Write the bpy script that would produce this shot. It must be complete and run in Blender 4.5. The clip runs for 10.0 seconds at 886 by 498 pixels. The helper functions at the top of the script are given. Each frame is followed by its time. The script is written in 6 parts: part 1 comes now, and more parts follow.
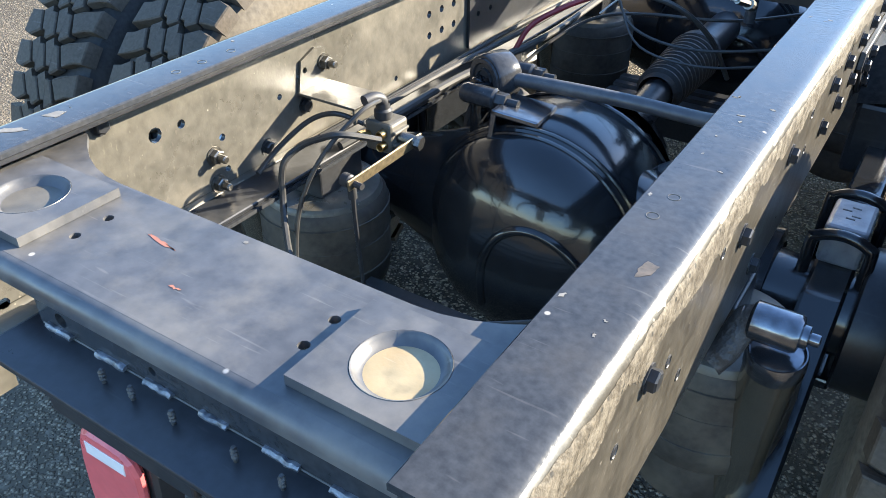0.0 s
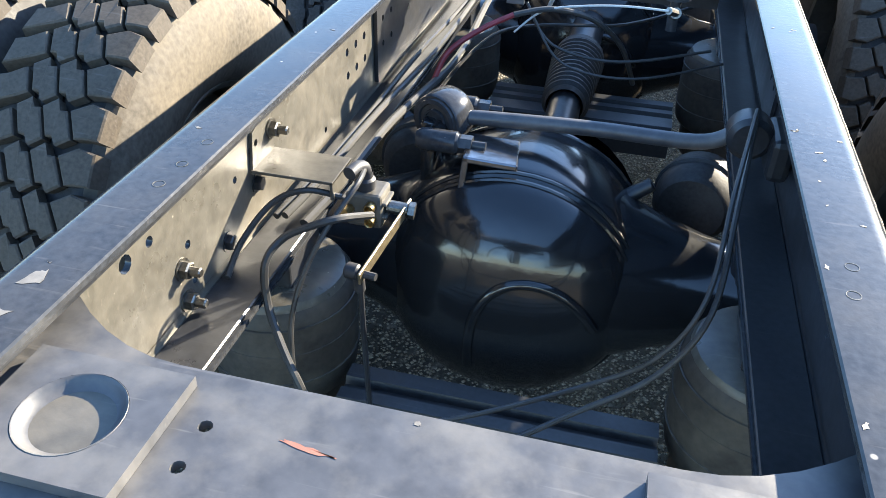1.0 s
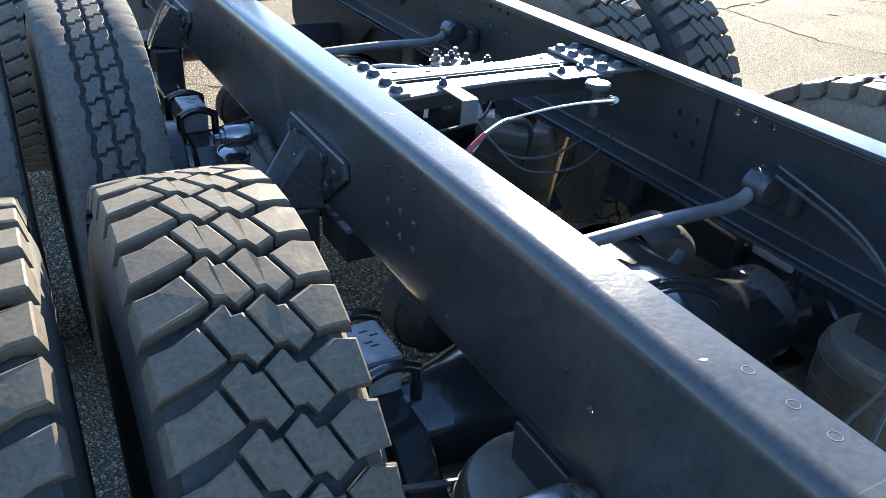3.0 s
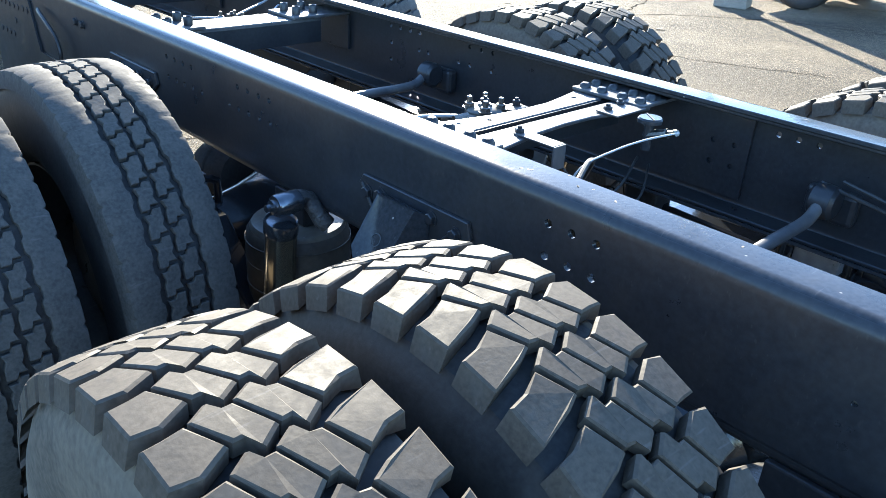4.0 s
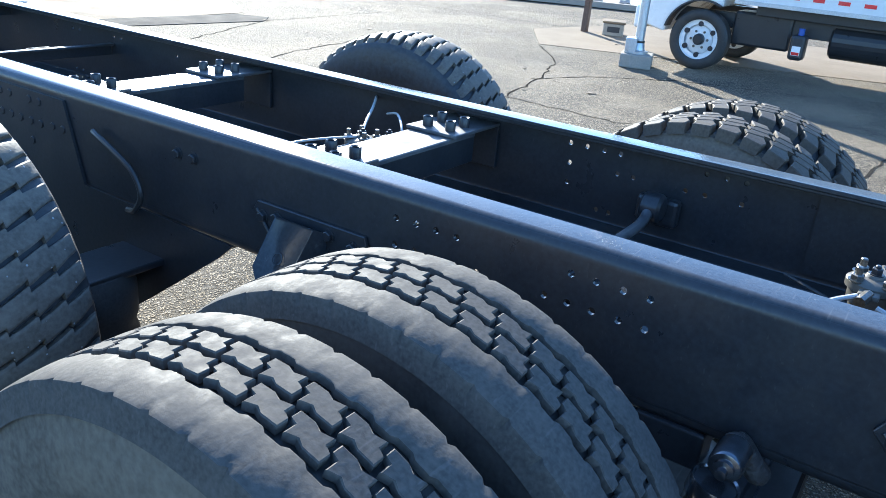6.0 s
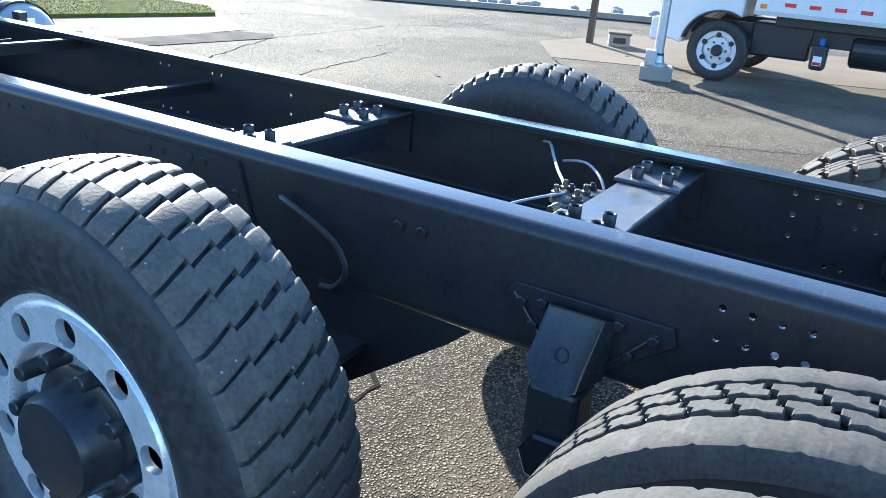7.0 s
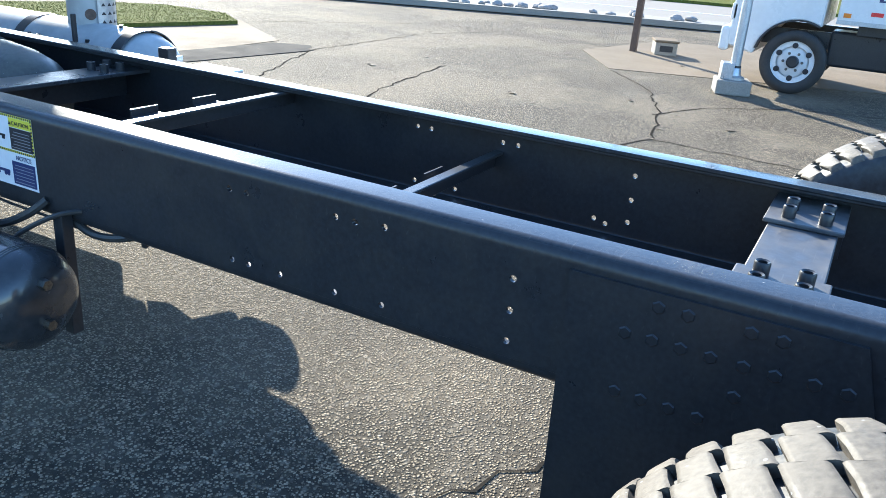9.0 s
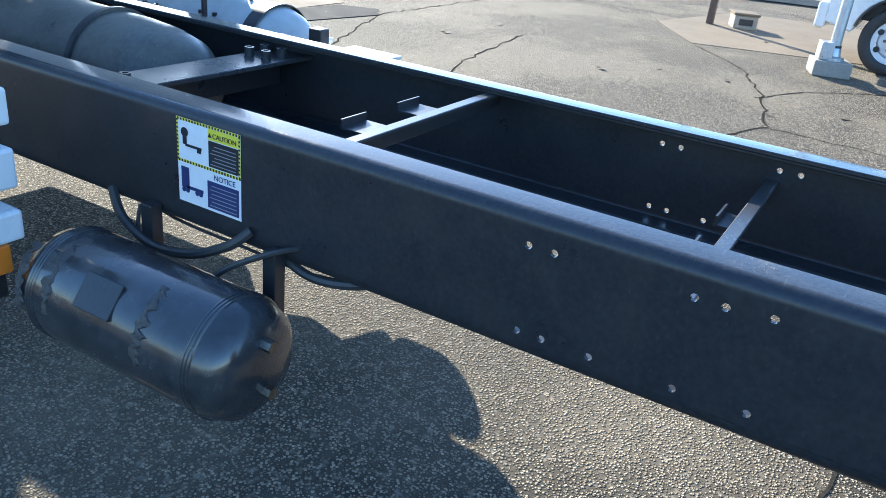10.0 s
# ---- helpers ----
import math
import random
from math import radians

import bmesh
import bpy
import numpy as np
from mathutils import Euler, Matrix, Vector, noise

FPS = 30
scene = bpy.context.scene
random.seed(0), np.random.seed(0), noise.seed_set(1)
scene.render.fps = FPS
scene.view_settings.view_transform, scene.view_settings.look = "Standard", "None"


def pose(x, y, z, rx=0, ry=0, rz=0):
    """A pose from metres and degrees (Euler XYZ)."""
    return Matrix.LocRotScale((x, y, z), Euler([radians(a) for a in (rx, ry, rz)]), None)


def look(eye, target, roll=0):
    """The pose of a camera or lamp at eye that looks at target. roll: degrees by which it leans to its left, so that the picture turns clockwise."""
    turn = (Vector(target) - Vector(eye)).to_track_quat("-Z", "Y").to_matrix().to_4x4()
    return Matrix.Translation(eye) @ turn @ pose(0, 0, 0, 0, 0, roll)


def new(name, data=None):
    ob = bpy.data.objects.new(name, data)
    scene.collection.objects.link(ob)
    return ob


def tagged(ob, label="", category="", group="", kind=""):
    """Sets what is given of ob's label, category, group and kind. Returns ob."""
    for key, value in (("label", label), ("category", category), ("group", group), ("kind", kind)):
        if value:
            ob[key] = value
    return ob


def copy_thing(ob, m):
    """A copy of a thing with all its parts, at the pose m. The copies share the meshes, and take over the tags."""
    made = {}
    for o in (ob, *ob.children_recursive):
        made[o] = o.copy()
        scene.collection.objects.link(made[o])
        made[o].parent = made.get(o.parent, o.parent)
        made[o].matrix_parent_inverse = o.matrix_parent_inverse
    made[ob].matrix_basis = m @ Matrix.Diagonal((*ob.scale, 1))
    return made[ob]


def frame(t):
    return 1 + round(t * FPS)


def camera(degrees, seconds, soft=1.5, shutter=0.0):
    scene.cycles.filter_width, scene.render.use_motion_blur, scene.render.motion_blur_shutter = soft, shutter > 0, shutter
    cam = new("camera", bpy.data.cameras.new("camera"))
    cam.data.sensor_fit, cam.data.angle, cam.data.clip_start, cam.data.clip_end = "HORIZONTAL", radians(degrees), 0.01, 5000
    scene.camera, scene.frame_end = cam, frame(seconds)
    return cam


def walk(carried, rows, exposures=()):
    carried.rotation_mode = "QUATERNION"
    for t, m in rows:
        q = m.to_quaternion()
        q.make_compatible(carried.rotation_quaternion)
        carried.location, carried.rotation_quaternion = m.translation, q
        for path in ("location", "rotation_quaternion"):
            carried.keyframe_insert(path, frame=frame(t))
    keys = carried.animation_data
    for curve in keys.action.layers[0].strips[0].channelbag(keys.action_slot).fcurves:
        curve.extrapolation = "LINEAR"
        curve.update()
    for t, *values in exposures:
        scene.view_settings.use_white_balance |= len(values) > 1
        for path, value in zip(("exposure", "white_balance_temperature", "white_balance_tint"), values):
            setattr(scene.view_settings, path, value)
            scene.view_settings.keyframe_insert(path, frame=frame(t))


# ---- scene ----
cam = camera(58.5, 10.0, soft=0.65)
PATH = [
    (0, (0.578, -0.285, 1.463), (-0.328, 1.103, 0.343), 0.1),
    (0.5, (0.351, -0.299, 1.47), (-0.412, 1.137, 0.305), 0.4),
    (1, (0.129, -0.243, 1.48), (-0.257, 1.357, 0.344), 1.6),
    (1.5, (-0.101, -0.158, 1.516), (-0.032, 1.539, 0.46), 2.6),
    (2, (-0.377, -0.058, 1.514), (0.016, 1.631, 0.517), 3.0),
    (2.5, (-0.701, -0.011, 1.51), (-0.055, 1.62, 0.549), 3.7),
    (3, (-0.995, 0.129, 1.519), (-0.117, 1.642, 0.548), 3.6),
    (3.2, (-1.062, 0.204, 1.514), (-0.111, 1.68, 0.556), 3.9),
    (4.3, (-1.53, 0.709, 1.531), (-0.188, 1.906, 0.657), 3.6),
    (4.5, (-1.538, 0.855, 1.534), (-0.15, 2.008, 0.671), 4.2),
    (5, (-1.586, 1.171, 1.537), (-0.114, 2.25, 0.718), 4.2),
    (5.2, (-1.614, 1.287, 1.532), (-0.124, 2.361, 0.74), 4.2),
    (6.3, (-1.695, 2.062, 1.535), (-0.118, 3.03, 0.776), 5.0),
    (6.5, (-1.708, 2.204, 1.525), (-0.123, 3.163, 0.772), 4.8),
    (7, (-1.791, 2.547, 1.538), (-0.186, 3.484, 0.797), 4.4),
    (7.5, (-1.793, 2.906, 1.539), (-0.169, 3.818, 0.81), 3.7),
    (8, (-1.766, 3.257, 1.552), (-0.127, 4.145, 0.829), 3.4),
    (8.5, (-1.77, 3.636, 1.551), (-0.12, 4.503, 0.826), 3.7),
    (9, (-1.721, 4.018, 1.53), (-0.072, 4.875, 0.79), 4.5),
    (9.5, (-1.635, 4.379, 1.533), (-0.008, 5.24, 0.75), 5.3),
    (10, (-1.633, 4.759, 1.52), (-0.037, 5.631, 0.687), 6.1),
]
walk(cam, [(t, look(e, g, r)) for t, e, g, r in PATH], exposures=[(0.0, 2.45, 5530, 8), (1.0, 2.57, 5580, 8), (1.5, 2.8, 5730, 8), (2.0, 2.75, 5730, 7), (2.5, 2.7, 5530, 7), (3.0, 2.65, 5530, 7), (4.5, 2.4, 5020, 6), (6.5, 2.1, 4840, 6), (7.5, 2.05, 4840, 6), (8.5, 2.0, 5040, 6), (10.0, 2.05, 4990, 6)])


# ---------------------------------------------------------------- light
SUN_TO = Vector((0.59, 0.725, 0.365)).normalized()
world = bpy.data.worlds.new("sky")
scene.world = world
world.use_nodes = True
wn = world.node_tree
sky = wn.nodes.new("ShaderNodeTexSky")
sky.sky_type = "NISHITA"
sky.sun_disc = False
sky.sun_elevation = math.asin(SUN_TO.z)
sky.sun_rotation = math.atan2(SUN_TO.x, SUN_TO.y)
sky.dust_density = 0.35
sky.ozone_density = 2.0
wn.nodes["Background"].inputs["Strength"].default_value = 0.105
wn.links.new(sky.outputs[0], wn.nodes["Background"].inputs["Color"])
sun = new("sun", bpy.data.lights.new("sun", "SUN"))
sun.data.energy = 5.0
sun.data.angle = radians(0.55)
sun.data.color = (1.0, 0.8, 0.54)
sun.matrix_world = look(SUN_TO * 30, (0, 0, 0))


# ---------------------------------------------------------------- materials
def material(name, color, rough=0.5, metal=0.0, grain=0.15, scale=40.0, bump=0.05, stain=None, stain_scale=3.0,
             stain_amount=0.4, specular=0.5, coat=0.0, rough_var=0.15, detail=5.0, spots=None, spot_scale=25.0,
             spot_size=0.2, scratch=None, scratch_amount=0.6):
    m = bpy.data.materials.new(name)
    m.use_nodes = True
    nt = m.node_tree
    p = nt.nodes["Principled BSDF"]
    lk = nt.links.new
    co = nt.nodes.new("ShaderNodeTexCoord")
    fine = nt.nodes.new("ShaderNodeTexNoise")
    fine.inputs["Scale"].default_value = scale
    fine.inputs["Detail"].default_value = detail
    lk(co.outputs["Object"], fine.inputs["Vector"])
    big = nt.nodes.new("ShaderNodeTexNoise")
    big.inputs["Scale"].default_value = stain_scale
    big.inputs["Detail"].default_value = 6.0
    big.inputs["Roughness"].default_value = 0.65
    lk(co.outputs["Object"], big.inputs["Vector"])

    def mix(a, b, fac):
        n = nt.nodes.new("ShaderNodeMix")
        n.data_type = "RGBA"
        for sock, v in ((n.inputs[0], fac), (n.inputs[6], a), (n.inputs[7], b)):
            if isinstance(v, (tuple, list)):
                sock.default_value = (*v[:3], 1.0)
            elif isinstance(v, (int, float)):
                sock.default_value = v
            else:
                lk(v, sock)
        return n.outputs[2]

    def ramp(v, lo, hi, a=0.0, b=1.0):
        n = nt.nodes.new("ShaderNodeMapRange")
        n.inputs[1].default_value, n.inputs[2].default_value = lo, hi
        n.inputs[3].default_value, n.inputs[4].default_value = a, b
        lk(v, n.inputs[0])
        return n.outputs[0]

    lo = tuple(c * (1 - grain) for c in color)
    hi = tuple(min(1.0, c * (1 + grain)) for c in color)
    out = mix(lo, hi, ramp(fine.outputs["Fac"], 0.3, 0.7))
    if stain is not None:
        out = mix(out, stain, ramp(big.outputs["Fac"], 0.45, 0.72, 0.0, stain_amount))
    if spots is not None:
        vo = nt.nodes.new("ShaderNodeTexVoronoi")
        vo.inputs["Scale"].default_value = spot_scale
        lk(co.outputs["Object"], vo.inputs["Vector"])
        out = mix(out, spots, ramp(vo.outputs["Distance"], spot_size, spot_size * 0.6))
    if scratch is not None:
        for turn, sx in ((0.5, 9.0), (-0.3, 5.0), (1.2, 14.0)):
            mp = nt.nodes.new("ShaderNodeMapping")
            mp.inputs["Rotation"].default_value = (0.3, 0.2, turn)
            mp.inputs["Scale"].default_value = (sx, 130.0, 60.0)
            lk(co.outputs["Object"], mp.inputs["Vector"])
            sn = nt.nodes.new("ShaderNodeTexNoise")
            sn.inputs["Scale"].default_value = 1.0
            sn.inputs["Detail"].default_value = 2.0
            lk(mp.outputs[0], sn.inputs["Vector"])
            out = mix(out, scratch, ramp(sn.outputs["Fac"], 0.69, 0.76, 0.0, scratch_amount))
    lk(out, p.inputs["Base Color"])
    lk(ramp(big.outputs["Fac"], 0.3, 0.7, max(0.02, rough - rough_var), min(1.0, rough + rough_var)), p.inputs["Roughness"])
    p.inputs["Metallic"].default_value = metal
    p.inputs["Specular IOR Level"].default_value = specular
    p.inputs["Coat Weight"].default_value = coat
    if bump:
        b = nt.nodes.new("ShaderNodeBump")
        b.inputs["Strength"].default_value = bump
        b.inputs["Distance"].default_value = 0.01
        lk(fine.outputs["Fac"], b.inputs["Height"])
        lk(b.outputs[0], p.inputs["Normal"])
    return m


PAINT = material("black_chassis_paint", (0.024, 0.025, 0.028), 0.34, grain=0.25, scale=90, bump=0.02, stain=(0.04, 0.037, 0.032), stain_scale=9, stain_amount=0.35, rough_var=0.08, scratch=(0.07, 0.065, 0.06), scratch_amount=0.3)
PAINT_TOP = material("worn_flange_paint", (0.036, 0.038, 0.042), 0.14, grain=0.25, scale=110, bump=0.03, stain=(0.07, 0.064, 0.056), stain_scale=11, stain_amount=0.45, rough_var=0.03, spots=(0.3, 0.28, 0.25), spot_scale=15, spot_size=0.05, scratch=(0.16, 0.15, 0.14), scratch_amount=0.22, specular=0.33)
BAR = material("smooth_black_bar_paint", (0.035, 0.036, 0.039), 0.3, grain=0.2, scale=60, bump=0.02, stain=(0.06, 0.056, 0.05), stain_scale=9, stain_amount=0.5, rough_var=0.06, specular=0.6)
PLATE = material("dusty_plate_paint", (0.06, 0.06, 0.063), 0.43, grain=0.25, scale=45, bump=0.03, stain=(0.15, 0.14, 0.125), stain_scale=9, stain_amount=0.75, rough_var=0.14, spots=(0.34, 0.32, 0.29), spot_scale=15, spot_size=0.06, scratch=(0.2, 0.19, 0.175), scratch_amount=0.25, specular=0.65)
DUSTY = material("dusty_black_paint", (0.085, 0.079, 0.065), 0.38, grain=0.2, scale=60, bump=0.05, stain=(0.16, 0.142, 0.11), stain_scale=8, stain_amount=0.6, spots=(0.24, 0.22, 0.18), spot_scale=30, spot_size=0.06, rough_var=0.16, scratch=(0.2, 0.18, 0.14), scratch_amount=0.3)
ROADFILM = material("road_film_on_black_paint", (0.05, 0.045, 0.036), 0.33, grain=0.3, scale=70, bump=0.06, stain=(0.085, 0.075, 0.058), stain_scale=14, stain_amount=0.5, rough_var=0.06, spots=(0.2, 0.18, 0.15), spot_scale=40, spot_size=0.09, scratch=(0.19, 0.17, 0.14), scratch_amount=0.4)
DIRTCRUST = material("dried_road_dirt", (0.085, 0.073, 0.055), 0.6, grain=0.4, scale=120, bump=0.3, stain=(0.17, 0.15, 0.115), stain_scale=30, stain_amount=0.7, specular=0.25, spots=(0.03, 0.028, 0.024), spot_scale=60, spot_size=0.2)
GLOSS = material("gloss_black_casting", (0.014, 0.015, 0.017), 0.18, grain=0.2, scale=60, bump=0.06, rough_var=0.07, coat=0.4, specular=0.5)
RUBBER = material("tyre_rubber", (0.03, 0.029, 0.028), 0.62, grain=0.3, scale=120, bump=0.06, stain=(0.07, 0.063, 0.054), stain_scale=9, stain_amount=0.6, specular=0.4)
SCUFFED = material("scuffed_sidewall_rubber", (0.024, 0.025, 0.027), 0.5, grain=0.35, scale=60, bump=0.08, stain=(0.07, 0.07, 0.072), stain_scale=45, stain_amount=0.45, specular=0.5, rough_var=0.2)
TREAD = material("tread_rubber", (0.0754, 0.0631, 0.0484), 0.65, grain=0.22, scale=140, bump=0.04, stain=(0.1025, 0.0927, 0.0787), stain_scale=26, stain_amount=0.55, specular=0.14, scratch=(0.17, 0.155, 0.14), scratch_amount=0.25)
WORN_TREAD = material("worn_tread_rubber", (0.102, 0.0901, 0.0731), 0.6, grain=0.25, scale=110, bump=0.08, stain=(0.1785, 0.1615, 0.1334), stain_scale=22, stain_amount=0.6, specular=0.2, spots=(0.3, 0.3, 0.3), spot_scale=38, spot_size=0.11, rough_var=0.12)
RIB_TREAD = material("rib_tread_rubber", (0.07, 0.066, 0.06), 0.75, grain=0.25, scale=140, bump=0.05, stain=(0.115, 0.105, 0.092), stain_scale=30, stain_amount=0.55, specular=0.12, scratch=(0.14, 0.13, 0.12), scratch_amount=0.35)
DIRTYRUBBER = material("dirty_air_spring_rubber", (0.04, 0.034, 0.027), 0.6, grain=0.3, scale=70, bump=0.06, stain=(0.105, 0.087, 0.06), stain_scale=10, stain_amount=0.6, specular=0.4)
SUNLIT_DUSTY_RUBBER = material("sunlit_dusty_rubber", (0.1, 0.088, 0.07), 0.75, grain=0.3, scale=90, bump=0.05, stain=(0.19, 0.163, 0.12), stain_scale=6, stain_amount=0.7, specular=0.25)
CAST = material("rough_cast_iron", (0.045, 0.043, 0.041), 0.5, grain=0.4, scale=110, bump=0.5, stain=(0.09, 0.078, 0.065), stain_scale=18, stain_amount=0.5)
PALESTEEL = material("scuffed_grey_steel", (0.32, 0.33, 0.35), 0.42, metal=0.2, grain=0.3, scale=60, bump=0.1, stain=(0.06, 0.06, 0.06), stain_scale=30, stain_amount=0.7)
TANKPAINT = material("peeling_gloss_black", (0.03, 0.031, 0.033), 0.2, grain=0.3, scale=14, bump=0.1, stain=(0.06, 0.06, 0.061), stain_scale=13, stain_amount=0.7, rough_var=0.12, coat=0.3, specular=0.6)
HOSE = material("black_hose", (0.04, 0.039, 0.037), 0.45, grain=0.2, bump=0.03)
STEEL = material("zinc_bolt_steel", (0.2, 0.19, 0.17), 0.42, metal=1.0, grain=0.3, scale=200, bump=0.05)
BRASS = material("brass_fitting", (0.42, 0.3, 0.13), 0.35, metal=1.0, grain=0.2, scale=150)
ALU = material("polished_aluminium", (0.93, 0.94, 0.96), 0.32, metal=0.6, grain=0.08, scale=80, bump=0.03, stain=(0.45, 0.45, 0.46), stain_scale=9, stain_amount=0.6, rough_var=0.1)
RUST = material("rusty_bare_steel", (0.33, 0.27, 0.16), 0.6, metal=0.2, grain=0.2, scale=60, bump=0.06, stain=(0.25, 0.17, 0.085), stain_scale=30, stain_amount=0.8, scratch=(0.42, 0.38, 0.29), scratch_amount=0.5)
WELD = material("sooty_weld_steel", (0.19, 0.193, 0.205), 0.34, metal=0.35, grain=0.5, scale=160, bump=0.1, stain=(0.03, 0.03, 0.03), stain_scale=60, stain_amount=0.7)
SHOCKPAINT = material("gloss_shock_paint", (0.4, 0.35, 0.27), 0.2, metal=0.95, grain=0.08, scale=30, bump=0.0, rough_var=0.02, specular=0.6)
PLATED = material("plated_black_steel", (0.17, 0.175, 0.19), 0.2, metal=0.9, grain=0.3, scale=60, bump=0.04, rough_var=0.06)
BARE = material("bare_scraped_metal", (0.22, 0.2, 0.17), 0.55, metal=0.3, grain=0.2, scale=90, bump=0.05)
RED = material("red_lens", (0.6, 0.12, 0.12), 0.3, grain=0.1, bump=0.02)
WHITE_LENS = material("clear_lens", (0.75, 0.72, 0.7), 0.15, grain=0.05, bump=0.02)
WHITE = material("white_paint", (0.7, 0.7, 0.69), 0.3, grain=0.03, scale=20, bump=0.01, stain=(0.56, 0.55, 0.52), stain_scale=2, stain_amount=0.4)
OFFWHITE = material("dull_white_metal", (0.42, 0.42, 0.41), 0.4, grain=0.08, scale=25, bump=0.02, stain=(0.28, 0.27, 0.24), stain_scale=4, stain_amount=0.6)
GALV = material("galvanised_pole", (0.5, 0.51, 0.52), 0.42, metal=0.7, grain=0.12, scale=60, stain=(0.38, 0.39, 0.4), stain_scale=5)
CONCRETE = material("concrete", (0.289, 0.2677, 0.2295), 0.9, specular=0.2, grain=0.15, scale=60, bump=0.2, stain=(0.2295, 0.221, 0.1955), stain_scale=2.5, stain_amount=0.6)
CONC_WARM = material("tan_concrete_apron", (0.184, 0.1456, 0.1), 0.95, specular=0.12, grain=0.12, scale=45, bump=0.15, stain=(0.136, 0.1104, 0.08), stain_scale=1.2, stain_amount=0.6)
RUSTPOST = material("brown_steel_post", (0.1, 0.065, 0.045), 0.7, grain=0.3, scale=40, bump=0.1)
ROCK = material("grey_rock", (0.3, 0.28, 0.26), 0.85, grain=0.3, scale=25, bump=0.3)
GRASS = material("grass", (0.102, 0.1148, 0.0238), 1.0, grain=0.45, scale=30, bump=0.2, stain=(0.1445, 0.1403, 0.0425), stain_scale=1.5, stain_amount=0.7, specular=0.02)
ROAD = material("pale_road", (0.246, 0.2214, 0.1886), 0.9, specular=0.15, grain=0.12, scale=30, bump=0.1, stain=(0.2296, 0.2214, 0.205), stain_scale=0.6)
DARKPLASTIC = material("dark_plastic", (0.03, 0.03, 0.032), 0.5, grain=0.2, bump=0.04)
BLUECAP = material("blue_plastic", (0.03, 0.08, 0.35), 0.4, grain=0.1, bump=0.0)
YELLOW = material("yellow_label", (0.75, 0.68, 0.05), 0.4, grain=0.03, bump=0.0)
INK = material("label_ink", (0.02, 0.02, 0.025), 0.4, grain=0.05, bump=0.0)
NAVY = material("label_blue", (0.03, 0.04, 0.13), 0.4, grain=0.05, bump=0.0)
GREYINK = material("label_grey", (0.3, 0.3, 0.31), 0.4, grain=0.05, bump=0.0)
PAPER = material("label_white", (0.78, 0.78, 0.78), 0.4, grain=0.03, bump=0.0)
REDTAPE = material("red_reflective_tape", (0.6, 0.03, 0.03), 0.3, grain=0.05, bump=0.0)
AMBER = material("amber_lens", (0.7, 0.22, 0.02), 0.3, grain=0.05, bump=0.0)
GLASS = material("dark_cab_glass", (0.02, 0.025, 0.03), 0.05, grain=0.05, bump=0.0)


def asphalt():
    m = bpy.data.materials.new("weathered_asphalt")
    m.use_nodes = True
    nt = m.node_tree
    p, lk = nt.nodes["Principled BSDF"], nt.links.new
    co = nt.nodes.new("ShaderNodeTexCoord")

    def noise_at(scale, detail=4.0):
        n = nt.nodes.new("ShaderNodeTexNoise")
        n.inputs["Scale"].default_value, n.inputs["Detail"].default_value = scale, detail
        lk(co.outputs["Object"], n.inputs["Vector"])
        return n.outputs["Fac"]

    def ramp(v, lo, hi, a=0.0, b=1.0):
        n = nt.nodes.new("ShaderNodeMapRange")
        n.inputs[1].default_value, n.inputs[2].default_value = lo, hi
        n.inputs[3].default_value, n.inputs[4].default_value = a, b
        lk(v, n.inputs[0])
        return n.outputs[0]

    def mix(a, b, fac):
        n = nt.nodes.new("ShaderNodeMix")
        n.data_type = "RGBA"
        for sock, v in ((n.inputs[0], fac), (n.inputs[6], a), (n.inputs[7], b)):
            if isinstance(v, tuple):
                sock.default_value = (*v, 1.0)
            else:
                lk(v, sock)
        return n.outputs[2]

    stones = nt.nodes.new("ShaderNodeTexVoronoi")
    stones.distance = "MANHATTAN"
    stones.inputs["Scale"].default_value = 96.0
    lk(co.outputs["Object"], stones.inputs["Vector"])
    col = mix((0.2212, 0.1849, 0.1343), (0.6004, 0.5017, 0.3634), ramp(stones.outputs["Color"], 0.2, 0.95))
    col = mix(col, (0.0474, 0.0427, 0.0348), ramp(stones.outputs["Distance"], 0.46, 0.72))
    col = mix(col, (0.3318, 0.2726, 0.1896), ramp(noise_at(0.55, 8.0), 0.46, 0.6, 0.0, 0.35))
    col = mix(col, (0.1185, 0.1003, 0.0751), ramp(noise_at(0.23, 8.0), 0.52, 0.58, 0.0, 0.5))
    col = mix(col, (0.2844, 0.2489, 0.1935), ramp(noise_at(1.6, 9.0), 0.58, 0.7, 0.0, 0.25))
    col = mix(col, (0.0948, 0.0829, 0.0632), ramp(noise_at(16.0, 6.0), 0.5, 0.68, 0.0, 0.5))
    col = mix(col, (0.4345, 0.3792, 0.2923), ramp(noise_at(30.0, 5.0), 0.55, 0.7, 0.0, 0.35))
    lk(col, p.inputs["Base Color"])
    lk(ramp(noise_at(45.0, 3.0), 0.35, 0.65, 0.75, 0.95), p.inputs["Roughness"])
    p.inputs["Specular IOR Level"].default_value = 0.1
    b = nt.nodes.new("ShaderNodeBump")
    b.inputs["Strength"].default_value, b.inputs["Distance"].default_value = 1.0, 0.011
    lk(ramp(stones.outputs["Distance"], 0.0, 0.95, 1.0, 0.0), b.inputs["Height"])
    lk(b.outputs[0], p.inputs["Normal"])
    return m


ASPHALT = asphalt()


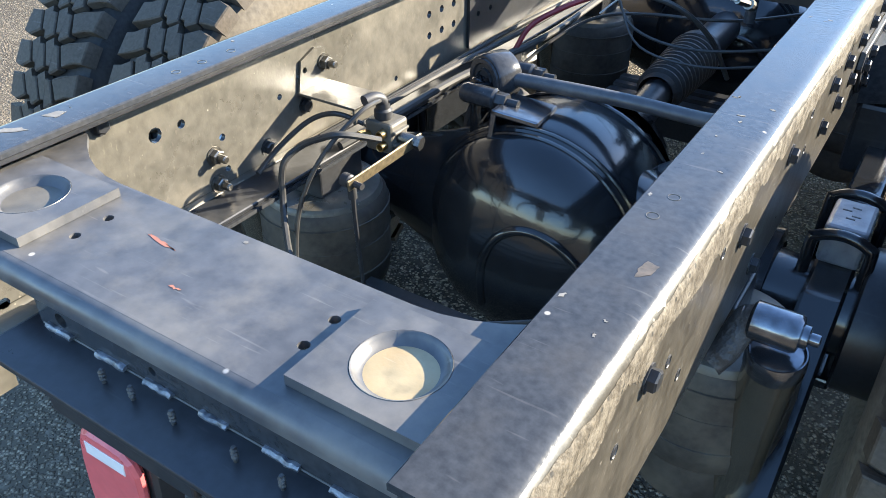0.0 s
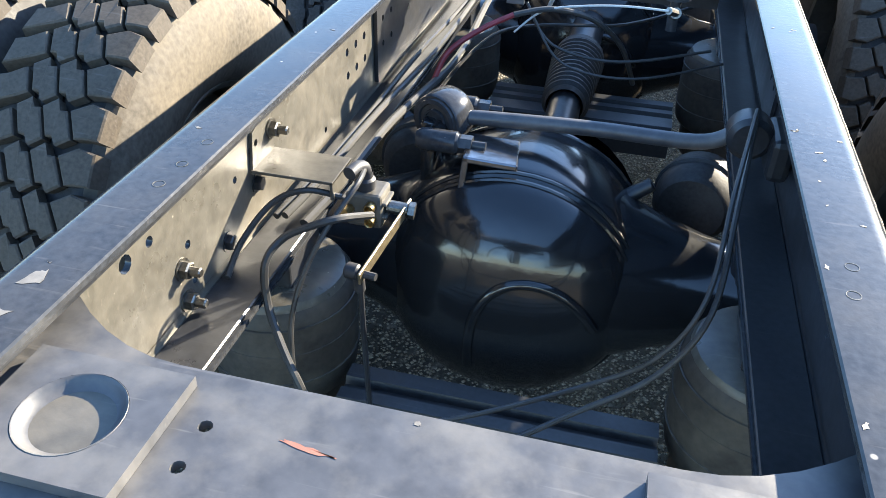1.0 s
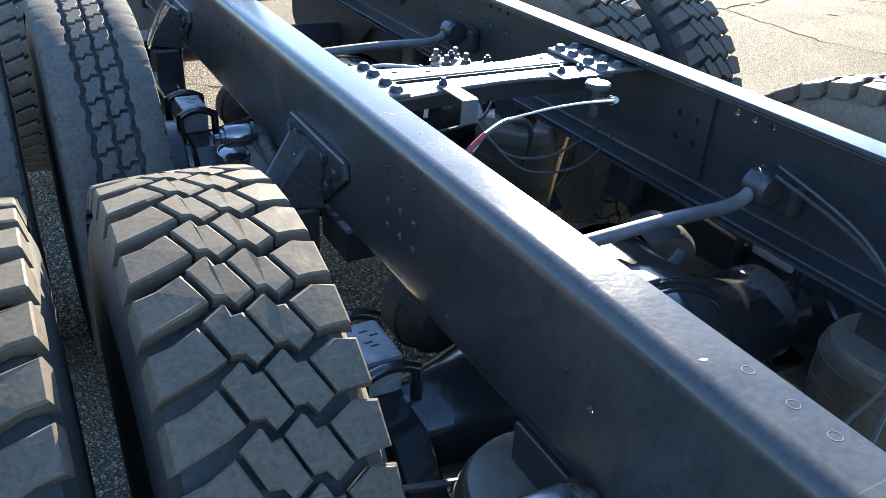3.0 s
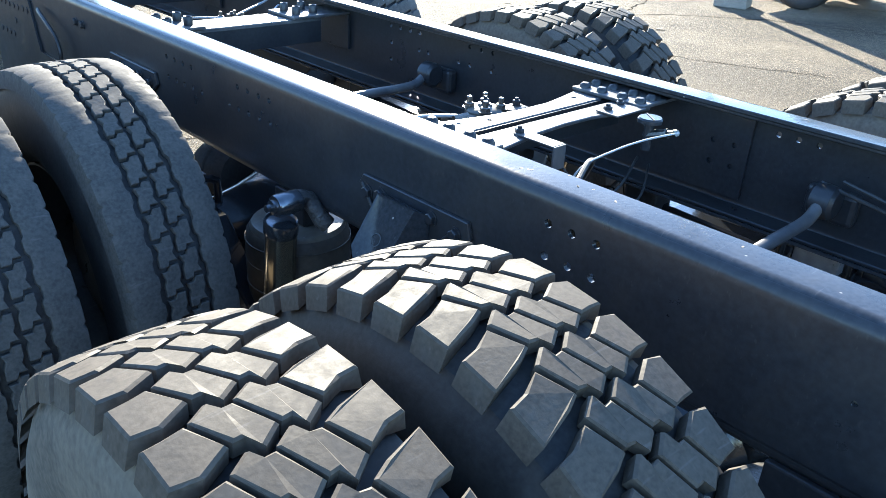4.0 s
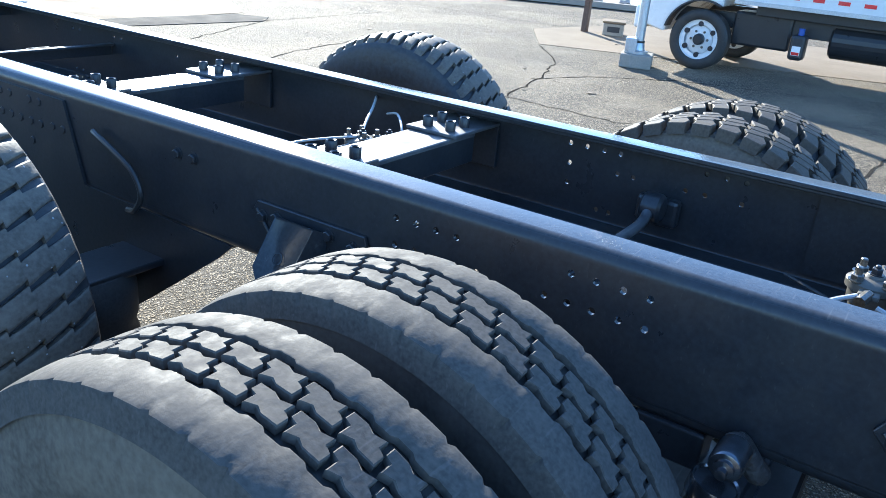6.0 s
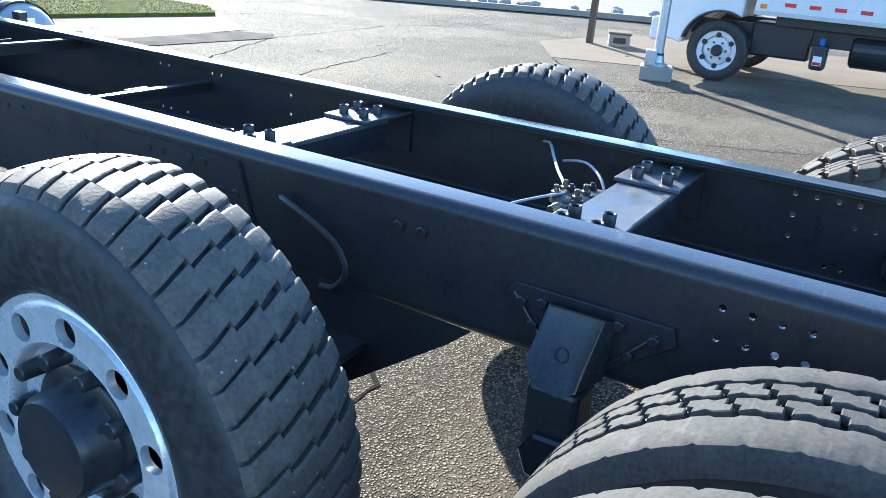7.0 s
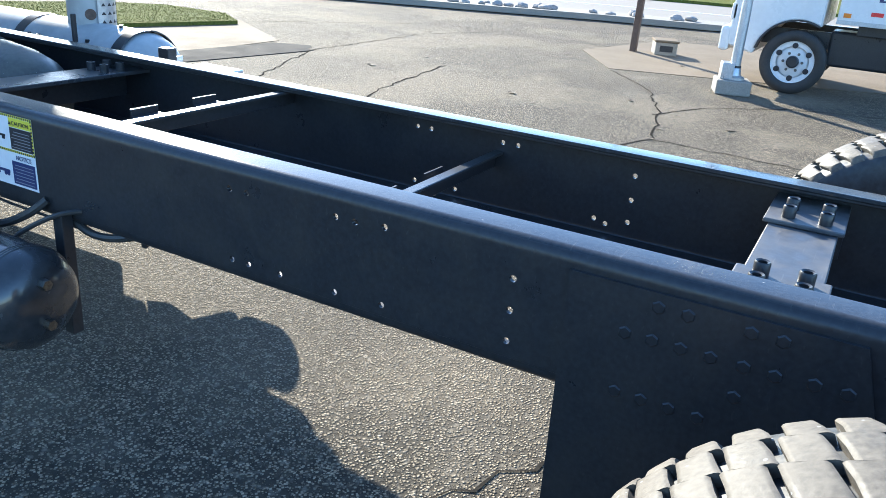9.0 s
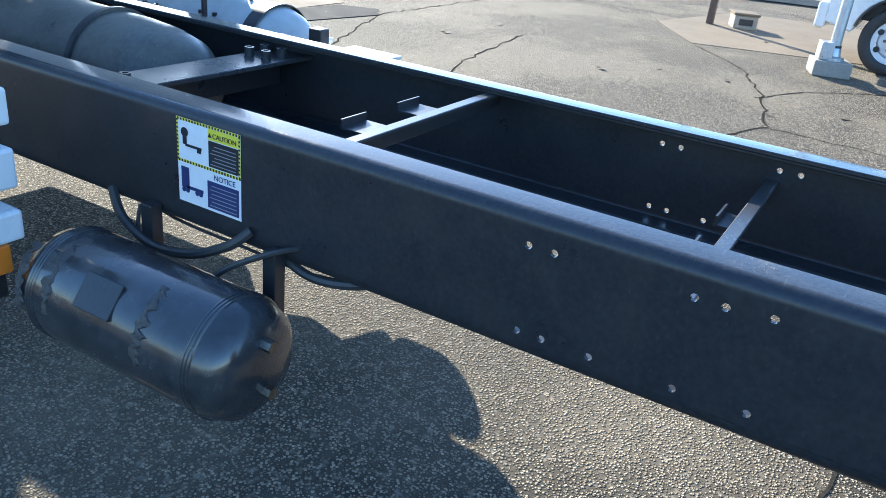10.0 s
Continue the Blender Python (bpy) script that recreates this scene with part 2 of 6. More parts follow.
# ---------------------------------------------------------------- mesh helpers
def part(name, bm, mat, parent=None, label="", smooth=False):
    me = bpy.data.meshes.new(name)
    bm.normal_update()
    if smooth:
        for f in bm.faces:
            f.smooth = True
        for e in bm.edges:
            if len(e.link_faces) == 2 and e.calc_face_angle(0.0) > radians(38):
                e.smooth = False
    bm.to_mesh(me)
    bm.free()
    me.materials.append(mat)
    ob = new(name, me)
    ob.parent = parent
    if label:
        tagged(ob, label)
    return ob


def again(name, ob, parent, m):
    o = new(name, ob.data)
    o.parent = parent
    o.matrix_basis = m
    return o


def empty(name, at=(0, 0, 0)):
    ob = new(name)
    ob.empty_display_size = 0.1
    ob.location = at
    return ob


def box(bm, x0, x1, y0, y1, z0, z1, bevel=0.0, m=None, seg=2):
    r = bmesh.ops.create_cube(bm, size=1.0)
    vs = r["verts"]
    for v in vs:
        v.co = Vector((x0 + (v.co.x + 0.5) * (x1 - x0), y0 + (v.co.y + 0.5) * (y1 - y0), z0 + (v.co.z + 0.5) * (z1 - z0)))
    if bevel > 0:
        es = {e for v in vs for e in v.link_edges}
        r = bmesh.ops.bevel(bm, geom=list(es), offset=bevel, segments=seg, affect="EDGES", profile=0.5)
        vs = {v for f in r["faces"] for v in f.verts} | {v for v in vs if v.is_valid}
    if m is not None:
        for v in vs:
            v.co = m @ v.co
    return bm


def frame_of(a, b):
    d = Vector(b) - Vector(a)
    q = d.to_track_quat("Z", "Y").to_matrix().to_4x4()
    return Matrix.Translation(a) @ q, d.length


def lathe(bm, prof, seg=24, m=None, close=True, a0=0.0, a1=2 * math.pi):
    """Turns (radius, height) pairs round local z."""
    m = m or Matrix()
    full = abs(a1 - a0 - 2 * math.pi) < 1e-6
    n = seg if full else seg + 1
    rings = []
    for r, h in prof:
        if r < 1e-6:
            rings.append([bm.verts.new(m @ Vector((0, 0, h)))])
        else:
            rings.append([bm.verts.new(m @ Vector((r * math.cos(a0 + (a1 - a0) * i / seg), r * math.sin(a0 + (a1 - a0) * i / seg), h))) for i in range(n)])
    for a, b in zip(rings, rings[1:]):
        for i in range(seg):
            j = (i + 1) % n
            if len(a) == 1 and len(b) == 1:
                continue
            if len(a) == 1:
                bm.faces.new((a[0], b[j], b[i]))
            elif len(b) == 1:
                bm.faces.new((a[i], a[j], b[0]))
            else:
                bm.faces.new((a[i], a[j], b[j], b[i]))
    return bm


def rod(bm, a, b, r, seg=16, r2=None, chamfer=0.0):
    m, n = frame_of(a, b)
    r2 = r if r2 is None else r2
    c = chamfer
    prof = [(0, 0), (r - c, 0), (r, c), (r2, n - c), (r2 - c, n), (0, n)] if c else [(0, 0), (r, 0), (r2, n), (0, n)]
    return lathe(bm, prof, seg, m)


def pipe(bm, pts, r, seg=8, sub=6):
    """A hose through the given points, smoothed."""
    ps = [Vector(p) for p in pts]
    path = []
    for i in range(len(ps) - 1):
        p0, p1, p2, p3 = ps[max(i - 1, 0)], ps[i], ps[i + 1], ps[min(i + 2, len(ps) - 1)]
        for k in range(sub):
            t = k / sub
            path.append(0.5 * ((2 * p1) + (p2 - p0) * t + (2 * p0 - 5 * p1 + 4 * p2 - p3) * t * t + (3 * p1 - p0 - 3 * p2 + p3) * t ** 3))
    path.append(ps[-1])
    rings = []
    up = Vector((0.13, 0.31, 0.94)).normalized()
    for i, p in enumerate(path):
        d = (path[min(i + 1, len(path) - 1)] - path[max(i - 1, 0)]).normalized()
        u = d.cross(up)
        u = u.normalized() if u.length > 1e-3 else d.orthogonal().normalized()
        w = u.cross(d)
        up = w
        rings.append([bm.verts.new(p + r * (math.cos(2 * math.pi * k / seg) * u + math.sin(2 * math.pi * k / seg) * w)) for k in range(seg)])
    for a, b in zip(rings, rings[1:]):
        for k in range(seg):
            bm.faces.new((a[k], a[(k + 1) % seg], b[(k + 1) % seg], b[k]))
    bm.faces.new(rings[0][::-1])
    bm.faces.new(rings[-1])
    return bm


def slab(bm, outline, depth, m=None, holes=(), bevel=0.0, sides=10):
    """A plate: a flat outline (u, v) with round holes (u, v, r), thickened along w by depth; m takes (u, v, w) to the world."""
    m = m or Matrix()
    t = bmesh.new()
    loops = [outline] + [[(u + r * math.cos(2 * math.pi * k / sides), v + r * math.sin(2 * math.pi * k / sides)) for k in range(sides)] for u, v, r in holes]
    edges = []
    for lp in loops:
        vs = [t.verts.new((u, v, 0)) for u, v in lp]
        edges += [t.edges.new((vs[i], vs[(i + 1) % len(vs)])) for i in range(len(vs))]
    if holes:
        bmesh.ops.triangle_fill(t, use_beauty=True, edges=edges, normal=(0, 0, 1))
    else:
        t.verts.ensure_lookup_table()
        t.faces.new(t.verts[:])
    t.normal_update()
    r = bmesh.ops.extrude_face_region(t, geom=t.faces[:])
    for v in r["geom"]:
        if isinstance(v, bmesh.types.BMVert):
            v.co.z += depth
    bmesh.ops.recalc_face_normals(t, faces=t.faces[:])
    if bevel:
        sharp = [e for e in t.edges if len(e.link_faces) == 2 and e.calc_face_angle(0) > 1.0]
        bmesh.ops.bevel(t, geom=sharp, offset=bevel, segments=1, affect="EDGES")
    t.verts.index_update()
    vs = [bm.verts.new(m @ v.co) for v in t.verts]
    for f in t.faces:
        try:
            bm.faces.new([vs[v.index] for v in f.verts])
        except ValueError:
            pass
    t.free()
    return bm


def extrude_y(bm, prof, y0, y1):
    a = [bm.verts.new((x, y0, z)) for x, z in prof]
    b = [bm.verts.new((x, y1, z)) for x, z in prof]
    n = len(prof)
    for i in range(n):
        bm.faces.new((a[i], a[(i + 1) % n], b[(i + 1) % n], b[i]))
    bm.faces.new(a[::-1])
    bm.faces.new(b)
    bmesh.ops.recalc_face_normals(bm, faces=bm.faces[:])
    return bm


YZ = Matrix(((0, 0, 1, 0), (1, 0, 0, 0), (0, 1, 0, 0), (0, 0, 0, 1)))      # (u, v, w) -> (w, u, v)
XZ = Matrix(((1, 0, 0, 0), (0, 0, 1, 0), (0, 1, 0, 0), (0, 0, 0, 1)))      # (u, v, w) -> (u, w, v)


def extrude_x(bm, prof, x0, x1):
    """A bar of constant section along x; prof is a closed outline of (y, z)."""
    va = [[bm.verts.new((x, y, z)) for y, z in prof] for x in (x0, x1)]
    n = len(prof)
    for k in range(n):
        bm.faces.new((va[0][k], va[0][(k + 1) % n], va[1][(k + 1) % n], va[1][k]))
    bm.faces.new(va[0])
    bm.faces.new(va[1][::-1])
    bmesh.ops.recalc_face_normals(bm, faces=bm.faces[:])
    return bm


def hexbolt(r=0.011, h=0.009, shank=0.0, washer=True):
    bm = bmesh.new()
    if washer:
        lathe(bm, [(0, 0), (r * 1.45, 0), (r * 1.45, 0.002), (0, 0.002)], 14)
    lathe(bm, [(0, 0.002), (r * 1.12, 0.002), (r * 1.12, h), (r * 0.9, h + 0.002), (0, h + 0.002)], 6)
    if shank:
        lathe(bm, [(r * 0.6, h), (r * 0.6, h + shank), (r * 0.45, h + shank + 0.002), (0, h + shank + 0.002)], 10)
    return bm


PX = Matrix.Rotation(radians(90), 4, "Y")       # local z to +x
NX = Matrix.Rotation(radians(-90), 4, "Y")      # local z to -x
PY = Matrix.Rotation(radians(-90), 4, "X")      # local z to +y
NY = Matrix.Rotation(radians(90), 4, "X")       # local z to -y
UP = Matrix()
BOLTS = {}


def bolt(parent, at, turn=UP, kind="bolt"):
    """A bolt, nut or stud on a part; alike ones share one mesh."""
    if kind not in BOLTS:
        made = {"bolt": (0.0115, 0.010, 0.0), "stud": (0.012, 0.012, 0.016), "small": (0.007, 0.006, 0.0), "nut": (0.010, 0.012, 0.006)}[kind]
        BOLTS[kind] = part("bolt", hexbolt(*made), STEEL if kind in ("stud",) else PAINT, parent)
        BOLTS[kind].matrix_basis = Matrix.Translation(at) @ turn
        return BOLTS[kind]
    return again("bolt", BOLTS[kind], parent, Matrix.Translation(at) @ turn)


# ---------------------------------------------------------------- ground
H = 1.02
bm = bmesh.new()
bmesh.ops.create_grid(bm, x_segments=60, y_segments=60, size=400)
ground = tagged(part("ground", bm, ASPHALT), "weathered grey asphalt parking lot with worn aggregate", "ground", kind="structure")

# ---------------------------------------------------------------- the truck chassis
chassis = tagged(empty("truck_chassis"), "bare black truck chassis with three rear axles on asphalt", "truck chassis")

NEAR_HOLES = [(y, z) for y in (2.757, 2.706, 2.656, 2.606) for z in (0.958, 0.898)] + [(2.554, 0.898)]
NEAR_HOLES += [(y, z) for y in (2.354, 2.304, 2.252, 2.202) for z in (0.960, 0.901)] + [(2.402, 0.901)]
NEAR_HOLES += [(5.242, 0.958), (5.192, 0.958), (5.24, 0.785), (5.19, 0.785), (5.097, 0.785), (4.946, 0.96), (4.896, 0.96), (4.823, 0.966), (4.945, 0.785), (4.822, 0.79)]
NEAR_HOLES += [(4.531, z) for z in (0.933, 0.866, 0.8)]
FAR_HOLES = [(5.26, 0.956), (5.21, 0.956), (4.96, 0.958), (4.91, 0.958), (5.26, 0.778), (5.21, 0.778), (5.11, 0.778), (4.548, 0.938), (4.548, 0.867), (4.548, 0.8), (4.612, 0.781)]
FAR_HOLES += [(y, 0.965) for y in (2.775, 2.722, 2.668, 2.618, 2.369, 2.315, 2.264)] + [(y, 0.906) for y in (2.77, 2.618, 2.57, 2.418, 2.364, 2.265)] + [(2.77, 0.846), (2.666, 0.785), (2.626, 0.785), (3.455, 0.788), (3.4, 0.806), (4.648, 0.79), (1.3, 0.96), (1.25, 0.96), (1.2, 0.96)]
LEFT_IN = [(0.117, 0.769, 0.009), (0.42, 0.909, 0.013), (0.473, 0.908, 0.008), (0.552, 0.852, 0.007), (0.554, 0.79, 0.006), (0.70, 0.874, 0.006), (0.756, 0.896, 0.005), (1.063, 0.789, 0.006)]
LEFT_IN += [(y, z, 0.0085) for y in (1.197, 1.249, 1.301) for z in (0.96, 0.897, 0.848)]


def rail(side, holes):
    s = side
    y0, y1 = 0.0, 9.0
    bm = bmesh.new()
    rr, ri = 0.026, 0.017
    cx, cz = 0.437 - rr, H - rr
    q = [radians(90) * k / 7 for k in range(8)]
    top = [(0.345, H - 0.002), (0.347, H)] + [(cx + rr * math.sin(a), cz + rr * math.cos(a)) for a in q] + [(0.437, H - 0.03), (0.428, H - 0.03)]
    top += [(cx + ri * math.sin(a), cz + ri * math.cos(a)) for a in reversed(q)] + [(0.345, H - 0.009)]
    low = [(x, 0.735 + H - z) for x, z in top]
    extrude_y(bm, [(s * x, z) for x, z in top], y0, y1)
    extrude_y(bm, [(s * x, z) for x, z in low], y0, y1)
    z0, z1 = 0.765, H - 0.03
    cut = [(y0, z0), (y1, z0), (y1, z1), (y0, z1)]
    mm = Matrix.Translation((s * 0.437 if s < 0 else 0.428, 0, 0)) @ YZ
    slab(bm, cut, 0.009, mm, holes)
    bmesh.ops.recalc_face_normals(bm, faces=bm.faces[:])
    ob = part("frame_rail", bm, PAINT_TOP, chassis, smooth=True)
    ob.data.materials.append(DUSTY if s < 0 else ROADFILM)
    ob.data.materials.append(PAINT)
    # Sides facing the sun are dirt-coloured and lighter; shaded sides are coloured darker.
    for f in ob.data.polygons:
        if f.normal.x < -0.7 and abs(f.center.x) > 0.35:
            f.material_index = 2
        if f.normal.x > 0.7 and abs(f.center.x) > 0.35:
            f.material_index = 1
    # flanges of the liner nested in the rail
    for z0, z1 in ((H - 0.0195, H - 0.0105), (0.7455, 0.7545)):
        bm = bmesh.new()
        box(bm, min(s * 0.349, s * 0.424), max(s * 0.349, s * 0.424), y0 + 0.004, y1, z0, z1, 0.002, seg=1)
        part("liner_flange", bm, PAINT, ob)
    return ob


def dirt_crust(y0, y1):
    """A thin ragged skin of road dirt that laps over the right rail's outer bend."""
    rnd = random.Random(12)
    cx, cz, rr = 0.437 - 0.026, H - 0.026, 0.0263
    bm = bmesh.new()
    prev = None
    n = int((y1 - y0) / 0.004)
    for i in range(n + 1):
        y = y0 + (y1 - y0) * i / n
        lap = noise.noise(Vector((y * 7.0, 1.3, 0.0))) * 0.55 + noise.noise(Vector((y * 34.0, 5.1, 0.0))) * 0.25 + rnd.uniform(-0.05, 0.05)
        a0 = radians(min(84, max(28, 62 - 30 * lap)))
        row = []
        for k in range(5):
            a = a0 + (radians(90) - a0) * k / 4
            row.append((cx + rr * math.sin(a), y, cz + rr * math.cos(a)))
        row.append((cx + rr, y, H - 0.055 - 0.03 * noise.noise(Vector((y * 16.0, 8.2, 0.0))) - rnd.uniform(0, 0.006)))
        row = [bm.verts.new(p) for p in row]
        if prev:
            for k in range(5):
                bm.faces.new((prev[k], prev[k + 1], row[k + 1], row[k]))
        prev = row
    bmesh.ops.recalc_face_normals(bm, faces=bm.faces[:])
    return bm


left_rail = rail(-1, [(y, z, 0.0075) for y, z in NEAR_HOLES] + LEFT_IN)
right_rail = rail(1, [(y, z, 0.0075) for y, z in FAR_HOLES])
part("dirt_crust", dirt_crust(0.002, 2.6), DIRTCRUST, right_rail, "ragged skin of dried road dirt", smooth=True)


def block(bm, R, outline, depth, half, crown, wrap, inset=0.0018):
    """One raised tread block; outline is a ring of (x, s) on the unrolled tread, s forward at the tyre's top."""
    cx = sum(p[0] for p in outline) / len(outline)
    cs = sum(p[1] for p in outline) / len(outline)
    rings = [[], [], []]
    for x, s in outline:
        edge = abs(x) > half - 0.001
        top = R - crown * (abs(x) / half) ** 2.6
        side = 1 if x > 0 else -1
        levels = ((x + (0.008 * side if edge else 0), s, R - wrap if edge else top - depth), (x, s, top - 0.9 * inset),
                  (x + (inset if cx > x else -inset), s + (inset if cs > s else -inset), top))
        for ring, (xx, ss, r) in zip(rings, levels):
            a = math.pi / 2 - ss / R
            ring.append(bm.verts.new((xx, r * math.cos(a), r * math.sin(a))))
    n = len(outline)
    for lo, hi in zip(rings, rings[1:]):
        for k in range(n):
            bm.faces.new((lo[k], lo[(k + 1) % n], hi[(k + 1) % n], hi[k]))
    bm.faces.new(rings[2])


def lug_tread(bm, R=0.525, n=42, half=0.116, depth=0.022):
    """Lugs of four saw-edged blocks parted by thin leaning slits, with wide gaps between one lug and the next."""
    p = 2 * math.pi * R / n
    rnd = random.Random(3)
    shapes = (((-half, -0.023), (-0.09, -0.019), (-0.057, -0.006), (-0.037, -0.046), (-0.06, -0.055), (-half, -0.069)),
              ((-0.05, 0.0), (-0.025, 0.014), (-0.016, -0.001), (-0.004, 0.0), (0.017, -0.045), (-0.006, -0.057), (-0.014, -0.044), (-0.031, -0.042)),
              ((0.0, 0.002), (0.024, 0.016), (0.033, -0.001), (0.047, -0.001), (0.067, -0.041), (0.044, -0.053), (0.036, -0.041), (0.02, -0.041)),
              ((0.0525, 0.001), (0.086, 0.016), (half, 0.011), (half, -0.037), (0.095, -0.037), (0.072, -0.039)))
    for k in range(n):
        for shape in shapes:
            j = rnd.uniform(-0.0006, 0.0006)
            block(bm, R, [(x, k * p + 1.2 * (s + 0.022) + j) for x, s in shape], depth, half, 0.006, 0.04, 0.003)
    bmesh.ops.recalc_face_normals(bm, faces=bm.faces[:])
    return bm


def worn_tread(bm, R=0.52, n=52, half=0.125, depth=0.018):
    """Worn lugs that run slantwise across, parted by saw-edged grooves that open towards the inner shoulder."""
    p = 2 * math.pi * R / n
    rnd = random.Random(4)
    xs = (-half, -0.064, 0.0, 0.064, half)
    gap = (0.011, 0.0072, 0.0054, 0.0044, 0.004)
    rise, jog, slit = 0.025, 0.0125, 0.001

    def spot(x, s, low):
        top = R - 0.018 * (abs(x) / half) ** 2.6
        r = top - low
        a = math.pi / 2 - s / R
        return bm.verts.new((x, r * math.cos(a), r * math.sin(a)))

    def chain(s0, side):
        """One edge of a groove, from the inner shoulder outwards."""
        pts = []
        for c in range(4):
            a = s0 + c * (rise - jog)
            for u in (0.0, 0.5, 1.0):
                x = xs[c] + (xs[c + 1] - xs[c]) * u
                g = gap[c] + (gap[c + 1] - gap[c]) * u + rnd.uniform(-0.0014, 0.0014)
                if (u == 0.0 and c > 0) or (u == 1.0 and c < 3):
                    x += side * slit
                pts.append((x, a + rise * u + side * g))
        return pts

    for k in range(n):
        lower, upper = chain(k * p, 1), chain((k + 1) * p, -1)
        def between(u):
            return [(xa + (xb - xa) * u, sa + (sb - sa) * u) for (xa, sa), (xb, sb) in zip(lower, upper)]

        rows = [[spot(x, s, 0.003) for x, s in lower], [spot(x, s, 0.0007) for x, s in between(0.07)], [spot(x, s, 0.0) for x, s in between(0.15)],
                [spot(x, s, 0.0) for x, s in between(0.85)], [spot(x, s, 0.0007) for x, s in between(0.93)], [spot(x, s, 0.003) for x, s in upper]]
        base = [[spot(x, s, depth) for x, s in pts] for pts in (lower, upper)]
        for a, b in zip(rows, rows[1:]):
            for m in range(11):
                bm.faces.new((a[m], a[m + 1], b[m + 1], b[m]))
        for a, b in ((rows[0], base[0]), (rows[-1], base[1])):
            for m in range(11):
                bm.faces.new((a[m], a[m + 1], b[m + 1], b[m]))
        for m, side in ((0, -1), (11, 1)):
            foot = []
            for v in [row[m] for row in rows]:
                d = Vector((0, v.co.y, v.co.z)).normalized() * (R - 0.036)
                foot.append(bm.verts.new((side * (half + 0.011), d.y, d.z)))
            for q in range(5):
                bm.faces.new((rows[q][m], rows[q + 1][m], foot[q + 1], foot[q]))
            bm.faces.new((rows[0][m], base[0][m], foot[0]))
            bm.faces.new((rows[-1][m], base[1][m], foot[-1]))
    bmesh.ops.recalc_face_normals(bm, faces=bm.faces[:])
    return bm


def rib_tread(bm, R=0.52, n=52, half=0.12, depth=0.013):
    """Two rows of wavy blocks between smooth shoulder ribs with nicked edges."""
    p = 2 * math.pi * R / n
    for k in range(n):
        for side, shift in ((-1, 0.0), (1, 0.4)):
            cx, w = side * 0.0235, 0.0195
            m = (k + shift) * p
            ln = p / 2 - 0.0045
            j = 0.0055
            ring = [(cx - w, m - ln - j), (cx - 0.25 * w, m - ln - j), (cx + 0.1 * w, m - ln + j), (cx + w, m - ln + j), (cx + w - 0.006, m - 0.006), (cx + w, m + 0.008),
                    (cx + w, m + ln + j), (cx - 0.05 * w + 0.2 * w, m + ln + j), (cx - 0.25 * w, m + ln - j), (cx - w, m + ln - j), (cx - w + 0.006, m + 0.004), (cx - w, m - 0.01)]
            block(bm, R, ring, depth, half, 0.003, depth)
    steps = n * 8
    for side in (-1, 1):
        rings = []
        for k in range(steps):
            a = 2 * math.pi * k / steps
            inner = 0.0545 + (0.0035 if (k // 2 + side) % 4 < 2 else -0.002)
            outer = half - (0.006 if k % 8 == 0 else 0.0)
            row = ((inner - 0.001, R - depth), (inner, R - 0.002), (inner + 0.002, R - 0.001), (outer - 0.028, R - 0.0035), (outer - 0.008, R - 0.0065), (outer - 0.002, R - 0.009), (outer, R - 0.013), (half + 0.001, R - 0.03), (half + 0.006, R - 0.05))
            rings.append([bm.verts.new((side * x, r * math.cos(a), r * math.sin(a))) for x, r in row])
        for k in range(steps):
            u, v = rings[k], rings[(k + 1) % steps]
            for m in range(8):
                bm.faces.new((u[m], u[m + 1], v[m + 1], v[m]))
    bmesh.ops.recalc_face_normals(bm, faces=bm.faces[:])
    return bm


def tyre_mesh(R=0.52, width=0.27, depth=0.018, tread_w=0.225, bead=0.288, crown=0.0):
    hw, tw = width / 2, tread_w / 2
    prof = [(bead, -hw * 0.72), (bead + 0.02, -hw * 0.86), (bead + 0.06, -hw * 0.97), (bead + 0.105, -hw), (bead + 0.15, -hw * 0.97),
            (R - depth - crown - 0.03, -hw * 0.92), (R - depth - crown - 0.006, -tw * 0.98), (R - depth - crown * 0.6, -tw * 0.8), (R - depth - crown * 0.15, -tw * 0.45)]
    prof = prof + [(r, -h) for r, h in reversed(prof)]
    bm = bmesh.new()
    lathe(bm, prof, 72, PX)
    bmesh.ops.recalc_face_normals(bm, faces=bm.faces[:])
    return bm


def round_tyre(R=0.52):
    """A worn tyre with full, rounded shoulders that meet the tread."""
    prof = [(0.288, -0.105), (0.305, -0.128), (0.345, -0.146), (0.39, -0.152), (0.43, -0.151), (0.46, -0.147), (0.478, -0.141), (0.486, -0.134), (0.489, -0.126), (0.491, -0.116), (0.4955, -0.1), (0.5015, -0.05)]
    prof = prof + [(r, -h) for r, h in reversed(prof)]
    bm = bmesh.new()
    lathe(bm, prof, 96, PX)
    bmesh.ops.recalc_face_normals(bm, faces=bm.faces[:])
    return bm


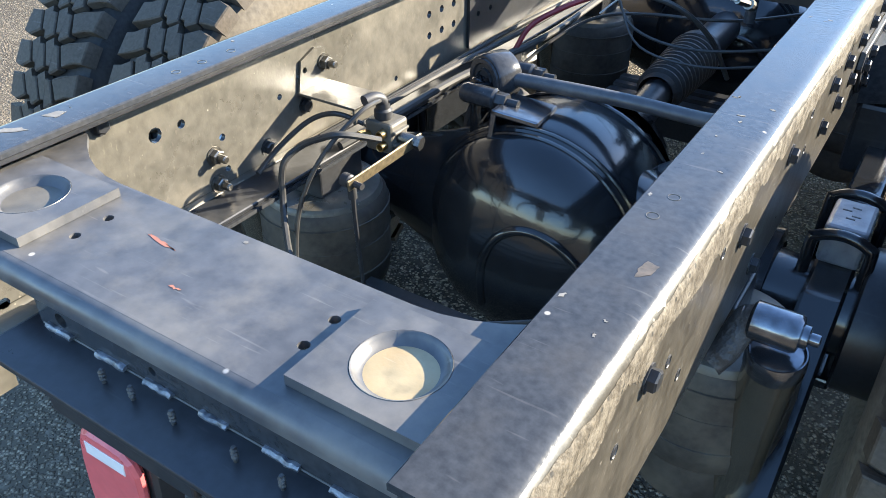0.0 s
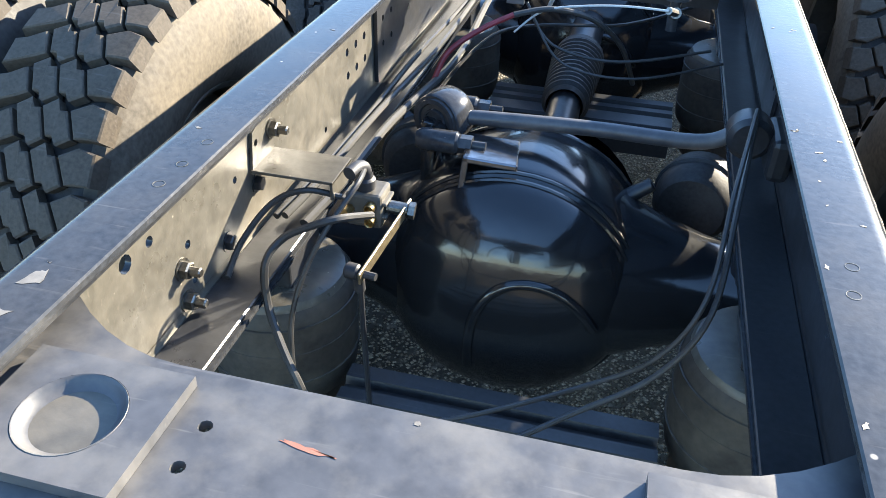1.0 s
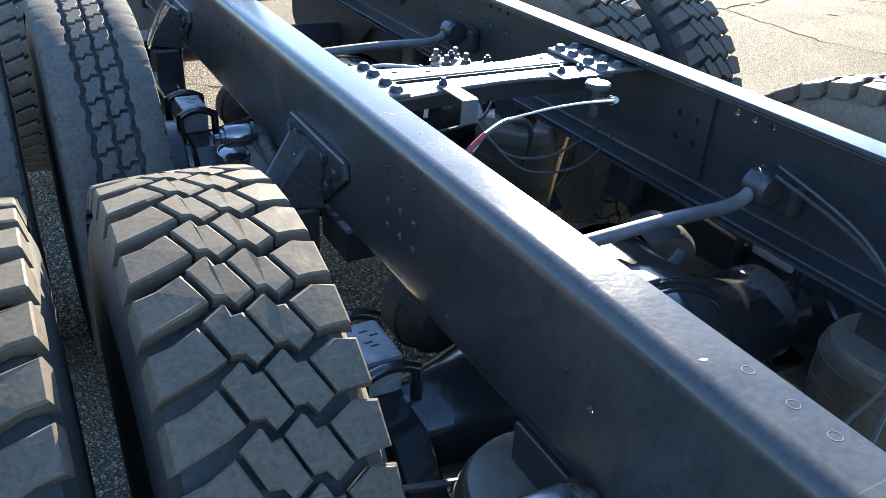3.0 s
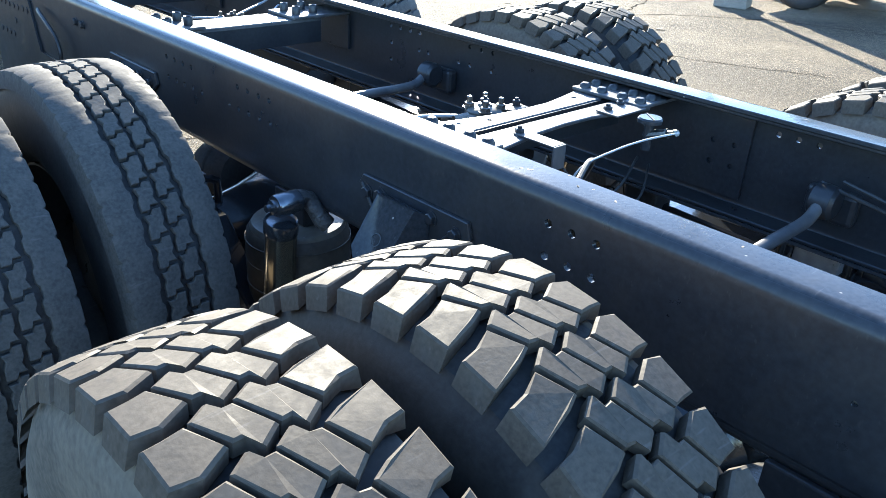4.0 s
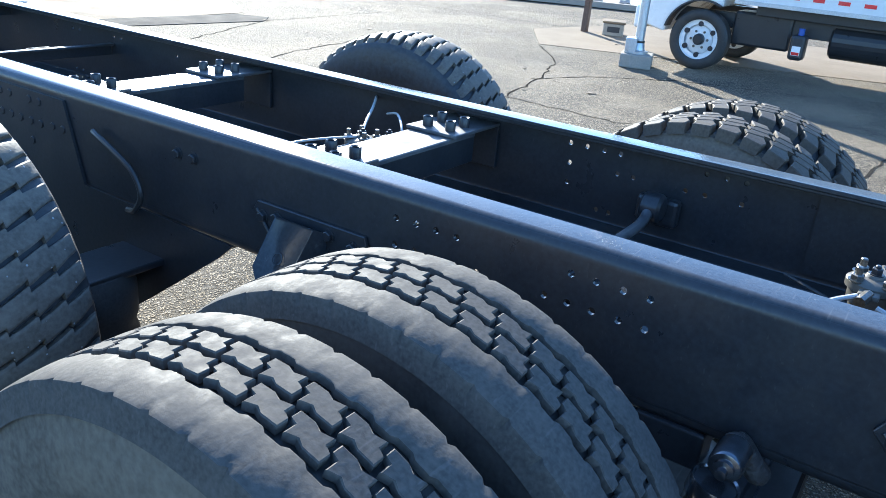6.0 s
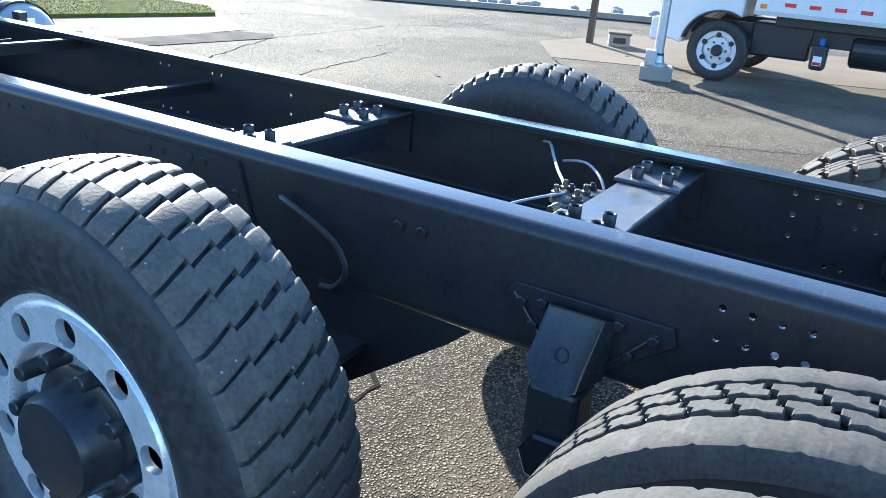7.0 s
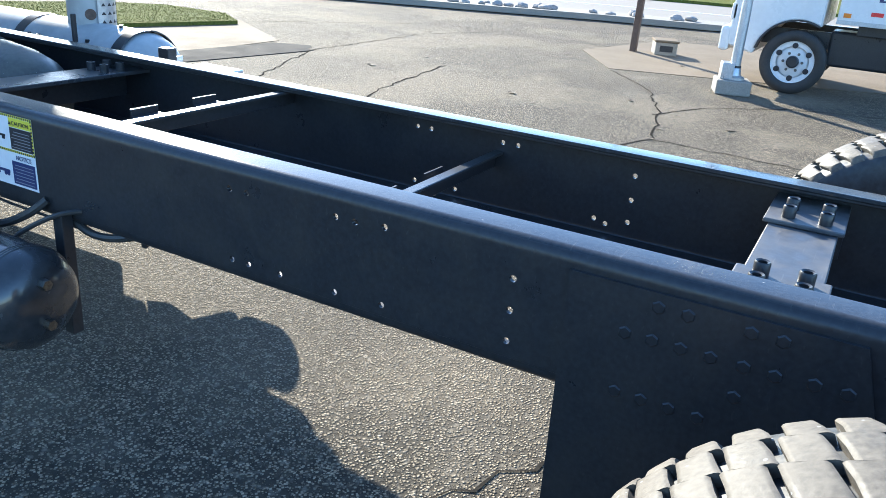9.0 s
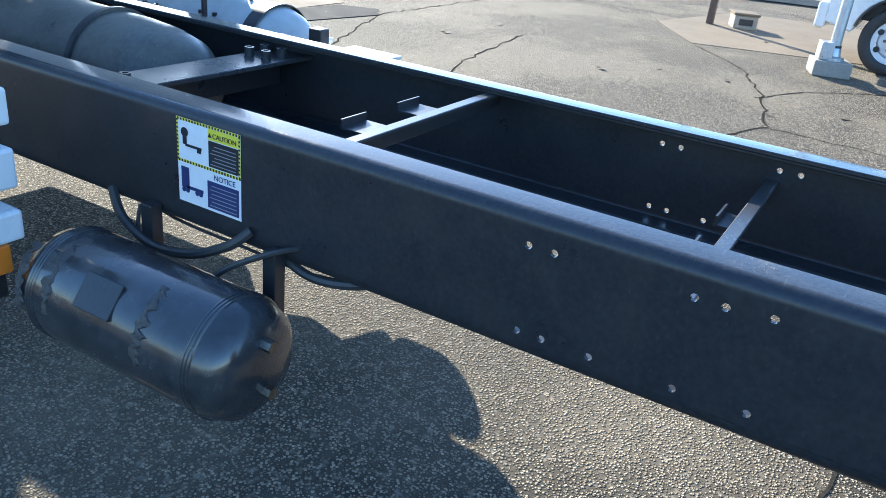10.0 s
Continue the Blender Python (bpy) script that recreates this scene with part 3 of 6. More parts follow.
def wheel(at, style, flip=1, spin=0.0):
    """A truck wheel: rim with tyre, tread and nuts as its pieces."""
    bm = bmesh.new()
    if style == "alu":
        prof = [(0.288, -0.09), (0.283, -0.10), (0.283, 0.085), (0.292, 0.095), (0.296, 0.105), (0.292, 0.11), (0.284, 0.111), (0.276, 0.107), (0.271, 0.109), (0.266, 0.118)]
        lathe(bm, prof, 64, PX)
        ring_holes = [(0.234 * math.cos(2 * math.pi * k / 10), 0.234 * math.sin(2 * math.pi * k / 10), 0.029) for k in range(10)]
        disc = [(0.267 * math.cos(2 * math.pi * k / 60), 0.267 * math.sin(2 * math.pi * k / 60)) for k in range(60)]
        slab(bm, disc, 0.018, Matrix.Translation((0.1, 0, 0)) @ YZ, ring_holes + [(0.0, 0.0, 0.2)], sides=28)
        lathe(bm, [(0.2005, 0.1185), (0.196, 0.116), (0.191, 0.106), (0.187, 0.088), (0.178, 0.083), (0.0, 0.083)], 56, PX)
        bmesh.ops.recalc_face_normals(bm, faces=bm.faces[:])
        mat = ALU
    else:
        prof = [(0.288, -0.10), (0.282, -0.10), (0.262, 0.02), (0.2, 0.03), (0.14, -0.02), (0.0, -0.02)]
        lathe(bm, prof, 40, PX)
        lathe(bm, [(0.282, -0.10), (0.282, 0.10), (0.292, 0.106), (0.296, 0.1)], 40, PX)
        mat = DUSTY
    w = part("wheel", bm, mat, chassis, {"alu": "polished aluminium wheel with round hand holes and black hub", "rib": "dual wheel with highway rib tread", "lug": "dual wheel with deep lug tread"}[style], smooth=True)
    w.matrix_basis = Matrix.Translation(at) @ Matrix.Rotation(radians(spin), 4, "X") @ (Matrix.Rotation(math.pi, 4, "Z") if flip < 0 else Matrix())
    bm = bmesh.new()
    if style == "rib":
        part("tyre", tyre_mesh(depth=0.016, width=0.262), RUBBER, w, smooth=True)
        rib_tread(bm)
    elif style == "alu":
        part("tyre", round_tyre(), SCUFFED, w, smooth=True)
        worn_tread(bm)
    else:
        part("tyre", tyre_mesh(depth=0.023, crown=0.005), RUBBER, w, smooth=True)
        lug_tread(bm)
    carcass = w.children[0].data
    carcass.materials.append(SUNLIT_DUSTY_RUBBER)
    # One sidewall's dusty tan also carries the brightness of its sunlit side.
    for f in carcass.polygons:
        if f.normal.x > 0.35:
            f.material_index = 0 if style == "alu" else 1
    part("tread", bm, {"alu": WORN_TREAD, "rib": RIB_TREAD, "lug": TREAD}[style], w, smooth=style != "lug")
    if style == "alu":
        bm = bmesh.new()
        lathe(bm, [(0.142, 0.0835), (0.142, 0.09), (0.136, 0.094), (0.118, 0.096), (0.112, 0.104), (0.108, 0.15), (0.098, 0.165), (0.06, 0.17), (0.0, 0.17)], 40, PX)
        part("hub", bm, PAINT, w, "black painted hub", smooth=True)
        bm = bmesh.new()
        lathe(bm, [(0.0, 0.05), (0.25, 0.05), (0.252, 0.03), (0.252, -0.09), (0.0, -0.09)], 40, PX)
        part("brake_drum", bm, PAINT, w, "dark brake drum behind the wheel", smooth=True)
        for k in range(10):
            a = 2 * math.pi * (k + 0.5) / 10
            bm = bmesh.new()
            rod(bm, (0.083, 0.163 * math.cos(a), 0.163 * math.sin(a)), (0.135, 0.163 * math.cos(a), 0.163 * math.sin(a)), 0.019, 14, 0.017, 0.003)
            part("lug_nut", bm, PAINT, w, smooth=True)
    return w


WHEELS = {}


def place_wheel(at, style, flip, spin):
    if style not in WHEELS:
        WHEELS[style] = wheel(at, style, flip, spin)
        return WHEELS[style]
    return copy_thing(WHEELS[style], Matrix.Translation(at) @ Matrix.Rotation(radians(spin), 4, "X") @ (Matrix.Rotation(math.pi, 4, "Z") if flip < 0 else Matrix()))


AX_A, AX_B, AX_C = 1.115, 2.46, 3.755
for sx in (-1, 1):
    for i, xx in enumerate((0.806, 1.138)):
        place_wheel((sx * xx - (0.03 if sx > 0 and not i else 0.0), AX_A, 0.52), "lug", sx * (1 if i else -1), (4 if i else 1.3) if sx < 0 else 7 * i + 3)
        place_wheel((sx * xx, AX_B, 0.52), "rib" if sx < 0 else "lug", sx * (1 if i else -1), 11 * i + 5 * sx)
    place_wheel((sx * 0.94, AX_C, 0.595), "alu", sx, 22 if sx < 0 else 13)


# ---------------------------------------------------------------- crossmembers
def plate_cross(y0, y1):
    """A plate crossmember with end plates held by tall hollow bolts."""
    z = 0.963
    bm = bmesh.new()
    a, b = y0 + 0.012, y1 - 0.012
    extrude_x(bm, [(a, z - 0.012), (a, z - 0.003), (a + 0.003, z), (b - 0.003, z), (b, z - 0.003), (b, z - 0.012)], -0.30, 0.30)
    ob = part("crossmember", bm, PLATE, chassis, "black plate crossmember with tall hollow bolts")
    for y in (a + 0.002, b - 0.01):
        bm = bmesh.new()
        box(bm, -0.30, 0.30, y, y + 0.008, z - 0.09, z - 0.0125, 0.001, seg=1)
        part("web", bm, PAINT, ob)
    for sx in (-1, 1):
        bm = bmesh.new()
        box(bm, min(sx * 0.172, sx * 0.424), max(sx * 0.172, sx * 0.424), y0, y1, z + 0.001, z + 0.012, 0.003)
        part("end_plate", bm, PLATE, ob)
        bm = bmesh.new()
        box(bm, min(sx * 0.414, sx * 0.426), max(sx * 0.414, sx * 0.426), y0, y1, z - 0.13, z - 0.001, 0.002)
        part("web_flange", bm, PAINT, ob)
        for dx in (0.212, 0.286):
            for yy in (y0 + 0.045, y1 - 0.05):
                bm = bmesh.new()
                lathe(bm, [(0.0, 0.016), (0.009, 0.016), (0.009, 0.027), (0.0135, 0.029), (0.0155, 0.026), (0.0155, 0.0), (0.0, 0.0)], 16, Matrix.Translation((sx * dx, yy, z + 0.012)))
                part("hollow_bolt", bm, PAINT, ob, smooth=True)
    return ob


plate_cross(3.015, 3.19)
plate_cross(4.0, 4.175)


def ladder_cross(ya, yb):
    """The double-plate crossmember over the drive axles, with riveted ends and a clip for hoses."""
    z = 0.978
    ym = (ya + yb) / 2
    rear = [(-0.30, ya), (-0.24, ya + 0.003), (-0.18, ya + 0.014), (-0.1, ya + 0.03), (0.0, ya + 0.038), (0.1, ya + 0.036), (0.18, ya + 0.02), (0.24, ya + 0.006), (0.30, ya), (0.30, ym - 0.017), (-0.30, ym - 0.017)]
    front = [(x, 2 * ym - y) for x, y in rear]
    bm = bmesh.new()
    slab(bm, rear, -0.009, Matrix.Translation((0, 0, z)), bevel=0.002)
    ob = part("crossmember", bm, PLATE, chassis, "black double-plate crossmember with bolted ends")
    bm = bmesh.new()
    slab(bm, front[::-1], -0.009, Matrix.Translation((0, 0, z)), [(0.2, yb - 0.045, 0.006), (-0.13, yb - 0.058, 0.006), (-0.21, yb - 0.04, 0.006)], bevel=0.002)
    part("front_plate", bm, PLATE, ob)
    bm = bmesh.new()
    extrude_x(bm, [(ym - 0.018, z - 0.003), (ym - 0.018, z - 0.066), (ym + 0.018, z - 0.066), (ym + 0.018, z - 0.003), (ym + 0.011, z - 0.003), (ym + 0.011, z - 0.058), (ym - 0.011, z - 0.058), (ym - 0.011, z - 0.003)], -0.30, 0.30)
    part("centre_channel", bm, PAINT, ob)
    for sx in (-1, 1):
        bm = bmesh.new()
        box(bm, min(sx * 0.255, sx * 0.424), max(sx * 0.255, sx * 0.424), ya - 0.006, yb + 0.006, z + 0.001, z + 0.011, 0.003)
        part("end_plate", bm, PLATE, ob)
        for xx in (0.278, 0.328):
            for yy in (ya + 0.02, ya + 0.075, yb - 0.075, yb - 0.02):
                bm = bmesh.new()
                lathe(bm, [(0, 0.013), (0.009, 0.012), (0.014, 0.007), (0.0155, 0.0), (0.0, 0.0)], 14, Matrix.Translation((sx * xx, yy, z + 0.011)))
                part("round_head_bolt", bm, PAINT, ob, smooth=True)
    for xx, yy in ((-0.15, ya + 0.045), (0.17, ya + 0.04), (0.235, ya + 0.05)):
        bolt(ob, (xx, yy, z), UP, "nut")
    bm = bmesh.new()
    box(bm, -0.165, -0.125, ya - 0.065, ya + 0.05, z + 0.001, z + 0.005, 0.001)
    box(bm, -0.165, -0.125, ya - 0.069, ya - 0.064, z - 0.05, z + 0.004, 0.001)
    part("hose_bracket", bm, PLATE, ob)
    bm = bmesh.new()
    box(bm, 0.14, 0.26, ya - 0.012, ya + 0.055, z + 0.0015, z + 0.006, 0.001)
    part("bracket", bm, PLATE, ob)
    return ob


x1 = ladder_cross(1.585, 1.80)

for y, z in ((4.97, 0.93), (5.745, 1.0)):
    bm = bmesh.new()
    extrude_x(bm, [(y - 0.016, z - 0.008), (y - 0.016, z - 0.002), (y - 0.014, z), (y + 0.014, z), (y + 0.016, z - 0.002), (y + 0.016, z - 0.008)], -0.424, 0.424)
    ob = part("crossmember", bm, BAR, chassis, "narrow black channel crossmember")
    bm = bmesh.new()
    box(bm, -0.424, 0.424, y + 0.007, y + 0.015, z - 0.05, z - 0.0085, 0.001, seg=1)
    part("web", bm, PAINT, ob)
    dy = 0.12 if z > 0.95 else 0.05
    for xx in (-0.12, 0.12):
        bm = bmesh.new()
        box(bm, xx - 0.05, xx + 0.05, y + dy, y + dy + 0.006, z - 0.03, z - 0.004, 0.001)
        box(bm, xx - 0.05, xx + 0.05, y + 0.016, y + dy + 0.002, z - 0.03, z - 0.024, 0.001)
        part("tab", bm, PAINT, ob)

bm = bmesh.new()
extrude_x(bm, [(6.45, 0.955), (6.45, 0.966), (6.452, 0.968), (6.598, 0.968), (6.6, 0.966), (6.6, 0.955)], -0.424, 0.424)
x6 = part("crossmember", bm, BAR, chassis)
bm = bmesh.new()
box(bm, -0.424, 0.424, 6.585, 6.595, 0.85, 0.9545, 0.001, seg=1)
part("web", bm, PAINT, x6)
for xx, yy in ((0.25, 6.49), (0.32, 6.49), (0.25, 6.56), (0.32, 6.56), (-0.27, 6.5)):
    bm = bmesh.new()
    lathe(bm, [(0.0, 0.018), (0.009, 0.018), (0.009, 0.029), (0.0155, 0.029), (0.0155, 0.0), (0.0, 0.0)], 14, Matrix.Translation((xx, yy, 0.968)))
    part("hollow_bolt", bm, PAINT, x6, smooth=True)


def rear_cross():
    z = 0.985
    arc = [(0.21 + 0.065 * (k / 5) ** 2) for k in range(6)]
    out = [(-0.424, 0.045), (0.424, 0.045), (0.424, 0.285)] + [(0.37 - 0.03 * k, y) for k, y in enumerate(reversed(arc))] + [(-0.22 - 0.03 * k, y) for k, y in enumerate(arc)] + [(-0.424, 0.285)]
    bm = bmesh.new()
    holes = [(x, y, 0.0065) for x in (-0.163, 0.171) for y in (0.15, 0.106)]
    slab(bm, out, -0.009, Matrix.Translation((0, 0, z)), holes)
    a = [radians(90) * k / 6 for k in range(7)]
    prof = [(0.046 - 0.018 * math.sin(t), z - 0.018 + 0.018 * math.cos(t)) for t in a] + [(0.028, 0.9605), (0.037, 0.9605)] + [(0.046 - 0.009 * math.sin(t), z - 0.018 + 0.009 * math.cos(t)) for t in reversed(a)]
    va = [[bm.verts.new((x, y, zz)) for y, zz in prof] for x in (-0.345, 0.345)]
    n = len(prof)
    for k in range(n):
        bm.faces.new((va[0][k], va[0][(k + 1) % n], va[1][(k + 1) % n], va[1][k]))
    bm.faces.new(va[0])
    bm.faces.new(va[1][::-1])
    bmesh.ops.recalc_face_normals(bm, faces=bm.faces[:])
    ob = part("crossmember", bm, PLATE, chassis, "wide rear crossmember with scuffed black paint", smooth=True)
    for sx in (-1, 1):
        lo, hi = min(sx * 0.192, sx * 0.343), max(sx * 0.192, sx * 0.343)
        bm = bmesh.new()
        slab(bm, [(lo, 0.058), (hi, 0.058), (hi, 0.19), (lo, 0.19)], 0.0115, Matrix.Translation((0, 0, z + 0.0005)), [(sx * 0.268, 0.124, 0.046)], sides=32)
        part("pad_plate", bm, PLATE, ob)
        bm = bmesh.new()
        lathe(bm, [(0.0458, 0.011), (0.0452, 0.012), (0.0438, 0.0114), (0.042, 0.0085), (0.0365, 0.0024), (0.033, 0.0015)], 36, Matrix.Translation((sx * 0.268, 0.124, z + 0.0005)))
        part("weld_ring", bm, PLATE, ob, smooth=True)
        bm = bmesh.new()
        lathe(bm, [(0.0, 0.0018), (0.0345, 0.0018), (0.0345, 0.0004)], 32, Matrix.Translation((sx * 0.268, 0.124, z + 0.0005)))
        part("plug", bm, RUST if sx > 0 else DUSTY, ob, "rust-stained bare plug" if sx > 0 else "dusty black plug")
    bm = bmesh.new()
    box(bm, -0.15, 0.345, -0.033, 0.06, 0.921, 0.93, 0.002)
    part("lower_plate", bm, PAINT, ob)
    bm = bmesh.new()
    slab(bm, [(-0.135, 0.9305), (0.345, 0.9305), (0.345, 0.9603), (-0.135, 0.9603)], 0.0075, Matrix.Translation((0, 0.0365, 0)) @ Matrix.Rotation(math.pi / 2, 4, "X"), [(-0.095, 0.947, 0.009), (0.045, 0.948, 0.005)], sides=16)
    part("rear_web", bm, PAINT_TOP, ob)
    bm = bmesh.new()
    bend = [(-0.1505, 0.93), (-0.175, 0.924), (-0.21, 0.907), (-0.25, 0.88), (-0.28, 0.85), (-0.298, 0.8), (-0.303, 0.745)]
    extrude_y(bm, bend + [(x + 0.006, z - 0.006) for x, z in reversed(bend)], -0.033, 0.045)
    bmesh.ops.recalc_face_normals(bm, faces=bm.faces[:])
    part("bent_flange", bm, DUSTY, ob, smooth=True)
    part("seam", pipe(bmesh.new(), [(-0.13, 0.0285, 0.9305), (0.34, 0.0285, 0.9305)], 0.0012, 6, 2), DUSTY, ob)
    for k in range(1, 7):
        rnd = random.Random(k)
        x = -0.195 + 0.0765 * k + rnd.uniform(-0.003, 0.003)
        step = rnd.uniform(0.0055, 0.0072)
        pts = [(x + step * j, 0.0275 + rnd.uniform(-0.0008, 0.0008), 0.9308 + (0.0006 if j % 2 else 0)) for j in range(7)]
        bm = pipe(bmesh.new(), pts, 0.0045, 8, 2)
        for v in bm.verts:
            v.co += Vector((1, 1, 1)) * 0.0011 * noise.noise(v.co * 240)
        part("weld_bead", bm, WELD, ob, smooth=True)
    for x in (-0.005, 0.037, 0.093, 0.171, 0.226, 0.29):
        bm = bmesh.new()
        lathe(bm, [(0.0, 0.017), (0.0022, 0.017)] + [(0.0024 + 0.0013 * (j % 2), 0.0155 - 0.0021 * j) for j in range(7)] + [(0.0024, 0.0)], 10, Matrix.Translation((x + 0.005, 0.005, 0.93)))
        part("stud", bm, CAST, ob)
    bm = bmesh.new()
    box(bm, -0.055, 0.15, -0.026, 0.05, 0.888, 0.9205, 0.003)
    part("light_box", bm, PAINT, ob)
    return ob


rear = rear_cross()
bm = bmesh.new()
lens = [(-0.044, 0.72), (-0.043, 0.78), (-0.037, 0.83), (-0.03, 0.862), (-0.024, 0.874), (-0.012, 0.88), (0.02, 0.881), (0.04, 0.879), (0.052, 0.87), (0.058, 0.855), (0.056, 0.82), (0.048, 0.77), (0.036, 0.72)]
case = [(x + (x - 0.008) * 0.13, z + (z - 0.80) * 0.07) for x, z in lens]
FRONT = Matrix.Translation((0, -0.012, 0)) @ Matrix.Rotation(math.pi / 2, 4, "X")
slab(bm, lens, 0.012, FRONT, bevel=0.004)
tail = part("tail_light", bm, RED, chassis, "red tail light with white reversing panel")
bm = bmesh.new()
slab(bm, case, 0.034, Matrix.Translation((0, 0.024, 0)) @ Matrix.Rotation(math.pi / 2, 4, "X"), bevel=0.004)
part("housing", bm, DARKPLASTIC, tail, "dull black plastic housing")
bm = bmesh.new()
slab(bm, [(-0.019, 0.848), (-0.017, 0.866), (0.043, 0.867), (0.041, 0.85)], 0.0012, Matrix.Translation((0, -0.0238, 0)) @ Matrix.Rotation(math.pi / 2, 4, "X"), bevel=0.0004)
part("reverse_lens", bm, WHITE_LENS, tail)

def flake(name, parent, pts, z, mat, seed=0):
    """A thin irregular chip or smear lying on a level surface."""
    rnd = random.Random(seed)
    ring = []
    for (xa, ya), (xb, yb) in zip(pts, pts[1:] + pts[:1]):
        for k in range(4):
            t = k / 4
            ring.append((xa + (xb - xa) * t + rnd.uniform(-0.0012, 0.0012), ya + (yb - ya) * t + rnd.uniform(-0.0012, 0.0012)))
    bm = bmesh.new()
    slab(bm, ring, 0.00015, Matrix.Translation((0, 0, z)))
    return part(name, bm, mat, parent)


flake("paint_chip", left_rail, [(-0.40, 0.235), (-0.378, 0.243), (-0.384, 0.262), (-0.394, 0.258)], H + 0.0003, BARE, 1)
flake("paint_chip", left_rail, [(-0.41, 0.165), (-0.385, 0.186), (-0.375, 0.2), (-0.388, 0.199), (-0.405, 0.185)], H + 0.0003, BARE, 2)
ORANGE = material("orange_marker", (0.27, 0.115, 0.075), 0.6, grain=0.3, scale=80)
flake("marker_smear", rear, [(-0.098, 0.152), (-0.092, 0.1545), (-0.07, 0.151), (-0.047, 0.147), (-0.05, 0.146), (-0.075, 0.147)], 0.9853, ORANGE, 3)
flake("scuff", rear, [(-0.004, 0.101), (0.0, 0.103), (0.012, 0.101), (0.004, 0.099)], 0.9853, ORANGE, 4)
flake("scuff", rear, [(0.001, 0.2), (0.006, 0.202), (0.008, 0.199), (0.004, 0.197)], 0.9853, BARE, 6)
TANWORN = material("tan_worn_spot", (0.085, 0.066, 0.045), 0.45, grain=0.4, scale=120)
flake("rust_patch", right_rail, [(0.398, 0.325), (0.411, 0.335), (0.412, 0.352), (0.4, 0.357), (0.396, 0.343)], H + 0.0002, TANWORN, 7)
for rail_ob, x, y in ((left_rail, -0.372, 0.44), (left_rail, -0.371, 0.49), (left_rail, -0.37, 0.55), (right_rail, 0.372, 0.44), (right_rail, 0.378, 0.49)):
    bm = bmesh.new()
    lathe(bm, [(0.0066, 0.0), (0.0067, 0.0003), (0.0072, 0.0003), (0.0073, 0.0)], 20, Matrix.Translation((x, y, H + 0.0002)))
    part("ring_scuff", bm, DUSTY, rail_ob)
rnd = random.Random(12)
for k in range(15):
    y = 0.26 + 0.05 * k + rnd.uniform(-0.01, 0.01)
    ln = rnd.uniform(0.012, 0.04)
    a0 = radians(rnd.uniform(40, 58))
    bm = bmesh.new()
    rows = []
    for j in range(6):
        u = j / 5
        wob = rnd.uniform(0.05, 0.22) * math.sin(math.pi * min(0.95, max(0.08, u)))
        rows.append([bm.verts.new((0.411 + 0.0263 * math.sin(a), y + ln * (u - 0.5), H - 0.026 + 0.0263 * math.cos(a))) for a in (a0 - wob * 0.6, a0, a0 + wob)])
    for r0, r1 in zip(rows, rows[1:]):
        for m in range(2):
            bm.faces.new((r0[m], r0[m + 1], r1[m + 1], r1[m]))
    bmesh.ops.recalc_face_normals(bm, faces=bm.faces[:])
    part("worn_edge", bm, BARE if k % 3 else TANWORN, right_rail, smooth=True)
rnd = random.Random(5)
for k in range(26):
    left = rnd.random() < 0.5
    rail_ob = left_rail if left else right_rail
    x0, y0 = (-1 if left else 1) * rnd.uniform(0.352, 0.41), rnd.uniform(0.2, 1.5)
    a, n = rnd.uniform(0, 6.28), rnd.uniform(0.002, 0.006)
    dx, dy = n * math.cos(a), n * math.sin(a)
    flake("paint_chip", rail_ob, [(x0 - dx, y0 - dy), (x0 + dy * 0.4, y0 - dx * 0.4), (x0 + dx, y0 + dy), (x0 - dy * 0.4, y0 + dx * 0.4)], H + 0.0003, BARE, k)

# bolts, nuts and plates on the rails
for y, z in ((0.528, 0.826), (0.527, 0.772)):
    bolt(left_rail, (-0.428, y, z), PX, "stud")
for y, z in ((0.33, 0.962), (0.281, 0.96), (0.765, 0.834), (0.654, 0.79)):
    bolt(left_rail, (-0.428, y, z), PX, "bolt")
for y in (4.304, 4.255, 4.205, 4.154):
    for z in (0.895, 0.774):
        bolt(left_rail, (-0.437, y, z), NX)
for y in (4.254, 4.203, 4.1, 4.05):
    bolt(left_rail, (-0.437, y, 0.959), NX)
for y, z in ((4.104, 0.835), (4.1, 0.895), (4.05, 0.895), (3.99, 0.9), (3.94, 0.9), (3.45, 0.94), (3.39, 0.94)):
    bolt(left_rail, (-0.437, y, z), NX)
for y in (1.15, 1.28, 1.42, 1.55, 1.68, 1.9, 2.05):
    for z in (0.94, 0.86):
        bolt(right_rail, (0.437, y, z), PX)
for y, z in ((0.29, 0.937), (0.62, 0.92), (0.75, 0.8), (0.86, 0.93)):
    bolt(right_rail, (0.437, y, z), PX)
for y, z in ((0.22, 0.9), (0.36, 0.905), (0.2, 0.83), (0.42, 0.84), (0.52, 0.95), (0.7, 0.88), (0.98, 0.95), (1.0, 0.88)):
    bm = bmesh.new()
    lathe(bm, [(0.0, 0.0004), (0.0066, 0.0004), (0.0072, 0.0012), (0.0085, 0.0004), (0.0085, -0.001)], 16, Matrix.Translation((0.437, y, z)) @ PX)
    part("plugged_hole", bm, PAINT, right_rail)
bm = bmesh.new()
slab(bm, [(3.25, 0.745), (3.3, 0.7), (3.6, 0.48), (3.74, 0.385), (4.3, 0.385), (4.415, 0.48), (4.42, 0.985), (3.93, 0.985), (3.86, 0.755)], 0.008, Matrix.Translation((-0.446, 0, 0)) @ YZ)
part("side_plate", bm, PAINT, chassis)
bm = bmesh.new()
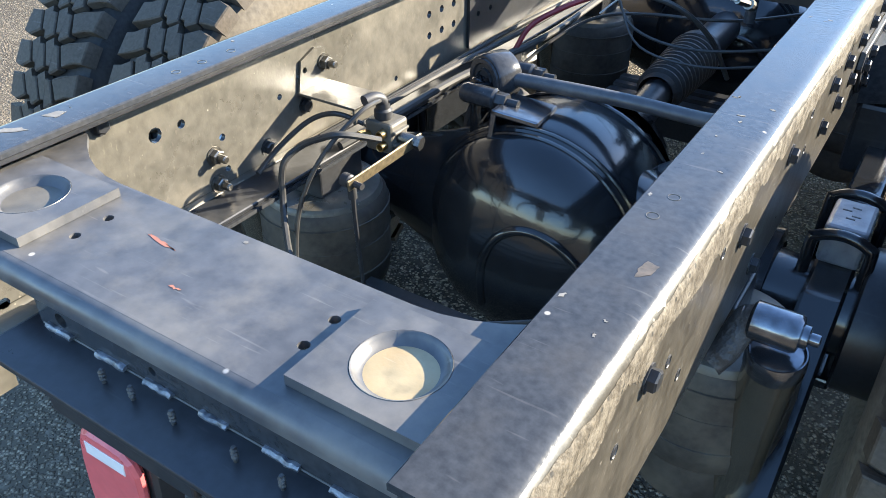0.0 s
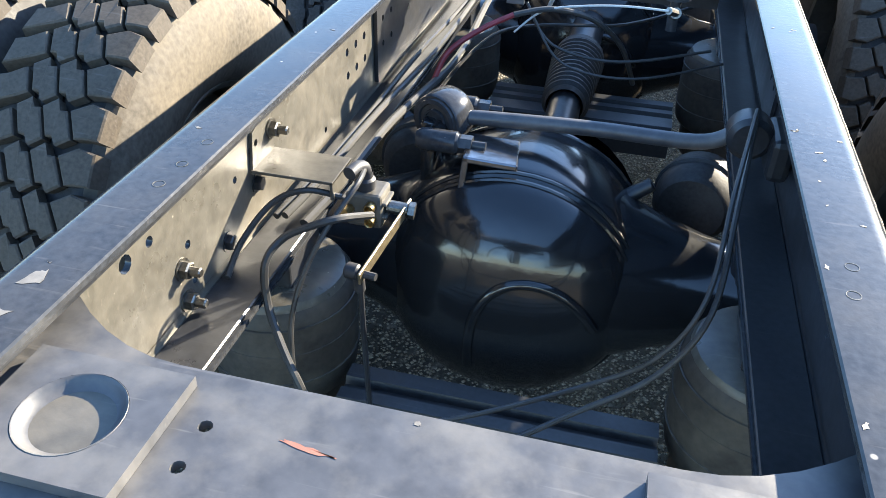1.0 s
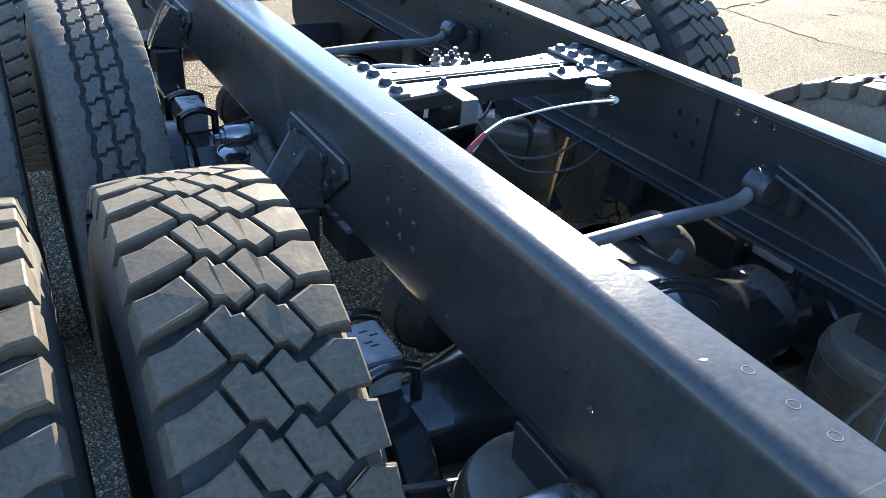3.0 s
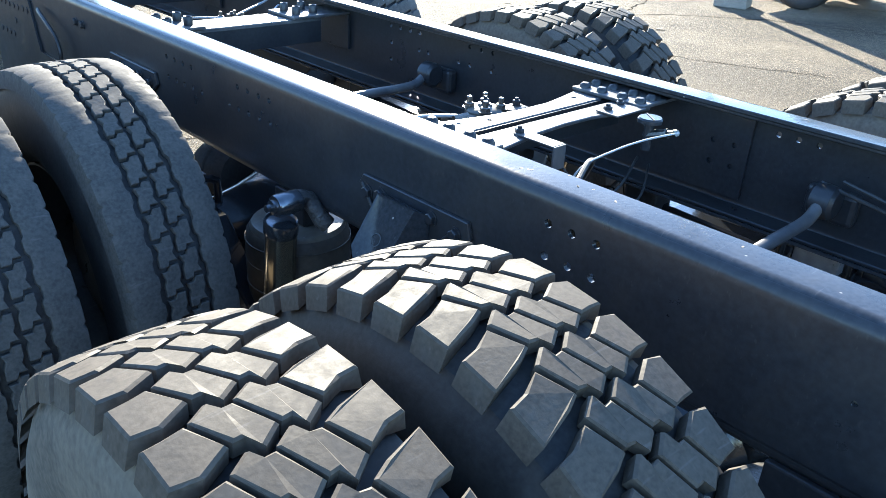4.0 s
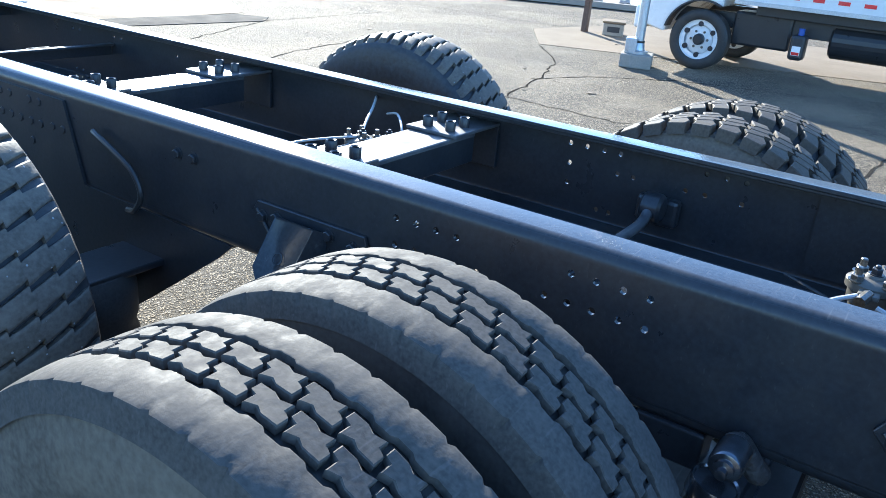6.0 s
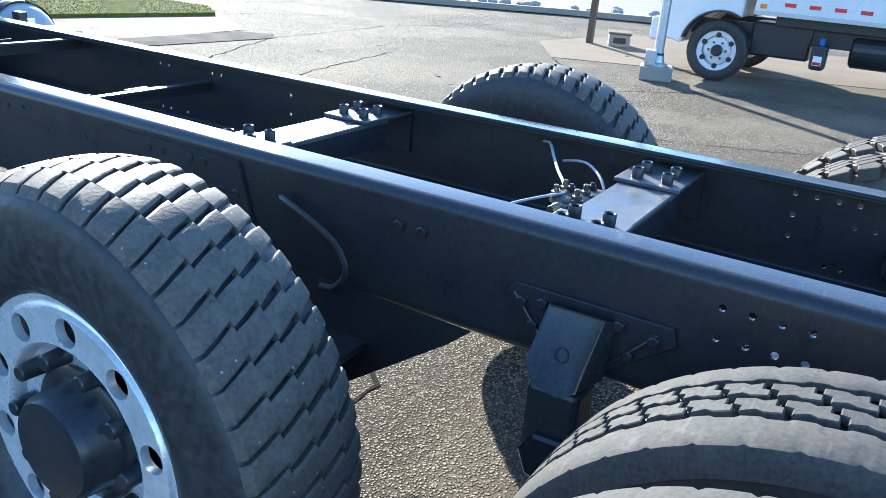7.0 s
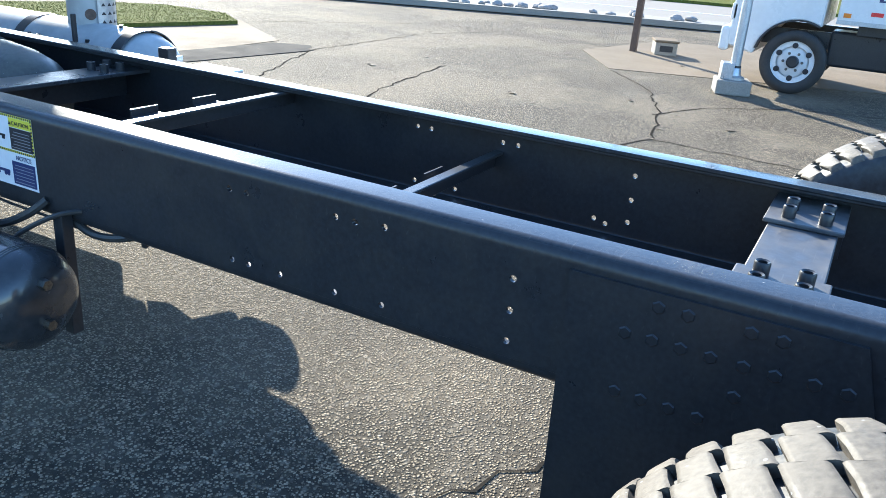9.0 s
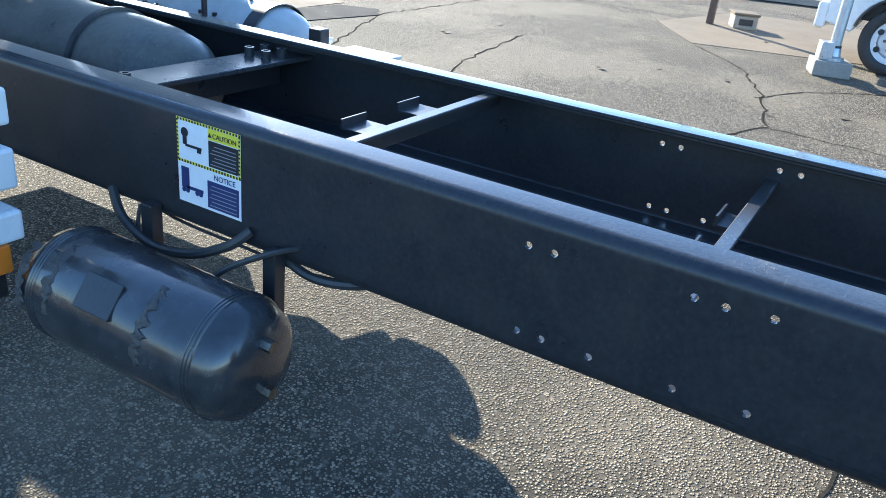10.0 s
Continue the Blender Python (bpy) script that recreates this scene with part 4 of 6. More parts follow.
slab(bm, [(3.25, 0.745), (3.3, 0.7), (3.6, 0.48), (3.74, 0.385), (4.3, 0.385), (4.415, 0.48), (4.42, 0.985), (3.93, 0.985), (3.86, 0.755)], 0.008, Matrix.Translation((0.438, 0, 0)) @ YZ)
part("side_plate", bm, PAINT, chassis)
# inner reinforcement plates over the drive axles
for sx in (-1, 1):
    for ya, yb in ((1.36, 2.08),):
        bm = bmesh.new()
        x0 = sx * 0.4265
        slab(bm, [(ya, 0.77), (yb, 0.77), (yb, 0.985), (ya, 0.985)], -sx * 0.008, Matrix.Translation((x0, 0, 0)) @ YZ, [(ya + 0.04 + 0.06 * k, z, 0.0075) for k in range(2) for z in (0.905, 0.848)])
        part("reinforcing_plate", bm, PAINT, chassis)


# ---------------------------------------------------------------- axles and suspension
def drive_axle(ya):
    z = 0.535
    cx = -0.04
    bm = bmesh.new()
    taper = [(0.1, 0.2), (0.16, 0.185), (0.22, 0.16), (0.29, 0.132), (0.36, 0.11), (0.43, 0.096), (0.5, 0.085)]
    prof = [(0.0, -0.66), (0.078, -0.66)] + [(r, cx - d) for d, r in reversed(taper)] + [(r, cx + d) for d, r in taper] + [(0.078, 0.66), (0.0, 0.66)]
    lathe(bm, prof, 48, Matrix.Translation((0, ya - 0.02, z)) @ PX)
    ob = part("axle_housing", bm, GLOSS, chassis, "gloss black drive axle housing", smooth=True)
    bm = bmesh.new()
    lathe(bm, [(0.15, 0.1), (0.24, 0.1), (0.252, 0.092), (0.257, 0.08), (0.257, -0.095), (0.254, -0.104), (0.246, -0.106), (0.2, -0.11)], 72, Matrix.Translation((cx, ya, z)) @ PY)
    part("banjo_ring", bm, GLOSS, ob, "broad gloss black ring of the axle housing", smooth=True)
    dome = [(0.25, -0.107), (0.251, -0.118), (0.244, -0.123), (0.243, -0.136), (0.236, -0.15), (0.222, -0.17), (0.2, -0.19), (0.168, -0.21), (0.126, -0.227), (0.075, -0.238), (0.035, -0.242), (0.0, -0.243)]
    bm = bmesh.new()
    lathe(bm, [(0.1, -0.1), (0.25, -0.1)] + dome, 64, Matrix.Translation((cx, ya, z)) @ PY)
    part("differential_cover", bm, GLOSS, ob, "domed gloss black differential cover", smooth=True)
    bm = bmesh.new()
    for r, y in ((0.258, 0.074), (0.2525, -0.112), (0.2455, -0.13)):
        pipe(bm, [(cx + r * math.cos(t), ya + y, z + r * math.sin(t)) for t in [2 * math.pi * k / 24 for k in range(25)]], 0.0042, 6, 2)
    part("cover_rib", bm, GLOSS, ob, smooth=True)
    bm = bmesh.new()
    arch = []
    for x, dz in ((-0.09, -0.12), (-0.088, -0.05), (-0.08, 0.01), (-0.058, 0.06), (-0.02, 0.09), (0.025, 0.096), (0.07, 0.08), (0.11, 0.045), (0.14, 0.0)):
        r = math.hypot(x - cx, dz)
        y = next(h0 + (h1 - h0) * (r0 - r) / (r0 - r1) for (r0, h0), (r1, h1) in zip(dome[3:], dome[4:]) if r0 >= r >= r1)
        arch.append((x, ya + y + 0.001, z + dz))
    pipe(bm, arch, 0.0105, 10, 4)
    part("cover_ridge", bm, GLOSS, ob, smooth=True)
    # cast brackets and plugs on the ring, and bare scraped patches on the tube
    for t, ln in ((0.62, 0.055), (0.35, 0.05)):
        bm = bmesh.new()
        at = Vector((cx + 0.25 * math.cos(t), ya + 0.05, z + 0.25 * math.sin(t)))
        rod(bm, at, at + Vector((math.cos(t), 0.15, math.sin(t))) * ln, 0.016, 12, 0.014, 0.003)
        part("plug", bm, PAINT, ob, smooth=True)
    bm = bmesh.new()
    lathe(bm, [(0.09, -0.035), (0.112, -0.03), (0.114, 0.03), (0.09, 0.035)], 28, Matrix.Translation((0.4, ya, z)) @ PX)
    part("tube_collar", bm, PLATED, ob, "worn collar on the axle tube", smooth=True)
    for k in range(14):
        t = 2 * math.pi * k / 14
        bolt(ob, (cx + 0.235 * math.cos(t), ya + 0.1, z + 0.235 * math.sin(t)), PY)
    bm = bmesh.new()
    box(bm, -0.05, 0.05, -0.06, 0.06, 0.0, 0.012, 0.003, Matrix.Translation((-0.095, ya - 0.07, 0.795)) @ Euler((-0.08, 0.1, 0.12)).to_matrix().to_4x4())
    box(bm, -0.05, -0.038, -0.06, 0.06, -0.08, 0.012, 0.003, Matrix.Translation((-0.095, ya - 0.07, 0.795)) @ Euler((-0.08, 0.1, 0.12)).to_matrix().to_4x4())
    part("rod_bracket", bm, PLATED, ob)
    # pinion nose and drive shaft
    bm = bmesh.new()
    lathe(bm, [(0.21, 0.098), (0.17, 0.19), (0.115, 0.28), (0.09, 0.32), (0.07, 0.34), (0.0, 0.34)], 28, Matrix.Translation((-0.02, ya, z + 0.06)) @ PY)
    part("pinion_housing", bm, GLOSS, ob, smooth=True)
    return ob


def torque_rod(ya):
    """A transverse rod from the axle to the right rail, with a bar pin held by two bolts."""
    a, b = Vector((-0.205, ya + 0.005, 0.824)), Vector((0.352, ya + 0.015, 0.862))
    bm = bmesh.new()
    pipe(bm, [a + Vector((0.04, 0, 0)), a.lerp(b, 0.12), a.lerp(b, 0.5) + Vector((0, 0, -0.008)), a.lerp(b, 0.84) + Vector((0, 0, -0.022)), b + Vector((-0.03, 0, -0.006))], 0.0148, 16, 6)
    ob = part("torque_rod", bm, PLATE, chassis, "black painted transverse torque rod", smooth=True)
    bm = bmesh.new()
    lathe(bm, [(0.0, -0.03), (0.03, -0.03), (0.04, -0.022), (0.042, 0.0), (0.04, 0.022), (0.03, 0.03), (0.0, 0.03)], 24, Matrix.Translation(b) @ PY)
    part("eye", bm, PAINT, ob, smooth=True)
    for p in (a,):
        bm = bmesh.new()
        turn = Matrix.Translation(p) @ PY @ Matrix.Rotation(0.35, 4, "Y")
        half = [(0.0, 0.03), (0.02, 0.03), (0.021, 0.036), (0.024, 0.036), (0.025, 0.029), (0.034, 0.029), (0.036, 0.035), (0.044, 0.035), (0.046, 0.031), (0.05, 0.031), (0.053, 0.026)]
        lathe(bm, [(r, -h) for r, h in half] + half[::-1], 32, turn)
        eye = part("eye", bm, PAINT_TOP, ob, smooth=True)
        bm = bmesh.new()
        lathe(bm, [(0.0253, -0.0305), (0.0338, -0.0305), (0.0338, 0.0305), (0.0253, 0.0305)], 28, turn)
        part("bushing", bm, RUBBER, eye, "black rubber bushing", smooth=True)
    for dy in (-0.082, 0.082):
        bm = bmesh.new()
        c = a + Vector((0, dy, -0.012))
        lathe(bm, [(0.0, -0.03), (0.018, -0.03), (0.022, -0.02), (0.022, 0.045), (0.018, 0.05), (0.018, 0.052)], 18, Matrix.Translation(c) @ PX)
        rod(bm, c + Vector((0.05, 0, 0)), c + Vector((0.075, 0, 0)), 0.0175, 6)
        rod(bm, c + Vector((0.075, 0, 0)), c + Vector((0.1, 0, 0)), 0.009, 10)
        part("pin_bolt", bm, PAINT_TOP, ob, smooth=True)
    bm = bmesh.new()
    rod(bm, a + Vector((0, -0.085, -0.012)), a + Vector((0, 0.085, -0.012)), 0.018, 16)
    box(bm, a.x - 0.035, a.x - 0.005, a.y - 0.05, a.y + 0.05, 0.6, 0.83, 0.008)
    part("bar_pin", bm, GLOSS, ob, smooth=True)
    bm = bmesh.new()
    box(bm, 0.385, 0.425, b.y - 0.06, b.y + 0.06, 0.8, 0.88, 0.012)
    part("rail_bracket", bm, PAINT, ob)
    return ob


def suspension(ya, sx):
    """One corner: hanger, trailing arm, axle clamp, air spring and shock absorber."""
    def X(a, b):
        return (min(sx * a, sx * b), max(sx * a, sx * b))
    x0, x1 = X(0.497, 0.567)
    bm = bmesh.new()
    prof = [(ya + 0.58, 0.55), (ya + 0.60, 0.6), (ya + 0.57, 0.645), (ya + 0.46, 0.65), (ya + 0.12, 0.635), (ya - 0.12, 0.62), (ya - 0.3, 0.46), (ya - 0.44, 0.36), (ya - 0.44, 0.31), (ya - 0.26, 0.32), (ya - 0.1, 0.45), (ya + 0.15, 0.53), (ya + 0.5, 0.53)]
    slab(bm, prof, x1 - x0, Matrix.Translation((x0, 0, 0)) @ YZ, bevel=0.006)
    arm = part("trailing_arm", bm, GLOSS, chassis, "gloss black suspension trailing arm")
    bm = bmesh.new()
    box(bm, *X(0.495, 0.57), ya - 0.015, ya + 0.105, 0.625, 0.705, 0.008)
    clamp = part("axle_clamp", bm, PALESTEEL, arm, "clamp block with scuffed grey top and stamped marks")
    for dx, dy in ((0.0, 0.0), (0.008, 0.012), (-0.01, 0.03), (0.004, 0.045)):
        bm = bmesh.new()
        box(bm, sx * (0.53 + dx) - 0.008, sx * (0.53 + dx) + 0.008, ya + 0.025 + dy, ya + 0.029 + dy, 0.7048, 0.7058)
        part("stamp_mark", bm, INK, clamp)
    for yy in (ya - 0.04, ya + 0.13):
        bm = bmesh.new()
        pts = [(sx * 0.482, yy, 0.4), (sx * 0.482, yy, 0.66), (sx * 0.49, yy, 0.692), (sx * 0.532, yy, 0.705), (sx * 0.575, yy, 0.692), (sx * 0.583, yy, 0.66), (sx * 0.583, yy, 0.4)]
        pipe(bm, pts, 0.011, 10, 4)
        part("u_bolt", bm, GLOSS, arm, smooth=True)
    bm = bmesh.new()
    box(bm, *X(0.477, 0.59), ya - 0.07, ya + 0.16, 0.385, 0.41, 0.006)
    part("clamp_plate", bm, GLOSS, arm)
    # hanger on the rail
    yh = ya + 0.545
    bm = bmesh.new()
    wing = [(yh - 0.175, 0.895), (yh + 0.15, 0.895), (yh + 0.165, 0.87), (yh + 0.07, 0.77), (yh - 0.07, 0.77), (yh - 0.185, 0.86)]
    slab(bm, wing, -0.011 if sx < 0 else 0.011, Matrix.Translation((sx * 0.4375, 0, 0)) @ YZ, bevel=0.002)
    hang = part("hanger_bracket", bm, PAINT, chassis, "black cast hanger bracket bolted to the rail")
    bm = bmesh.new()
    face = [(yh - 0.056, 0.886, 0.03), (yh + 0.06, 0.886, 0.03), (yh + 0.07, 0.78, 0.092), (yh + 0.046, 0.748, 0.104), (yh - 0.008, 0.738, 0.108), (yh - 0.044, 0.757, 0.104), (yh - 0.05, 0.8, 0.09)]
    fr = [bm.verts.new((sx * (0.449 + d), y, z)) for y, z, d in face]
    bk = [bm.verts.new((sx * 0.4495, y + (0.016 if y > yh else -0.016), z - 0.012)) for y, z, d in face]
    front = bm.faces.new(fr)
    bm.faces.new(bk[::-1])
    for k in range(7):
        bm.faces.new((fr[k], bk[k], bk[(k + 1) % 7], fr[(k + 1) % 7]))
    bmesh.ops.recalc_face_normals(bm, faces=bm.faces[:])
    bmesh.ops.inset_region(bm, faces=[front], thickness=0.007, depth=-0.003)
    part("hanger_box", bm, PAINT_TOP, hang, smooth=True)
    bm = bmesh.new()
    box(bm, *X(0.451, 0.545), yh - 0.05, yh + 0.06, 0.57, 0.745, 0.012)
    part("hanger_leg", bm, PAINT, hang)
    bm = bmesh.new()
    lathe(bm, [(0.012, 0.0), (0.0125, 0.0012), (0.0145, 0.0012), (0.015, 0.0)], 24, Matrix.Translation((sx * 0.5265, yh + 0.006, 0.812)) @ Matrix.Rotation(-0.52 * sx, 4, "Y") @ (PX if sx > 0 else NX))
    part("cast_ring", bm, PAINT_TOP, hang)
    for dy, z in ((-0.145, 0.86), (0.13, 0.86), (-0.1, 0.815), (0.1, 0.815), (-0.075, 0.87), (0.085, 0.868)):
        bolt(hang, (sx * 0.449, yh + dy, z), PX if sx > 0 else NX)
    for s2 in (-1, 1):
        bm = bmesh.new()
        rod(bm, (sx * 0.45, yh + s2 * 0.15, 0.875), (sx * 0.458, yh + s2 * 0.07, 0.79), 0.004, 8)
        part("rib", bm, PAINT, hang)
    # air spring
    c = Matrix.Translation((sx * 0.415, ya - 0.335, 0))
    bm = bmesh.new()
    lathe(bm, [(0.0, 0.34), (0.1, 0.34), (0.11, 0.36), (0.108, 0.43), (0.118, 0.436), (0.13, 0.45), (0.135, 0.48), (0.137, 0.55), (0.136, 0.61), (0.132, 0.64), (0.12, 0.654), (0.1, 0.656), (0.0, 0.656)], 36, c)
    bag = part("air_spring", bm, DIRTYRUBBER, chassis, "dusty rubber air spring with dusty cap", smooth=True)
    for zz in (0.5, 0.565, 0.62):
        bm = bmesh.new()
        lathe(bm, [(0.1355, -0.003), (0.1378, -0.002), (0.1378, 0.002), (0.1355, 0.003)], 36, c @ Matrix.Translation((0, 0, zz)))
        part("bead", bm, DIRTYRUBBER, bag, smooth=True)
    bm = bmesh.new()
    lathe(bm, [(0.0, 0.668), (0.1, 0.668), (0.118, 0.662), (0.124, 0.652), (0.124, 0.64)], 36, c)
    part("cap", bm, DUSTY, bag, "dusty steel cap", smooth=True)
    bm = bmesh.new()
    box(bm, *X(0.36, 0.44), ya - 0.4, ya - 0.27, 0.667, 0.74, 0.004)
    part("spring_mount", bm, PAINT, bag)
    # shock absorber
    ys = ya - 0.47
    xs = 0.535 if sx < 0 else 0.513
    bm = bmesh.new()
    rod(bm, (sx * (xs - 0.018), ys + 0.1, 0.3), (sx * xs, ys + 0.02, 0.728), 0.039, 32, None, 0.004)
    shock = part("shock_absorber", bm, SHOCKPAINT, chassis, "black tube shock absorber with bolted eye", smooth=True)
    bm = bmesh.new()
    lathe(bm, [(0.0, -0.045), (0.014, -0.045), (0.0145, -0.034), (0.024, -0.032), (0.028, -0.028), (0.028, 0.028), (0.025, 0.034), (0.022, 0.035), (0.017, 0.036), (0.017, 0.044), (0.009, 0.046), (0.009, 0.058), (0.0, 0.06)], 32, Matrix.Translation((sx * (xs - 0.012), ys + 0.01, 0.777)) @ (PX if sx > 0 else NX))
    part("eye", bm, PLATED, shock, "shiny plated shock eye", smooth=True)
    bm = bmesh.new()
    lathe(bm, [(0.0402, -0.03), (0.042, -0.026), (0.042, 0.0), (0.04, 0.006), (0.038, 0.006), (0.035, 0.002), (0.018, 0.006), (0.0, 0.006)], 32, frame_of((sx * xs, ys + 0.02, 0.728), (sx * xs, ys - 0.005, 0.85))[0])
    part("top_cap", bm, PLATED, shock, "shiny dished cap", smooth=True)
    bm = bmesh.new()
    pts = [(sx * 0.437, ys - 0.03, 0.71), (sx * 0.452, ys - 0.015, 0.735), (sx * 0.462, ys + 0.005, 0.765), (sx * 0.475, ys + 0.012, 0.778), (sx * 0.5, ys + 0.01, 0.777)]
    pipe(bm, pts, 0.021, 14, 5)
    off = Vector((7.0 * sx, 3.0, ya))
    for v in bm.verts:
        v.co += Vector((0.3, 1.0, 1.0)) * 0.006 * noise.noise(v.co * 38 + off)
    part("shock_mount", bm, CAST, shock, "rough cast shock mount", smooth=True)
    return arm


for ya in (AX_A, AX_B):
    drive_axle(ya)
    torque_rod(ya)
    for sx in (-1, 1):
        suspension(ya, sx)

# brake drums
for ya in (AX_A, AX_B):
    for sx in (-1, 1):
        rd = 0.14
        bm = bmesh.new()
        lathe(bm, [(0.07, 0.585), (rd - 0.007, 0.585), (rd, 0.59), (rd, 0.68), (rd - 0.017, 0.685)], 40, Matrix.Translation((0, ya, 0.52)) @ (PX if sx > 0 else NX))
        part("brake_drum", bm, PAINT, chassis, "dark brake drum behind the dual wheels", smooth=True)
# drive shaft between the axles
bm = bmesh.new()
lathe(bm, [(0.0, 0.0), (0.05, 0.0), (0.05, 0.58), (0.0, 0.58)], 28, frame_of((-0.02, AX_A + 0.85, 0.645), (-0.02, AX_B, 0.655))[0])
shaft = part("drive_shaft", bm, PAINT, chassis, "drive shaft with ribbed slip boot", smooth=True)
bm = bmesh.new()
ribs = [(0.048, 0.0), (0.052, 0.015)]
for k in range(12):
    ribs += [(0.053 + 0.0012 * k, 0.02 + 0.024 * k), (0.062 + 0.0012 * k, 0.028 + 0.024 * k), (0.062 + 0.0012 * k, 0.034 + 0.024 * k), (0.053 + 0.0012 * k, 0.042 + 0.024 * k)]
ribs += [(0.07, 0.315), (0.07, 0.34), (0.05, 0.345)]
lathe(bm, ribs, 28, frame_of((-0.02, AX_A + 0.53, 0.64), (-0.02, AX_B, 0.655))[0])
yoke = rod(bmesh.new(), (-0.02, AX_A + 0.33, 0.61), (-0.02, AX_A + 0.55, 0.637), 0.042, 24)
part("yoke", yoke, PAINT, shaft, smooth=True)
part("slip_boot", bm, RUBBER, shaft, "ribbed black rubber boot")
# brake chambers
for ya in (AX_A, AX_B):
    for sx in (-1, 1):
        bm = bmesh.new()
        lathe(bm, [(0.0, 0.0), (0.07, 0.0), (0.085, 0.02), (0.088, 0.06), (0.094, 0.064), (0.094, 0.072), (0.088, 0.076), (0.085, 0.12), (0.07, 0.14), (0.03, 0.15), (0.0, 0.15)], 28, Matrix.Translation((sx * 0.3, ya + 0.17, 0.6)) @ PY @ Matrix.Rotation(0.2 * sx, 4, "Y"))
        part("brake_chamber", bm, RUBBER, chassis, smooth=True)
# cross beam between the air springs
for ya in (AX_A, AX_B):
    bm = bmesh.new()
    y = ya - 0.46
    extrude_x(bm, [(y - 0.09, 0.4), (y - 0.09, 0.488), (y - 0.082, 0.495), (y - 0.02, 0.495), (y - 0.015, 0.482), (y + 0.0, 0.482), (y + 0.005, 0.498), (y + 0.03, 0.498), (y + 0.035, 0.484), (y + 0.05, 0.484), (y + 0.055, 0.5), (y + 0.088, 0.5), (y + 0.095, 0.49), (y + 0.095, 0.4)], -0.27, 0.27)
    part("cross_beam", bm, PAINT, chassis, "ridged black cross beam between the air springs")
# lift axle
bm = bmesh.new()
rod(bm, (-0.86, AX_C, 0.53), (0.86, AX_C, 0.53), 0.065, 20)
part("lift_axle", bm, PAINT, chassis, "raised lift axle beam", smooth=True)
for sx in (-1, 1):
    bm = bmesh.new()
    lathe(bm, [(0.0, 0.3), (0.11, 0.3), (0.13, 0.36), (0.13, 0.44), (0.12, 0.47), (0.13, 0.5), (0.13, 0.58), (0.11, 0.62), (0.0, 0.62)], 28, Matrix.Translation((sx * 0.62, 3.62, 0.0)))
    part("air_spring", bm, RUBBER, chassis, smooth=True)
    bm = bmesh.new()
    box(bm, *sorted((sx * 0.44, sx * 0.68)), 3.52, 3.7, 0.61, 0.63, 0.004)
    part("spring_mount", bm, PAINT, chassis)

# ---------------------------------------------------------------- levelling valve, hoses
bm = bmesh.new()
box(bm, -0.425, -0.288, 0.745, 0.832, 0.862, 0.867, 0.001)
box(bm, -0.293, -0.288, 0.745, 0.832, 0.835, 0.866, 0.001)
slab(bm, [(0.748, 0.865), (0.85, 0.865), (0.85, 0.9), (0.835, 0.93), (0.8, 0.94), (0.76, 0.925)], 0.005, Matrix.Translation((-0.427, 0, 0)) @ YZ, [(0.768, 0.905, 0.006)])
valve_bracket = part("valve_bracket", bm, DUSTY, chassis, "bent steel bracket for the levelling valve")
bolt(valve_bracket, (-0.421, 0.822, 0.905), PX, "stud")
bm = bmesh.new()
box(bm, -0.272, -0.212, 0.752, 0.806, 0.79, 0.85, 0.006)
valve = part("levelling_valve", bm, DUSTY, chassis, "grimy levelling valve with brass fittings")
bm = bmesh.new()
box(bm, -0.28, -0.205, 0.757, 0.8, 0.806, 0.812, 0.002)
box(bm, -0.28, -0.205, 0.757, 0.8, 0.83, 0.836, 0.002)
part("body_rib", bm, DUSTY, valve)
bm = bmesh.new()
lathe(bm, [(0.0, 0.0), (0.016, 0.0), (0.017, 0.004), (0.017, 0.016), (0.013, 0.02), (0.013, 0.03)], 18, Matrix.Translation((-0.245, 0.775, 0.85)))
pipe(bm, [(-0.245, 0.775, 0.875), (-0.245, 0.77, 0.888), (-0.25, 0.755, 0.895), (-0.255, 0.735, 0.894)], 0.011, 12, 4)
part("elbow", bm, DARKPLASTIC, valve, "black push-in elbow", smooth=True)
for z in (0.808, 0.832):
    bm = bmesh.new()
    lathe(bm, [(0.0, 0.004), (0.0055, 0.004), (0.0055, 0.014), (0.0075, 0.015), (0.0085, 0.013), (0.0085, 0.0), (0.0, 0.0)], 16, Matrix.Translation((-0.228, 0.752, z)) @ NY)
    part("brass_fitting", bm, BRASS, valve, "open brass port", smooth=True)
bm = bmesh.new()
rod(bm, (-0.264, 0.752, 0.822), (-0.266, 0.728, 0.826), 0.009, 6)
part("brass_fitting", bm, BRASS, valve)
bm = bmesh.new()
rod(bm, (-0.212, 0.778, 0.82), (-0.176, 0.782, 0.816), 0.011, 14, None, 0.002)
rod(bm, (-0.176, 0.782, 0.816), (-0.166, 0.783, 0.815), 0.014, 6)
part("pivot", bm, STEEL, valve)
ZINC = material("gold_zinc_steel", (0.36, 0.29, 0.17), 0.38, metal=0.8, grain=0.3, scale=120, stain=(0.08, 0.07, 0.06), stain_scale=25, stain_amount=0.7)
bm = bmesh.new()
m, ln = frame_of((-0.178, 0.8, 0.818), (-0.2, 0.61, 0.796))
box(bm, -0.0022, 0.0022, -0.0105, 0.0105, 0.0, ln, 0.0015, m @ Matrix.Rotation(0.0, 4, "Z"), seg=1)
part("valve_arm", bm, ZINC, valve, "flat gold-plated steel lever")
bm = bmesh.new()
rod(bm, (-0.222, 0.628, 0.797), (-0.178, 0.622, 0.797), 0.006, 8)
rod(bm, (-0.226, 0.6285, 0.797), (-0.204, 0.6255, 0.797), 0.0125, 14, None, 0.003)
